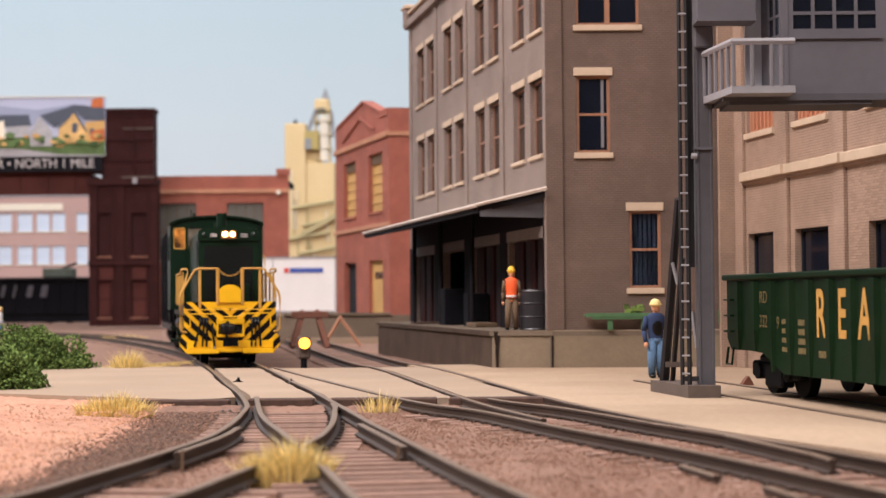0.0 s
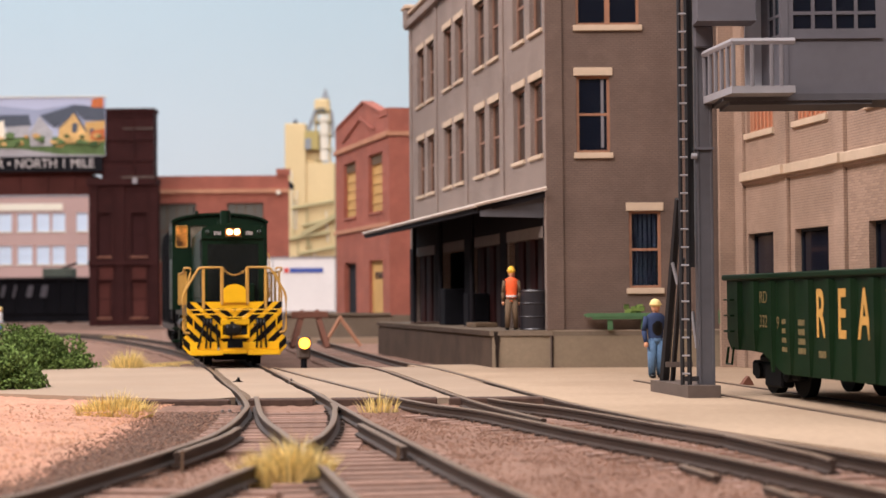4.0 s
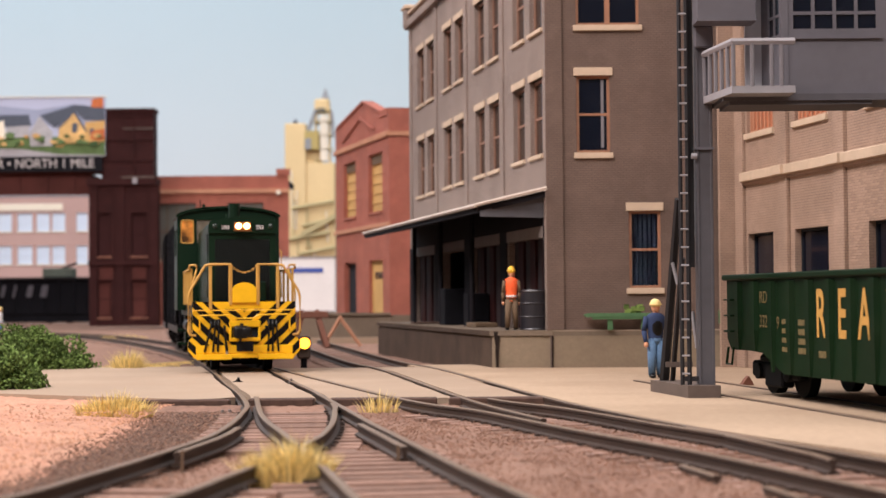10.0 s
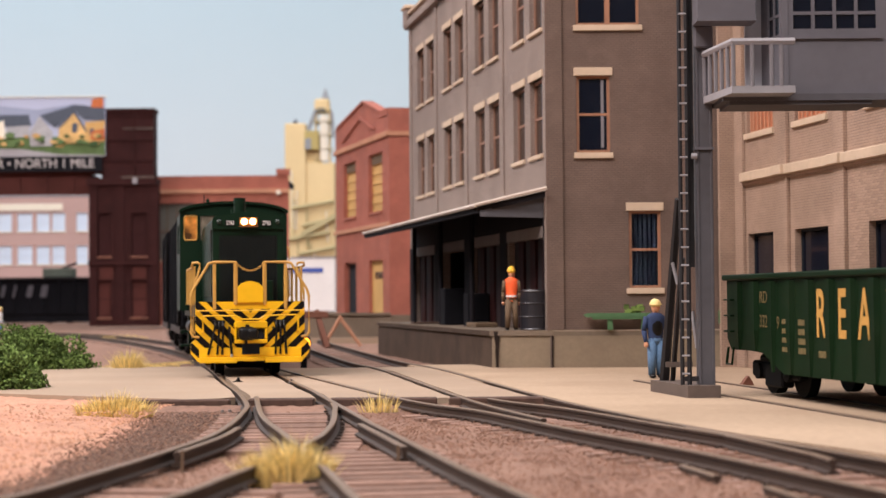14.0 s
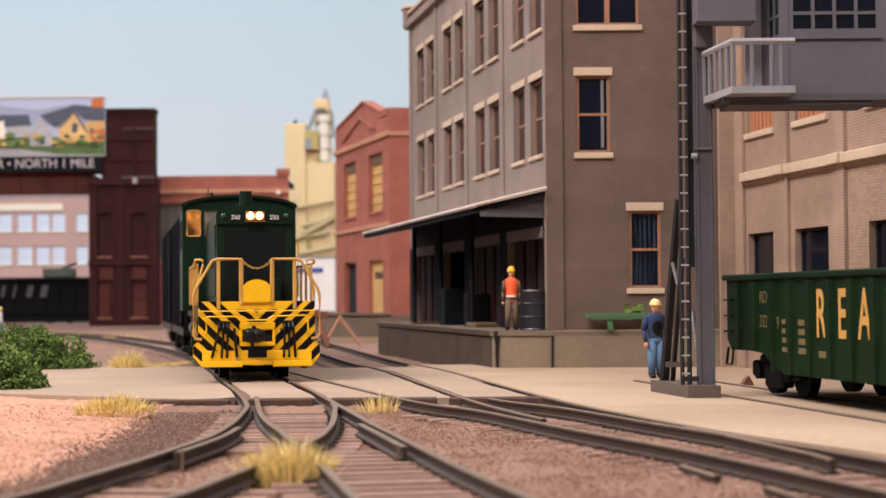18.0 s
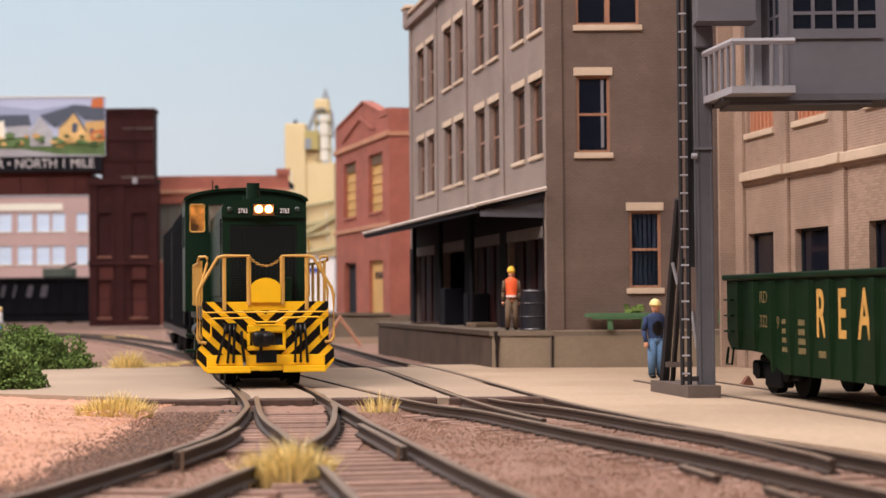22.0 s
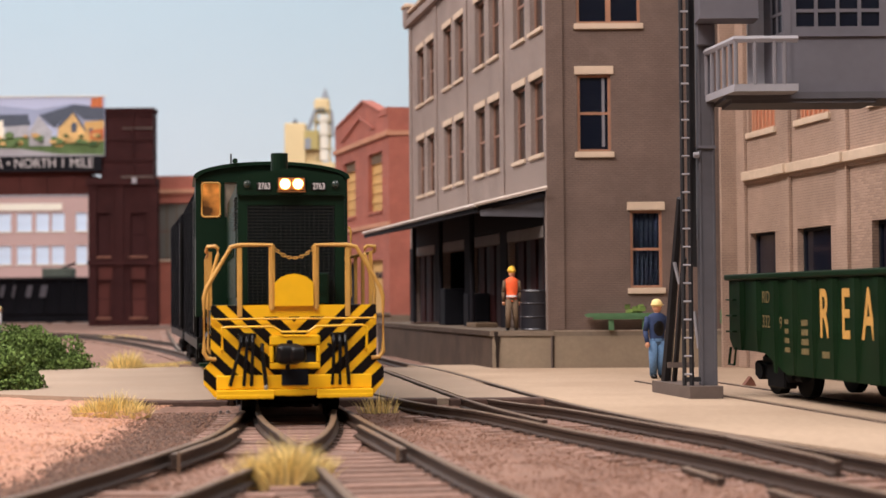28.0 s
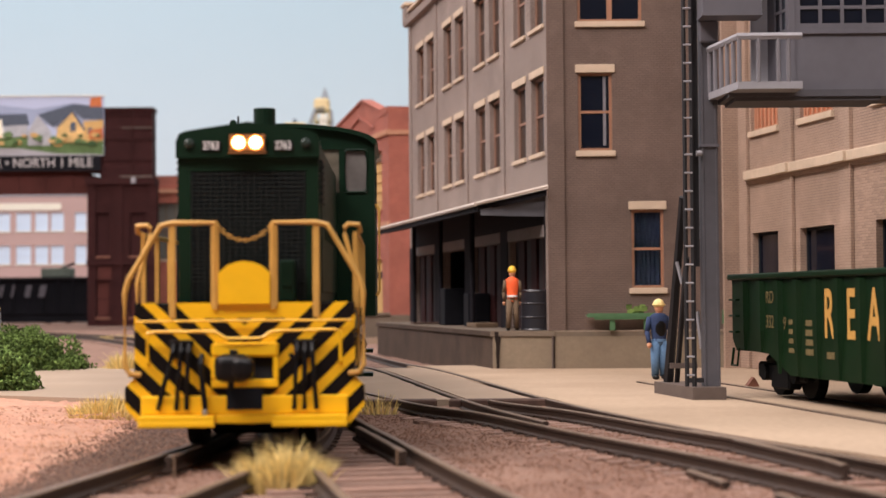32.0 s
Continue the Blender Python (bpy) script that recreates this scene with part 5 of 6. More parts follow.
    for i in range(19):
        x = -8.8 + 0.96 * i
        box(bm, x, x + 0.14, 14.40, 14.62, 21.2, 41.2)
    part("radiator_grille", bm, "grille", t, "dark wire radiator grille")
    part("lamp_bezel", box(B(), -3.0, 3.0, 12.7, 13.5, 43.9, 46.9, bevel=0.5), "loco_green", front)
    # plate added and lip coloured orange-brown so the headlight halo shows
    part("lamp_housing", box(B(), -2.7, 2.7, 12.6, 12.75, 44.15, 46.65, bevel=0.05), "brass", front, "added orange-brown plate showing the headlights' halo")
    part("lamp_lip", box(B(), -2.9, 2.9, 12.1, 12.8, 43.75, 43.95), "brass", front)
    for x in (-1.3, 1.3):
        bm = B()
        rod(bm, (x, 12.35, 45.4), (x, 12.9, 45.4), 0.92, 20)
        lamp = part("headlight", bm, "lamp_glow", front, "glowing warm headlight")
        # glowing ring added as the lamp's halo
        part("reflector", rod(B(), (x, 12.5, 45.4), (x, 12.9, 45.4), 1.2, 20), "lamp_rim", lamp)
    for s in (-1, 1):
        part("number_board", box(B(), s * 5.5 - 1.5, s * 5.5 + 1.5, 13.2, 13.45, 44.1, 45.7, bevel=0.1), "black", front)
        lettering("2763", 1.75, "white_paint", front, (s * 5.5, 13.15, 44.9), (90, 0, 0), name="road_number", squeeze=0.72, bold=0.02)
        part("class_lamp", rod(rod(B(), (s * 8.9, 12.9, 45.4), (s * 8.9, 13.5, 45.4), 0.8, 14), (s * 8.9, 12.5, 45.4), (s * 8.9, 12.9, 45.4), 0.35, 14, 0.7), "class_lens", front)
    st = B()
    lathe(st, [(2.6, 0), (2.2, 1.0), (1.95, 1.6), (1.9, 7.2), (1.6, 7.2), (1.55, 4)], 16, (-0.25, 50, 47.6))
    part("exhaust_pipe", st, "loco_green", t)
    part("exhaust_pipe", lathe(B(), [(2.6, 0), (2.2, 1.0), (1.75, 1.6), (1.7, 4.6), (1.45, 4.6)], 16, (-0.25, 70, 47.6)), "loco_green", t)
    # hood doors on the sides
    for s in (-1, 1):
        for k in range(6):
            y0 = 20 + 11 * k
            d = part("hood_door", box(B(), s * 10.8 - 0.25, s * 10.8 + 0.25, y0, y0 + 10.2, 22.5, 42.5, bevel=0.1), "loco_green", t)
            part("door_latch", box(B(), s * 11.1 - 0.25, s * 11.1 + 0.25, y0 + 8.6, y0 + 9.2, 31, 33), "loco_green", d)
    # toe board box and drop plate at the front
    sh = [(-3.8, 20.8), (3.8, 20.8), (3.8, 25.4), (2.6, 26.5), (1.3, 27.0), (0, 27.2), (-1.3, 27.0), (-2.6, 26.5), (-3.8, 25.4)]
    part("drop_step", prism(B(), sh, -0.9, 0.2), "loco_yellow", t, "rounded yellow drop step, raised")
    bm = B()
    box(bm, 4.9, 7.3, 11.2, 14.3, 21, 27.4, bevel=0.3)
    rod(bm, (6.1, 10.9, 24.2), (6.1, 11.3, 24.2), 0.9, 12)
    part("sand_box", bm, "loco_green", t)
    # handrails, front
    for s in (-1, 1):
        bm = B()
        pipe(bm, [(s * 4.35, -0.3, 20), (s * 4.35, -0.4, 32.9), (s * 10.7, -0.4, 32.9), (s * 12.4, -0.4, 32.5), (s * 17.2, -0.6, 24.4), (s * 17.7, -0.6, 22.5), (s * 17.7, -0.6, 11.4), (s * 17.0, -0.6, 10.2), (s * 15.4, -0.3, 10.0)], 0.42, 8)
        hr = part("handrail", bm, "rail_yellow", t, "yellow front handrail")
        part("stanchion", box(B(), s * 4.35 - 0.6, s * 4.35 + 0.6, -0.5, 0.1, 20.4, 32.9, bevel=0.12), "rail_yellow", hr)
        part("stanchion", box(B(), s * 10.7 - 0.5, s * 10.7 + 0.5, -0.5, 0.1, 18.6, 32.6, bevel=0.12), "rail_yellow", hr)
        # along the side
        bm = B()
        pipe(bm, [(s * 16.3, 13.0, 11), (s * 16.8, 13.0, 12), (s * 16.8, 13.0, 24), (s * 14.8, 13.0, 31.2), (s * 14.8, 13.0, 32.4), (s * 15.3, 13.0, 32.9), (s * 16.9, 13.4, 32.8), (s * 17.1, 15.5, 31.9), (s * 16.6, 19, 31.6), (s * 16.2, 82, 31.8)], 0.36, 8)
        sr = part("side_handrail", bm, "rail_yellow", t, "yellow side handrail")
        for y in (16, 31, 46, 61, 77):
            part("stanchion", box(B(), s * 16.3 - 0.35, s * 16.3 + 0.35, y - 0.5, y + 0.5, 20, 31.8), "rail_yellow", sr)
    bm = B()
    for i in range(14):
        f = (i + 0.5) / 14
        x = -4.2 + 8.4 * f
        z = 32.6 - 2.3 * (1 - (2 * f - 1) ** 2)
        tw = pose(x, -0.4, z, 90 * (i % 2), 0, math.degrees(0))
        ring = [(tw @ Vector((0.42 * math.cos(k * math.pi / 4), 0.24 * math.sin(k * math.pi / 4), 0))) for k in range(9)]
        pipe(bm, ring, 0.10, 5)
    part("safety_chain", bm, "rail_yellow", t, "sagging safety chain")
    # cab
    arc = [(18.5 * math.cos(a), 52.0 + 3.6 * math.sin(a)) for a in [math.pi * k / 14 for k in range(15)]]
    outline = [(-18.5, 18), (18.5, 18)] + arc
    # front wall with window openings, built round them
    cab = part("cab", box(B(), -18.5, 18.5, 86, 87, 18, 42.3), "loco_green", t)
    for x0, x1 in ((-18.5, -17.0), (-12.6, -11.5), (-5.0, 5.0), (11.5, 12.6), (17.0, 18.5)):
        part("cab_front_post", box(B(), x0, x1, 86, 87, 42.3, 50.8), "loco_green", cab)
    part("cab_front_arch", prism(B(), [(-18.5, 50.8), (18.5, 50.8)] + arc, 86, 87), "loco_green", cab)
    bm = B()
    for s in (-1, 1):
        box(bm, s * 18.0 - 0.5, s * 18.0 + 0.5, 87, 118, 18, 38)
        box(bm, s * 18.0 - 0.5, s * 18.0 + 0.5, 87, 118, 48, 52.2)
        for y0, y1 in ((87, 91), (101, 104), (114, 118)):
            box(bm, s * 18.0 - 0.5, s * 18.0 + 0.5, y0, y1, 38, 48)
    prism(bm, outline, 117, 118)
    part("cab_side", bm, "loco_green", t)
    bm = prism(B(), [(19.1 * math.cos(a), 52.0 + 3.9 * math.sin(a)) for a in [math.pi * k / 14 for k in range(15)]] + [(18.1 * math.cos(a), 51.6 + 3.5 * math.sin(a)) for a in [math.pi * k / 14 for k in range(14, -1, -1)]], 84.8, 119.5)
    part("cab_roof", bm, "loco_green", t)
    for s in (-1, 1):
        x0, x1 = (-17.0, -12.6) if s < 0 else (12.6, 17.0)
        bm = B()
        pipe(bm, [(x0 + 0.5, 85.9, 42.4), (x1 - 0.5, 85.9, 42.4), (x1, 85.9, 43), (x1, 85.9, 50.2), (x1 - 0.5, 85.9, 50.7), (x0 + 0.5, 85.9, 50.7), (x0, 85.9, 50.2), (x0, 85.9, 43), (x0 + 0.5, 85.9, 42.4)], 0.28, 6)
        # left gasket is yellow: golden light on the frame edge, put in its paint
        part("window_gasket", bm, "rail_yellow" if s < 0 else "loco_green", cab)
        part("cab_window", box(B(), x0, x1, 86.4, 86.5, 42.3, 50.8), "cab_glow" if s < 0 else "cab_glass", cab)
        x0, x1 = (-11.5, -5.0) if s < 0 else (5.0, 11.5)
        part("cab_window", box(B(), x0, x1, 86.4, 86.5, 42.3, 50.8), "dusty_glass", cab, "dusty window beside the hood")
    for s in (-1, 1):
        for k in range(7):
            part("side_louvre", box(B(), s * 10.95 - 0.35, s * 10.95 + 0.35, 17, 27, 36.5 + 1.0 * k, 37.0 + 1.0 * k), "grille", t)
    part("cab_interior", box(B(), -16, 16, 95, 96, 21, 50), "khaki", cab)
    part("grab_iron", pipe(B(), [(18.7, 86, 22), (19.3, 86, 23), (19.3, 86, 39), (18.7, 86, 40)], 0.3, 6), "rail_yellow", cab)
    part("horn", rod(B(), (-9, 88, 55.5), (-9, 84, 55.9), 0.3, 8, 0.7), "loco_green", cab)
    part("aerial", rod(B(), (-9.5, 100, 55), (-9.5, 100, 59), 0.2, 6), "black", cab)
    # everything on the pilot stands close before the hood
    for o in t.children_recursive:
        if o.type == "MESH" and o.location.length == 0:
            ys = [v.co.y for v in o.data.vertices]
            if min(ys) + max(ys) < 15 * K:
                o.data.transform(Matrix.Translation((0, 7.2 * K, 0)))
    # the pilot stands a little higher over the rails than drawn
    for o in t.children_recursive:
        if o.name.split(".")[0] not in ("truck", "wheelset", "gearbox"):
            for v in o.data.vertices:
                if v.co.z < 21 * K:
                    v.co.z = 21 * K - (21 * K - v.co.z) * 0.965
    # true size: a little under the drawing, with the deck kept at its height
    shrink = Matrix.Translation((0, 0, 21.0 * K)) @ Matrix.Scale(0.94, 4) @ Matrix.Translation((0, 0, -21 * K))
    for o in t.children_recursive:
        if o.location.length > 0:
            o.location = shrink @ o.location
            o.data.transform(Matrix.Scale(0.94, 4))
        else:
            o.data.transform(shrink)
    return t


def box_car(name, label, length, body):
    """A tall dark freight car; origin at its front end on the rail heads."""
    t = thing(name, (0, 0, 0), 0, label, "freight car", "cars of the train")
    part("body", box(B(), -14.9, 14.9, 2, length - 2, 12, 51, bevel=0.6), body, t)
    part("roof", prism(B(), [(-15.3, 51), (15.3, 51), (8, 53.2), (0, 53.8), (-8, 53.2)], 1.5, length - 1.5), "dull_black", t)
    for s in (-1, 1):
        for k in range(11):
            y = 6 + (length - 12) * k / 10
            part("rib", box(B(), s * 15.2 - 0.5, s * 15.2 + 0.5, y - 0.8, y + 0.8, 12, 51), body, t)
        part("side_sill", box(B(), s * 14.7 - 0.8, s * 14.7 + 0.8, 2, length - 2, 9.5, 12.5), "black", t)
        part("end_ladder", box(B(), s * 15.9 - 0.4, s * 15.9 + 0.4, 3, 6, 14, 48), "black", t)
    for k in range(7):
        part("end_rib", box(B(), -14.6, 14.6, 1.2, 2, 15 + 5 * k, 17 + 5 * k, bevel=0.3), body, t)
    part("coupler", box(B(), -1.6, 1.6, -4, 3, 9, 12.5, bevel=0.4), "black", t)
    truck(t, 22, base=20)
    truck(t, length - 22, base=20)
    return t


def gondola():
    """The green gondola on the paved siding."""
    L = 150
    t = thing("green_gondola", (63.8, 381.7, 0), -80, "dark green ribbed gondola with gold lettering", "freight car")
    # local x runs towards the camera, y = 0 is the side that shows, inside is +y
    bm = B()
    side = [(0, 12), (2, 10.0), (22, 9.2), (34, 5.2), (L - 34, 5.2), (L - 22, 9.2), (L - 2, 10), (L, 12), (L, 25.4), (0, 25.4)]
    prism(bm, side, 0, 0.8)
    body = part("side_sheet", bm, "gon_green", t)
    part("side_sheet", prism(B(), side, 31.2, 32), "gon_green", t)
    part("floor", box(B(), 0, L, 0.8, 31.2, 9.4, 10.6), "gon_green", t)
    for x in (0, L - 0.8):
        part("end_sheet", box(B(), x, x + 0.8, 0.8, 31.2, 10, 25.4), "gon_green", t)
    for k in range(5):
        part("end_rib", box(B(), -1.0, 0, 0.5, 31.5, 11 + 3 * k, 12.2 + 3 * k, bevel=0.2), "gon_green", t)
    part("top_rail", box(B(), -0.8, L + 0.8, -1.0, 0.9, 24.8, 26.1, bevel=0.3), "gon_green", body)
    part("top_rail", box(B(), -0.8, L + 0.8, 30.9, 33.3, 24.4, 26.2, bevel=0.3), "gon_green", t)
    for i in range(14):
        x = 8.1 + 10.1 * i
        zb = 9.5 if x < 22 or x > L - 22 else 5.4
        bm = B()
        vs = []
        for z, w, d in ((24.4, 1.9, 0.85), (14, 1.9, 0.85), (zb, 0.7, 0.4)):
            vs.append([bm.verts.new(v) for v in ((x - w, 0, z), (x - w * 0.55, -d, z), (x + w * 0.55, -d, z), (x + w, 0, z))])
        for a, b in zip(vs, vs[1:]):
            for k in range(3):
                bm.faces.new((a[k], a[k + 1], b[k + 1], b[k]))
        bm.faces.new(vs[0])
        bm.faces.new(vs[-1][::-1])
        part("rib", bm, "gon_green", body)
    for ch, i in (("R", 4), ("E", 5), ("A", 6), ("D", 7)):
        x = 8.1 + 10.1 * i + (7.6 if ch == "D" else 5.4)
        lettering(ch, 13.2, "letter_gold", body, (x, -0.10, 17.3), (90, 0, 0), name="letter", bold=0.22, squeeze=0.62)
    lettering("RD", 3.6, "letter_faded", body, (22.9, -0.08, 20.9), (90, 0, 0), squeeze=0.95)
    lettering("332", 3.8, "letter_faded", body, (22.9, -0.08, 15.8), (90, 0, 0), squeeze=0.8)
    lettering("9", 3.6, "letter_faded", body, (31.2, -0.08, 15.6), (90, 0, 0), squeeze=0.9)
    for k in range(4):
        part("data_bar", box(B(), 42.2, 46.0, -0.1, 0, 9.6 + 1.9 * k, 10.8 + 1.9 * k), "letter_faded", body, "small data lettering as a bar")
        part("data_bar", box(B(), 33.4, 36.2, -0.1, 0, 9.8 + 1.9 * k, 10.8 + 1.9 * k), "letter_faded", body, "small data lettering as a bar")
    part("data_bar", box(B(), 52.6, 56.2, -0.1, 0, 9.2, 10.5), "letter_faded", body, "small data lettering as a bar")
    for z in (20.5, 17, 13.5):
        part("grab_iron", pipe(B(), [(0.6, 0, z), (0.6, -0.9, z), (4.6, -0.9, z), (4.6, 0, z)], 0.22, 6), "gon_green", body)
    part("sill_step", pipe(B(), [(0.8, 0, 10), (0.8, -0.5, 6.2), (4.2, -0.5, 6.2), (4.2, 0, 10)], 0.3, 6), "gon_green", body)
    for yy, nm in ((20, "truck"), (L - 24, "truck")):
        bm = B()
        for s in (4.5, 27.5):
            box(bm, yy - 13.5, yy + 13.5, s - 1.2, s + 1.2, 3.6, 7.2, bevel=0.5)
            box(bm, yy - 9, yy + 9, s - 1.2, s + 1.2, 6.6, 8.8, bevel=0.7)
            box(bm, yy - 5, yy + 5, s - 1.5, s + 1.5, 1.8, 7.0, bevel=0.4)
            for e in (-8.5, 8.5):
                rod(bm, (yy + e, s - 1.9, 5), (yy + e, s + 1.5, 5), 1.8, 10)
        box(bm, yy - 3, yy + 3, 5, 27, 5, 9)
        tr = part(nm, bm, "truck_black", t)
        for e in (-8.5, 8.5):
            for s in (7.2, 24.6):
                part("wheel", rod(B(), (yy + e, s - 1, 5.0), (yy + e, s + 1.2, 5.0), 5.0, 24), "truck_black", tr)
            part("axle", rod(B(), (yy + e, 7, 5), (yy + e, 25, 5), 0.9, 8), "truck_black", tr)
    bm = B()
    box(bm, -6, 1, 14.5, 17.5, 8, 10.5, bevel=0.4)
    part("coupler", bm, "rust_wood", t)
    part("air_hose", pipe(B(), [(-1, 12, 9), (-2, 12, 6), (-3.5, 12, 3.4), (-4.5, 12, 2.8)], 0.5, 6), "khaki", t)
    return t


# ---------------------------------------------------------------- yard things
def crane_tower():
    """Steel post with a ladder, and the grey cabin it carries."""
    t = thing("yard_control_tower", (54.4, 356, -0.35), 0, "grey elevated yard cabin on a steel post with ladder", "tower")
    base = B()
    out = [(-2.4, 6.0), (4.6, 6.0), (2.6, 33), (-7.0, 34)]
    slab_mesh(base, out, 0, 2.6)
    part("footing", base, "base_brown", t)
    bm = B()
    part("post_web", box(B(), 1.25, 3.55, 10.4, 14.0, 2.6, 110), "post_grey", t)
    for x in (0.65, 3.55):
        part("post_flange", box(B(), x, x + 0.6, 10.2, 14.2, 2.6, 110, bevel=0.12), "post_grey", t)
    part("post_collar", box(B(), 0.45, 4.35, 9.9, 14.5, 53.4, 54.0), "crane_grey", t)
    ladder = part("ladder", rod(B(), (-2.9, 10.8, 2.6), (-2.8, 10.8, 110), 0.5, 6), "crane_dark", t, "dark steel ladder")
    part("ladder_rail", rod(B(), (-1.35, 10.8, 2.6), (-1.2, 10.8, 110), 0.55, 6), "crane_dark", ladder)
    # dark strip added to fill the gap between ladder and post
    part("cable_duct", box(B(), -0.7, 0.2, 11.4, 12.4, 28, 110), "crane_dark", t, "dark strip beside the ladder")
    for k in range(27):
        z = 5 + 3.9 * k
        part("rung", rod(B(), (-3.0, 10.4, z), (-1.3, 10.4, z), 0.24, 6), "crane_light", ladder)
    part("brace", rod(B(), (-4.2, 31, 2.6), (-2.9, 14, 43), 1.15, 6, 0.8), "crane_dark", t)
    part("brace", rod(B(), (-2.6, 29, 2.6), (-2.2, 14, 30), 0.6, 6), "crane_dark", t)
    part("brace", rod(B(), (-3.8, 18, 29.2), (-2.7, 18, 24.4), 0.42, 6), "crane_light", t)
    part("brace", rod(B(), (0.2, 16, 18.4), (1.1, 16, 10.4), 0.45, 6), "crane_light", t)
    part("brace", rod(B(), (0.2, 16, 60), (1.3, 16, 34), 0.4, 6), "crane_light", t)
    part("tie_bar", box(B(), -4.4, 1.6, 26, 27.2, 5.8, 7.0), "base_brown", t)
    part("tie_bar", box(B(), -3.2, 1.2, 10.5, 11.2, 3.4, 4.4), "crane_dark", t)
    part("insulator", rod(B(), (0.7, 10, 52), (-0.5, 10, 52), 0.6, 8), "crane_light", t)
    # cabin
    part("floor_frame", box(B(), 6, 36, -1, 12, 61.8, 62.6), "post_grey", t)
    part("floor_plate", box(B(), 4.6, 60, -1.5, 13, 62.6, 64.0), "post_grey", t)
    cab = wall(t, "cabin_wall", 46, 64, 108, 1.2, [(2.0, 20.2, 76.8, 90.4), (25, 43.2, 76.8, 90.4)], "crane_grey", (17.6, 0.5, 0), 0)
    for x0 in (2.0, 25):
        win = part("window", box(B(), x0, x0 + 18.2, 0.1, 0.9, 76.8, 78.0), "crane_grey", cab)
        for k in range(5):
            x = x0 + 18.2 * k / 4
            part("glazing_bar", box(B(), x - 0.35, x + 0.35, 0.02, 0.86, 76.8, 90.4), "crane_grey", win)
        for k in range(1, 4):
            z = 76.8 + 13.6 * k / 3
            part("glazing_bar", box(B(), x0, x0 + 18.2, 0.15, 0.85, z - 0.35, z + 0.35), "crane_grey", win)
        for i in range(4):
            for j in range(3):
                part("pane", box(B(), x0 + 4.55 * i + 0.3, x0 + 4.55 * i + 4.2, 0.45, 0.55, 77.0 + 4.533 * j, 81.2 + 4.533 * j), "black_glass", win)
        part("sill", box(B(), x0 - 0.8, x0 + 19, -0.5, 0, 75.8, 76.6), "crane_grey", win)
    part("corner_trim", box(B(), -0.3, 1.2, -0.25, 0, 64, 108), "crane_grey", cab)
    side = wall(t, "cabin_wall", 13, 64, 108, 1.2, [(5.2, 11.2, 76.6, 91)], "crane_grey", (15.1, 13.3, 0), -79)
    win = part("window", box(B(), 5.2, 11.2, 0.1, 0.9, 76.6, 77.2), "crane_grey", side)
    part("glazing_bar", box(B(), 7.9, 8.5, 0.1, 0.9, 77.2, 91), "crane_grey", win)
    for k in range(1, 4):
        part("glazing_bar", box(B(), 5.2, 11.2, 0.15, 0.85, 76.6 + 4.6 * k - 0.3, 76.6 + 4.6 * k + 0.3), "crane_grey", win)
    part("pane", box(B(), 5.2, 11.2, 0.4, 0.5, 77.2, 91), "black_glass", win)
    part("door", box(B(), 11.8, 17.3, 12.0, 13.0, 64.2, 108), "crane_light", t, "pale grey cabin door")
    part("roof_block", box(B(), 0.2, 12.5, 3, 10.2, 80.9, 96), "crane_grey", t)
    part("roof_block_trim", box(B(), 0.0, 12.7, 2.8, 10.2, 80.2, 80.9), "crane_grey", t)
    part("roof", box(B(), -2, 66, -3, 16, 108, 110), "crane_grey", t)
    part("gusset", box(B(), 0.4, 4.4, 9.5, 10.4, 75.5, 80.2, bevel=0.3), "crane_grey", t)
    # balcony: lit rail and floor painted pale, balusters greyer, so paint carries the light
    bm = slab_mesh(B(), [(2.2, 11), (5.3, -8.3), (18.4, -8.3), (18.4, 17), (2.7, 17)], 63.4, 64.9)
    part("balcony_floor", bm, "crane_light", t)
    bm = B()
    pipe(bm, [(2.5, 11, 74.1), (5.6, -8, 74.1), (18.4, -8, 74.1)], 0.75, 6)
    rail = part("railing", bm, "crane_light", t)
    for k in range(5):
        f = (k + 0.15) / 5
        p = Vector((2.5, 11, 0)).lerp(Vector((5.6, -8, 0)), f)
        part("baluster", rod(B(), (p.x, p.y, 64.8), (p.x, p.y, 74.1), 0.46, 6), "baluster_grey", rail)
    for x in (5.7, 9.6, 13.6, 15.6):
        part("baluster", rod(B(), (x, -8, 64.8), (x, -8, 74.1), 0.46, 6), "baluster_grey", rail)


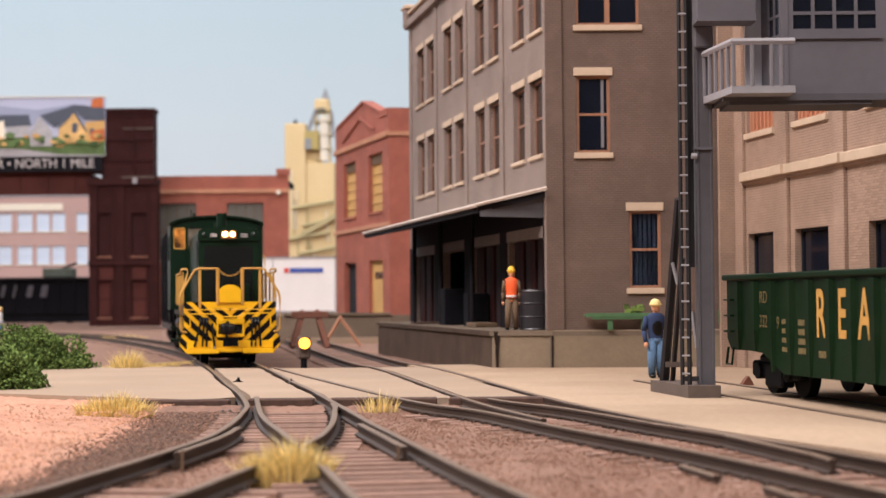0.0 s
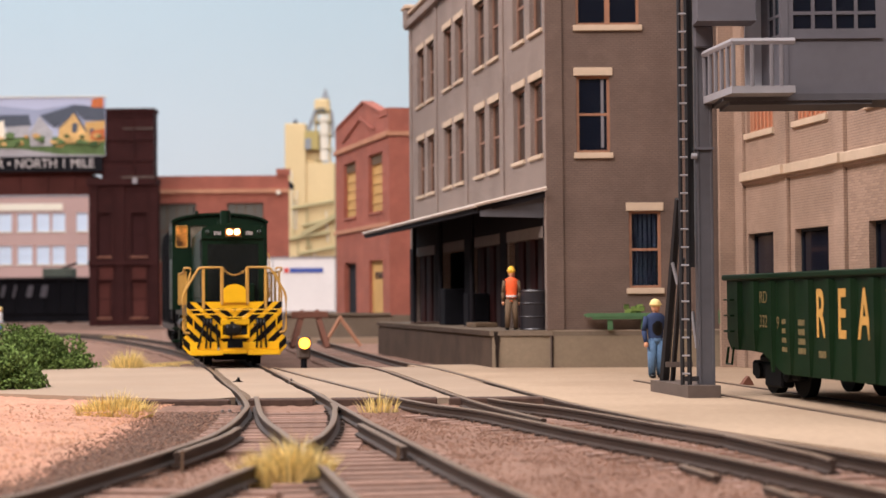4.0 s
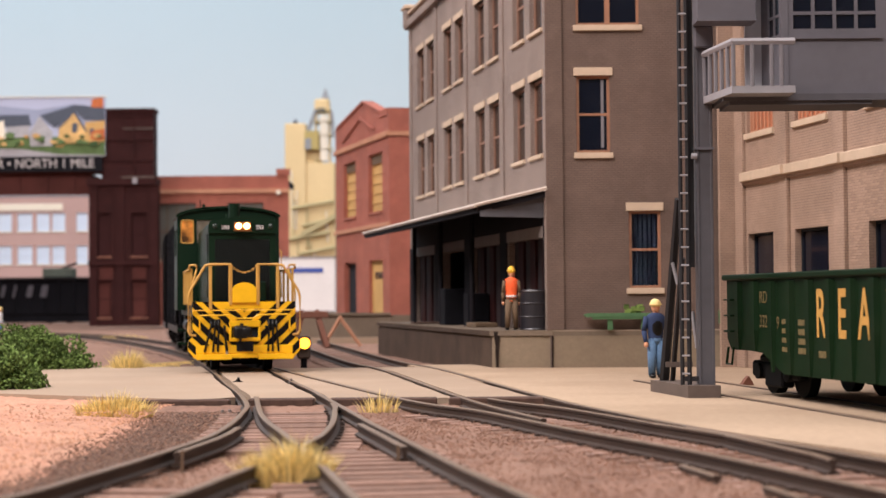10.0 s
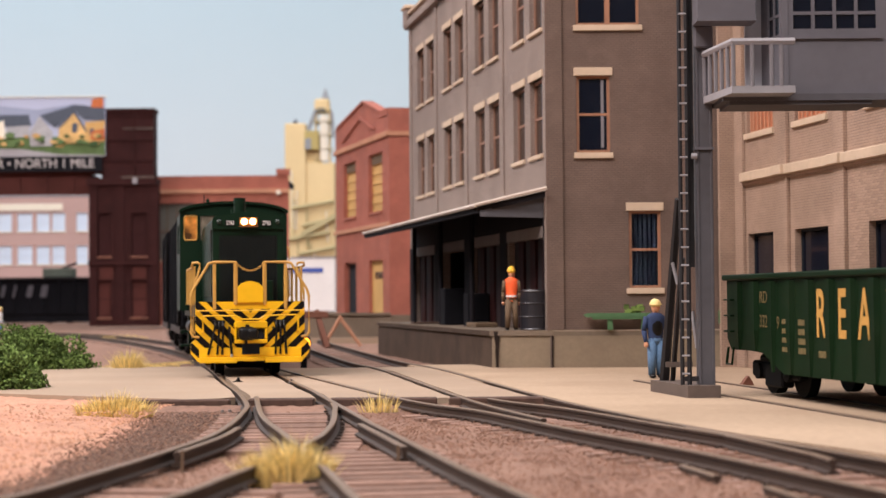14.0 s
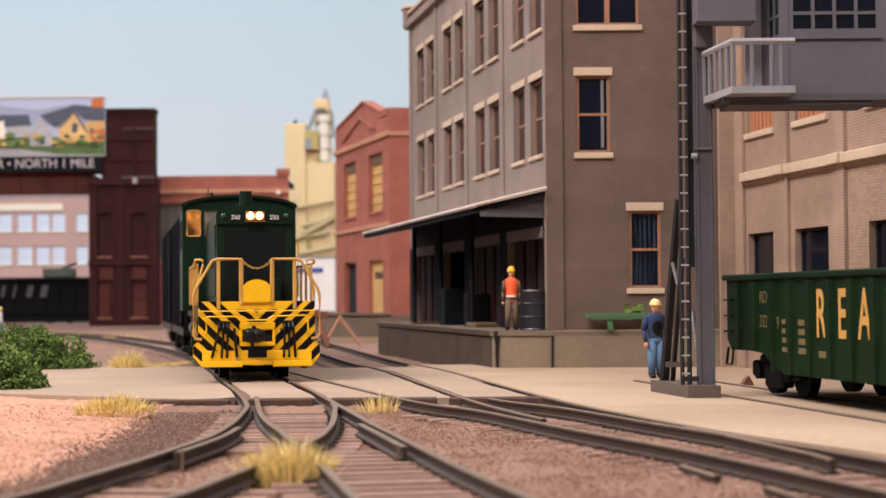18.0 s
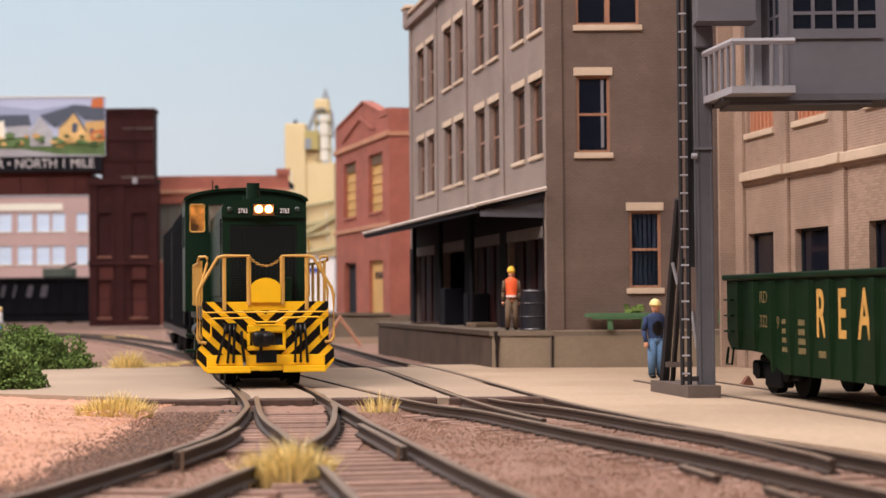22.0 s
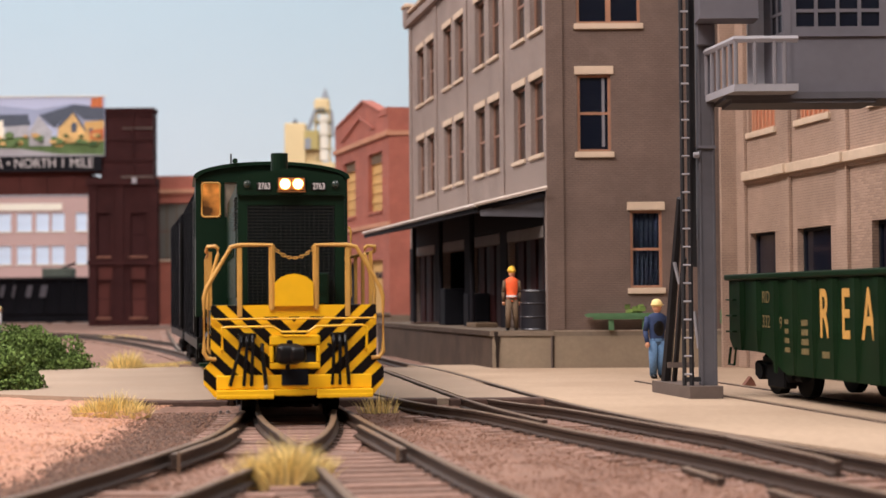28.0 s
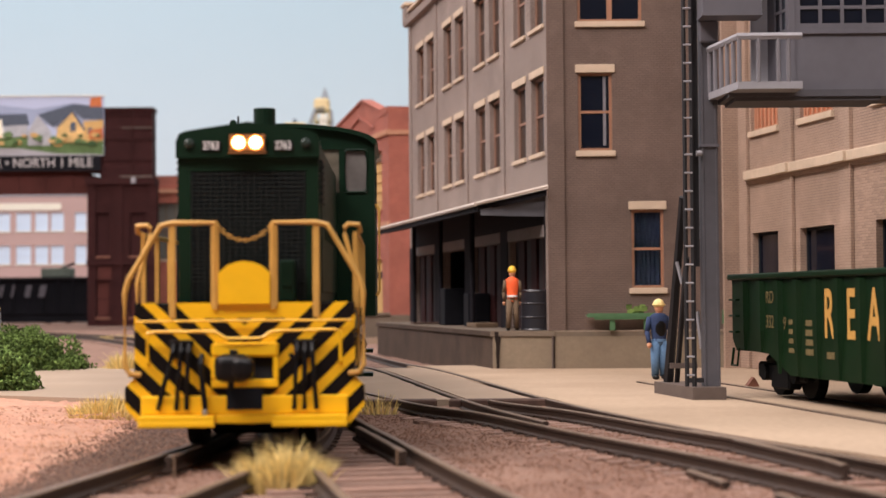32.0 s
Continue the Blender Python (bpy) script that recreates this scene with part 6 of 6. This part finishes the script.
def figure(name, at, rz, label, hat, coat, legs, vest=None, scale=1.0, shirt=False, slim=1.0, stride=0.0):
    """A painted toy figure, one plain mesh."""
    names = [hat, "skin", coat, legs, vest or coat, "black", "white_paint"]
    bm = B()

    def blob(x, y, z, rx, ry, rz_, idx, n=10, m=7):
        rs = []
        for j in range(m + 1):
            a = math.pi * j / m
            rs.append([bm.verts.new((x + rx * math.sin(a) * math.cos(2 * math.pi * i / n), y + ry * math.sin(a) * math.sin(2 * math.pi * i / n), z + rz_ * math.cos(a))) for i in range(n)])
        for a, b in zip(rs, rs[1:]):
            for i in range(n):
                bm.faces.new((a[i], a[(i + 1) % n], b[(i + 1) % n], b[i])).material_index = idx
        return bm

    def limb(a, b, r, idx, r2=None):
        bm.faces.ensure_lookup_table()
        k = len(bm.faces)
        rod(bm, a, b, r, 10, r2)
        bm.faces.ensure_lookup_table()
        for f in bm.faces[k:]:
            f.material_index = idx

    for s in (-1, 1):
        limb((s * (1.25 + stride), s * stride, 0.8), (s * 1.15, 0, 10), 1.05, 3, 1.45)
        blob(s * (1.3 + stride), s * stride - 0.7, 0.6, 0.95, 1.7, 0.7, 5)
        limb((s * 2.7, 0.1, 16.4), (s * 3.5, 0.2, 12.6), 0.85, 2, 0.75)
        limb((s * 3.5, 0.2, 12.6), (s * 3.3, -0.9, 9.6), 0.75, 2, 0.6)
        blob(s * 3.3, -1.0, 9.0, 0.7, 0.7, 0.8, 1)
    blob(0, 0, 10.2, 2.3, 1.6, 1.7, 3)
    rings = [[bm.verts.new((rx * math.cos(2 * math.pi * i / 14), ry * math.sin(2 * math.pi * i / 14), z)) for i in range(14)] for z, rx, ry in ((9.6, 2.15, 1.5), (11.2, 2.2, 1.5), (13.5, 2.45, 1.6), (15.4, 2.8, 1.7), (16.6, 2.7, 1.6), (17.2, 1.9, 1.2), (17.5, 0.9, 0.8))]
    for a, b in zip(rings, rings[1:]):
        for i in range(14):
            bm.faces.new((a[i], a[(i + 1) % 14], b[(i + 1) % 14], b[i])).material_index = 4
    if vest:
        limb((0, 0, 10.9), (0, 0, 11.5), 2.3, 6)
    if shirt:
        blob(0.1, -0.55, 13.7, 1.95, 1.35, 3.5, 5)
    limb((0, 0, 16.6), (0, 0, 18.4), 0.8, 1)
    blob(0, -0.1, 19.0, 1.35, 1.45, 1.6, 1)
    blob(0, 0, 19.8, 1.65, 1.75, 1.45, 0)
    limb((0, -0.2, 19.5), (0, -0.2, 19.8), 1.95, 0)
    bmesh.ops.scale(bm, vec=(scale * slim, scale, scale), verts=bm.verts)
    return single(name, bm, names, at, rz, label, "figurine", smooth=True)


def small_things():
    figure("worker_figurine", (56.7, 454, -0.35), 12, "toy worker figurine in blue jacket and cream hard hat", "hat_cream", "navy", "denim", shirt=True, slim=0.92)
    figure("worker_figurine", (21.4, 533.5, 11.3), 180, "toy worker figurine in orange vest and yellow hard hat", "hat_yellow", "khaki", "khaki", vest="orange", scale=0.95, slim=0.8, stride=0.5)
    # drums on the dock
    rings = [(0, 0), (3.7, 0), (3.9, 0.2), (3.75, 0.6), (3.75, 3.6), (3.95, 3.9), (3.75, 4.2), (3.75, 7.6), (3.95, 7.9), (3.75, 8.2), (3.75, 11.2), (3.95, 11.5), (3.8, 11.9), (3.5, 11.7), (0, 11.6)]
    d = single("oil_drum", lathe(B(), [(max(r * 1.16, 0.01), z * 1.06) for r, z in rings], 28), "drum", (28.4, 534, 11.3), 0, "black steel oil drum with rolled hoops", "drum", "drums on the dock", smooth=False)
    # crates and sacks in the open doorway
    for x, y, w, h in ((12, 618, 8, 12), (4, 655, 9, 14), (10, 672, 9, 9)):
        bm = box(B(), -w / 2, w / 2, -w / 2, w / 2, 0, h, bevel=0.3)
        cr = single("crate", bm, "dull_black", (x, y, 11.3), 11, "dark wooden crate on the dock", "crate", "crates on the dock")
    single("plank", box(B(), -9, 9, -3, 3, 0, 0.8, bevel=0.2), "timber", (-4, 690, 11.3), 11, "dark board lying on the dock", "plank")
    single("pallet", box(B(), -8, 8, -4, 4, 0, 1.6, bevel=0.2), "khaki", (13.5, 600, 11.3), 101, "flat brown pallet on the dock", "pallet")
    # green bench behind the foundation wall
    t = thing("green_bench", (55, 527.6, 11.3), 0, "green painted bench against the brick wall", "bench")
    part("seat", prism(B(), [(-10.8, 4.0), (11, 4.0), (11.6, 4.6), (10.6, 5.2), (-10.4, 5.2), (-11.6, 4.7)], -3.2, -0.6), "green_paint", t)
    part("rail", box(B(), -9, 10, -3.0, -2.7, 3.3, 4.0), "green_paint", t)
    part("leg", box(B(), -4.2, -2.6, -2.4, -1.2, 0, 3.2), "green_paint", t)
    part("leg", box(B(), 6.2, 7.8, -2.4, -1.2, 0, 3.2), "green_paint", t)
    bm = B()
    rng = random.Random(9)
    for i in range(16):
        x, y, z = rng.uniform(2, 8), rng.uniform(-2.6, -1.2), 5.4 + rng.uniform(0, 2.2)
        box(bm, x - 0.8, x + 0.8, y - 0.5, y + 0.5, z - 0.5, z + 0.5, m=None)
    single("weed", bm, "leaf", (54, 527.6, 11.3), 0, "small green weeds on the bench", "plant")
    bm = B()
    prism(bm, [(-1.5, 0), (1.7, 0), (1.3, 1.0), (0.4, 2.3), (-0.6, 1.1)], -0.9, 0.9)
    single("wheel_chock", bm, "rust_wood", (73.6, 414, -0.35), 12, "small worn brown wheel chock on the paving", "chock")
    # sign
    t = thing("wall_sign", (86.5, 524.0, 13.0), 0, "small green sign with pale lettering", "sign")
    part("board", box(B(), -1.6, 3.4, -0.5, 0, 0, 4.2), "green_paint", t)
    for z in (0.9, 2.4):
        part("letter_bar", box(B(), -1.0, 2.8, -0.62, -0.5, z, z + 0.9), "silo_pale", t, "illegible lettering as a plain bar")
    # chips and clips lying on the crossing
    single("scrap_chip", prism(B(), [(-1.6, 0), (1.5, 0), (0.4, 0.5), (0.2, 1.3), (-0.3, 0.5)], -0.9, 0.9), "truck_black", (-54.6, 450, -0.35), 20, "small dark chip of scrap lying on the crossing", "scrap")
    for x, y, z in ((-40.2, 447, -0.3), (-46.6, 357, -2.6), (-45.2, 358, -2.6)):
        single("rail_clip", box(box(B(), -0.7, 0.7, -0.5, 0.5, 0, 0.7, bevel=0.12), -0.3, 0.3, -0.3, 0.3, 0.7, 1.3, bevel=0.08), "lintel_grey", (x, y, z - 0.4), x * 9, "small pale rail clip beside the rail", "rail clip", "rail clips")
    # buffer stop
    t = thing("buffer_stop", (-66, 838, 0), 8, "rusty timber bumper at the end of the siding", "buffer stop")
    for s in (-1, 1):
        part("beam", rod(B(), (s * 8.5, -6, -2), (s * 3.5, 2, 16), 1.7, 4), "rust_wood", t)
        part("beam", rod(B(), (s * 8.5, 12, -2), (s * 3.5, 3, 16), 1.7, 4), "rust_wood", t)
    part("cross_beam", box(B(), -9, 9, -1.5, 1.5, 12.5, 16, bevel=0.3), "rust_wood", t)
    t = thing("trestle", (-52, 860, 0), 8, "pale timber trestle beside the track", "trestle")
    part("leg", rod(B(), (-9, 0, -2), (0, 0, 13), 1.0, 6), "rust_trim", t)
    part("leg", rod(B(), (10, 0, -2), (-1, 0, 13), 1.0, 6), "rust_trim", t)
    # dwarf signal
    t = thing("dwarf_signal", (-45.2, 548, 0), 10, "dwarf railway signal showing a bright yellow light", "signal")
    part("mast", rod(B(), (0, 0, -3.4), (0, 0, 3.0), 1.0, 10), "dull_black", t)
    part("head", box(B(), -2.1, 2.1, -1.4, 1.4, 2.4, 9.6, bevel=0.5), "base_brown", t)
    part("hood", rod(B(), (0, -2.6, 7.4), (0, -1.2, 7.4), 2.2, 18), "base_brown", t)
    part("lens", rod(B(), (0, -2.9, 7.4), (0, -2.5, 7.4), 1.75, 18), "signal_glow", t, "glowing yellow lens")
    # figurine far left
    figure("worker_figurine", (-330, 1262, -3), 90, "distant toy figurine in pale shirt beside the track", "hat_cream", "white_paint", "denim", scale=1.0)


def leaf_cloud(rng, n, rx, ry, rz_, size, flat=0.2):
    """Many small leaves gathered in uneven clumps."""
    verts, faces = [], []
    clumps = []
    for _ in range(max(16, n // 110)):
        a, b = rng.uniform(0, 2 * math.pi), rng.uniform(-0.2, 1)
        r = rng.uniform(0.55, 0.95)
        clumps.append((rx * r * math.cos(a) * math.sqrt(max(0, 1 - b * b)), ry * r * math.sin(a) * math.sqrt(max(0, 1 - b * b)), rz_ * max(0.08, b * r), rng.uniform(0.15, 0.3)))
    for _ in range(n):
        cx, cy, cz, cr = rng.choice(clumps)
        d = Vector((rng.gauss(0, 1), rng.gauss(0, 1), rng.gauss(0, 1))).normalized() * rng.uniform(0.6, 1.0) * cr
        c = Vector((cx + d.x * rx, cy + d.y * rx, max(0.3, cz + d.z * rx * 0.8)))
        q = Euler((rng.uniform(0, 6.3), rng.uniform(0, 6.3), rng.uniform(0, 6.3))).to_matrix()
        s = size * rng.uniform(0.6, 1.4)
        k = len(verts)
        for v in ((-s, 0, 0), (0, -s * 0.5, flat * s), (s, 0, 0), (0, s * 0.5, -flat * s), (0, 0, s * 0.7)):
            verts.append(tuple((c + q @ Vector(v))))
        faces += [(k, k + 1, k + 4), (k + 1, k + 2, k + 4), (k + 2, k + 3, k + 4), (k + 3, k, k + 4)]
    me = bpy.data.meshes.new("leaves")
    me.from_pydata([(x * K, y * K, z * K) for x, y, z in verts], [], faces)
    return me


def bushes():
    for x, y, rx, ry, rz_, n, seed in ((-137, 556, 21, 16, 15, 15000, 1), (-113, 428, 12, 11, 13, 10000, 2), (-172, 566, 24, 18, 16, 8000, 3), (-134, 430, 14, 12, 16, 7000, 5)):
        t = thing("bush", (x, y, -2.2), 0, "dense dark green foliage bush on the sandy bank", "bush", "bushes beside the track")
        rng = random.Random(seed)
        bm = B()
        for k in range(7):
            a = 2 * math.pi * k / 7
            rod(bm, (0, 0, -1.5), (rx * 0.5 * math.cos(a), ry * 0.5 * math.sin(a), rz_ * 0.6), 0.7, 5, 0.3)
        part("branch", bm, "twig", t)
        me = leaf_cloud(rng, n, rx, ry, rz_, 0.66)
        me.materials.append(M["leaf"])
        ob = new("crown", me)
        ob.parent = t


def grass():
    for x, y, w, d, h, n, seed in ((-20.3, 220, 5.5, 4, 8.5, 1100, 1), (-13.6, 357, 3.9, 2.2, 7.0, 150, 2), (-67.2, 347, 7.4, 4.5, 7.5, 1600, 3), (-103.5, 556, 4.5, 4, 12, 900, 4), (-108, 592, 11, 12, 4.5, 1500, 7), (-96, 640, 16, 18, 2.5, 1500, 8), (-205, 1080, 16, 8, 6, 400, 6)):
        rng = random.Random(seed)
        verts, faces = [], []
        for _ in range(n):
            a, r = rng.uniform(0, 6.283), math.sqrt(rng.random())
            px, py = w * r * math.cos(a), d * r * math.sin(a)
            hh = h * rng.uniform(0.45, 1.0) * (1 - 0.5 * r)
            lean = Vector((px / w * 0.7 + rng.gauss(0, 0.35), py / d * 0.5 + rng.gauss(0, 0.35), 0)) * hh * 0.6
            side = Vector((rng.uniform(-1, 1), rng.uniform(-1, 1), 0)).normalized() * 0.11
            k = len(verts)
            b = Vector((px, py, -0.5))
            m_ = b + lean * 0.4 + Vector((0, 0, hh * 0.6))
            e = b + lean + Vector((0, 0, hh))
            for v in (b - side, b + side, m_ + side * 0.8, m_ - side * 0.8, e):
                verts.append(tuple(v * K))
            faces += [(k, k + 1, k + 2, k + 3), (k + 3, k + 2, k + 4)]
        me = bpy.data.meshes.new("grass_tuft")
        me.from_pydata(verts, [], faces)
        me.materials.append(M["straw"])
        ob = new("grass_tuft", me)
        ob.location = Vector((x, y, -2.6)) * K
        tagged(ob, "tuft of dry straw-yellow static grass", "grass", "grass tufts", kind="stuff")


def tan_bricks():
    """Raised bricks of the tan wall: the nearest bay brick by brick, the rest joined."""
    w, holes = WALLS["tan"]
    course, joint, proud = 0.76, 0.11, 0.07
    length = 2.4
    keep_out = [(h[0] - 0.2, h[1] + 0.2, h[2] - 2.2, h[3] + 0.2) for h in holes]
    keep_out += [(x - 0.4, x + 6.9, -1, 200) for x in (0, 34.5, 73, 121)] + [(0, 200, 55.2, 59.4)]

    def block(x, z):
        a, b, c, d = x + 0.02, x + length - 0.02, z + joint / 2, z + course - joint / 2
        return [(a, 0, c), (b, 0, c), (b, 0, d), (a, 0, d), (a + 0.06, -proud, c + 0.06), (b - 0.06, -proud, c + 0.06), (b - 0.06, -proud, d - 0.06), (a + 0.06, -proud, d - 0.06)]

    quads = [(4, 5, 6, 7), (0, 1, 5, 4), (1, 2, 6, 5), (2, 3, 7, 6), (3, 0, 4, 7)]
    one = bpy.data.meshes.new("brick")
    one.from_pydata([tuple(c * K for c in v) for v in block(0, 0)], [], quads)
    one.materials.append(M["tan_single"])
    verts, faces, singles = [], [], 0
    for row in range(0, 98):
        z = row * course
        for n in range(2, 44):
            x = n * length - (0 if row % 2 else length / 2)
            if any(x + length > k[0] and x < k[1] and z + course > k[2] and z < k[3] for k in keep_out):
                continue
            if 79.5 < x < 101 and 29 < z < 56 and singles < 290:
                ob = new("brick", one)
                ob.parent = w
                ob.location = (x * K, 0, z * K)
                singles += 1
                continue
            k = len(verts)
            verts += [tuple(c * K for c in v) for v in block(x, z)]
            faces += [tuple(k + i for i in q) for q in quads]
    me = bpy.data.meshes.new("brickwork")
    me.from_pydata(verts, [], faces)
    me.materials.append(M["tan_brick"])
    ob = new("brickwork", me)
    ob.parent = w
    tagged(ob, kind="stuff")


# ---------------------------------------------------------------- what moves
WAY = spline(LEFT, 2.0)
WAY_LEN = [0.0]
for _a, _b in zip(WAY, WAY[1:]):
    WAY_LEN.append(WAY_LEN[-1] + (_b - _a).length)


def on_way(s):
    s = max(0.0, min(WAY_LEN[-1] - 0.01, s))
    i = int(np.searchsorted(WAY_LEN, s, side="right")) - 1
    return WAY[i].lerp(WAY[i + 1], (s - WAY_LEN[i]) / (WAY_LEN[i + 1] - WAY_LEN[i]))


def riding(front, pivot_a, pivot_b, play, dip):
    """Pose of a car whose front end is front millimetres along the way and that rides on two bogies."""
    a, b = on_way(front - pivot_a), on_way(front - pivot_b)
    d = (a - b).normalized()
    o = a + d * pivot_a + Vector((play, 0, dip))
    return Matrix.Translation(o * K) @ Matrix.Rotation(math.atan2(d.y, d.x) + math.pi / 2, 4, "Z")


# seconds, millimetres run along the way, play on the rails sideways and down
TRAVEL = [
    (0, 870.5, -0.3, -0.1), (2, 877.5, -0.25, -0.1), (3.5, 886, -0.15, -0.1), (5.5, 900, 0.03, -0.1), (9, 925, 0.1, -0.08),
    (12, 947, 0.07, -0.05), (14.5, 964.5, -0.03, -0.03), (16.5, 981, -0.2, 0), (19, 1000, -0.26, 0.03), (21, 1017, -0.38, 0),
    (23, 1039, -0.64, -0.2), (24, 1052, -0.85, -0.35), (25, 1069, -0.9, -0.52), (25.5, 1078, -0.9, -0.58), (27.5, 1115, -0.4, -0.7),
    (28, 1124.5, -0.2, -0.72), (29, 1144, -0.05, -0.72), (30, 1163, 0.1, -0.45), (31, 1181, 0.02, -0.2), (32, 1199, 0, -0.15),
]


def motions():
    for t, label, gap, a, b in TRAIN:
        walk(t, [(s, riding(d - gap, a, b, play, dip)) for s, d, play, dip in TRAVEL])
    # the wheels roll with the distance run
    times, run = [row[0] for row in TRAVEL], [row[1] for row in TRAVEL]
    stops = [run[0] + (run[-1] - run[0]) * i / 56 for i in range(57)]
    turns = [(float(np.interp(d, run, times)), d - run[0]) for d in stops]
    for w in WHEELSETS:
        centre, radius = w.location.copy(), 5.26
        walk(w, [(s, Matrix.Translation(centre) @ Matrix.Rotation(d / radius, 4, "X")) for s, d in turns])


room()
ground()
tracks()
guard_rails()
gravel()
cinder_ramp()
pavement()
warehouse()
dock()
canopy()
tan_building()
red_building()
low_wall()
tower()
bridge()
billboard()
low_red_building()
pink_building()
silos()
trailer()
black_hopper()
gondola()
crane_tower()
small_things()
bushes()
grass()
tan_bricks()
loco = locomotive()
car_1 = box_car("freight_car", "black ribbed freight car coupled behind the locomotive", 118, "car_black")
car_2 = box_car("freight_car", "black ribbed freight car in the middle of the train", 118, "car_black")
TRAIN = [(loco, "", 0, 24.4, 97.8), (car_1, "", 131, 22, 96), (car_2, "", 257, 22, 96)]
motions()
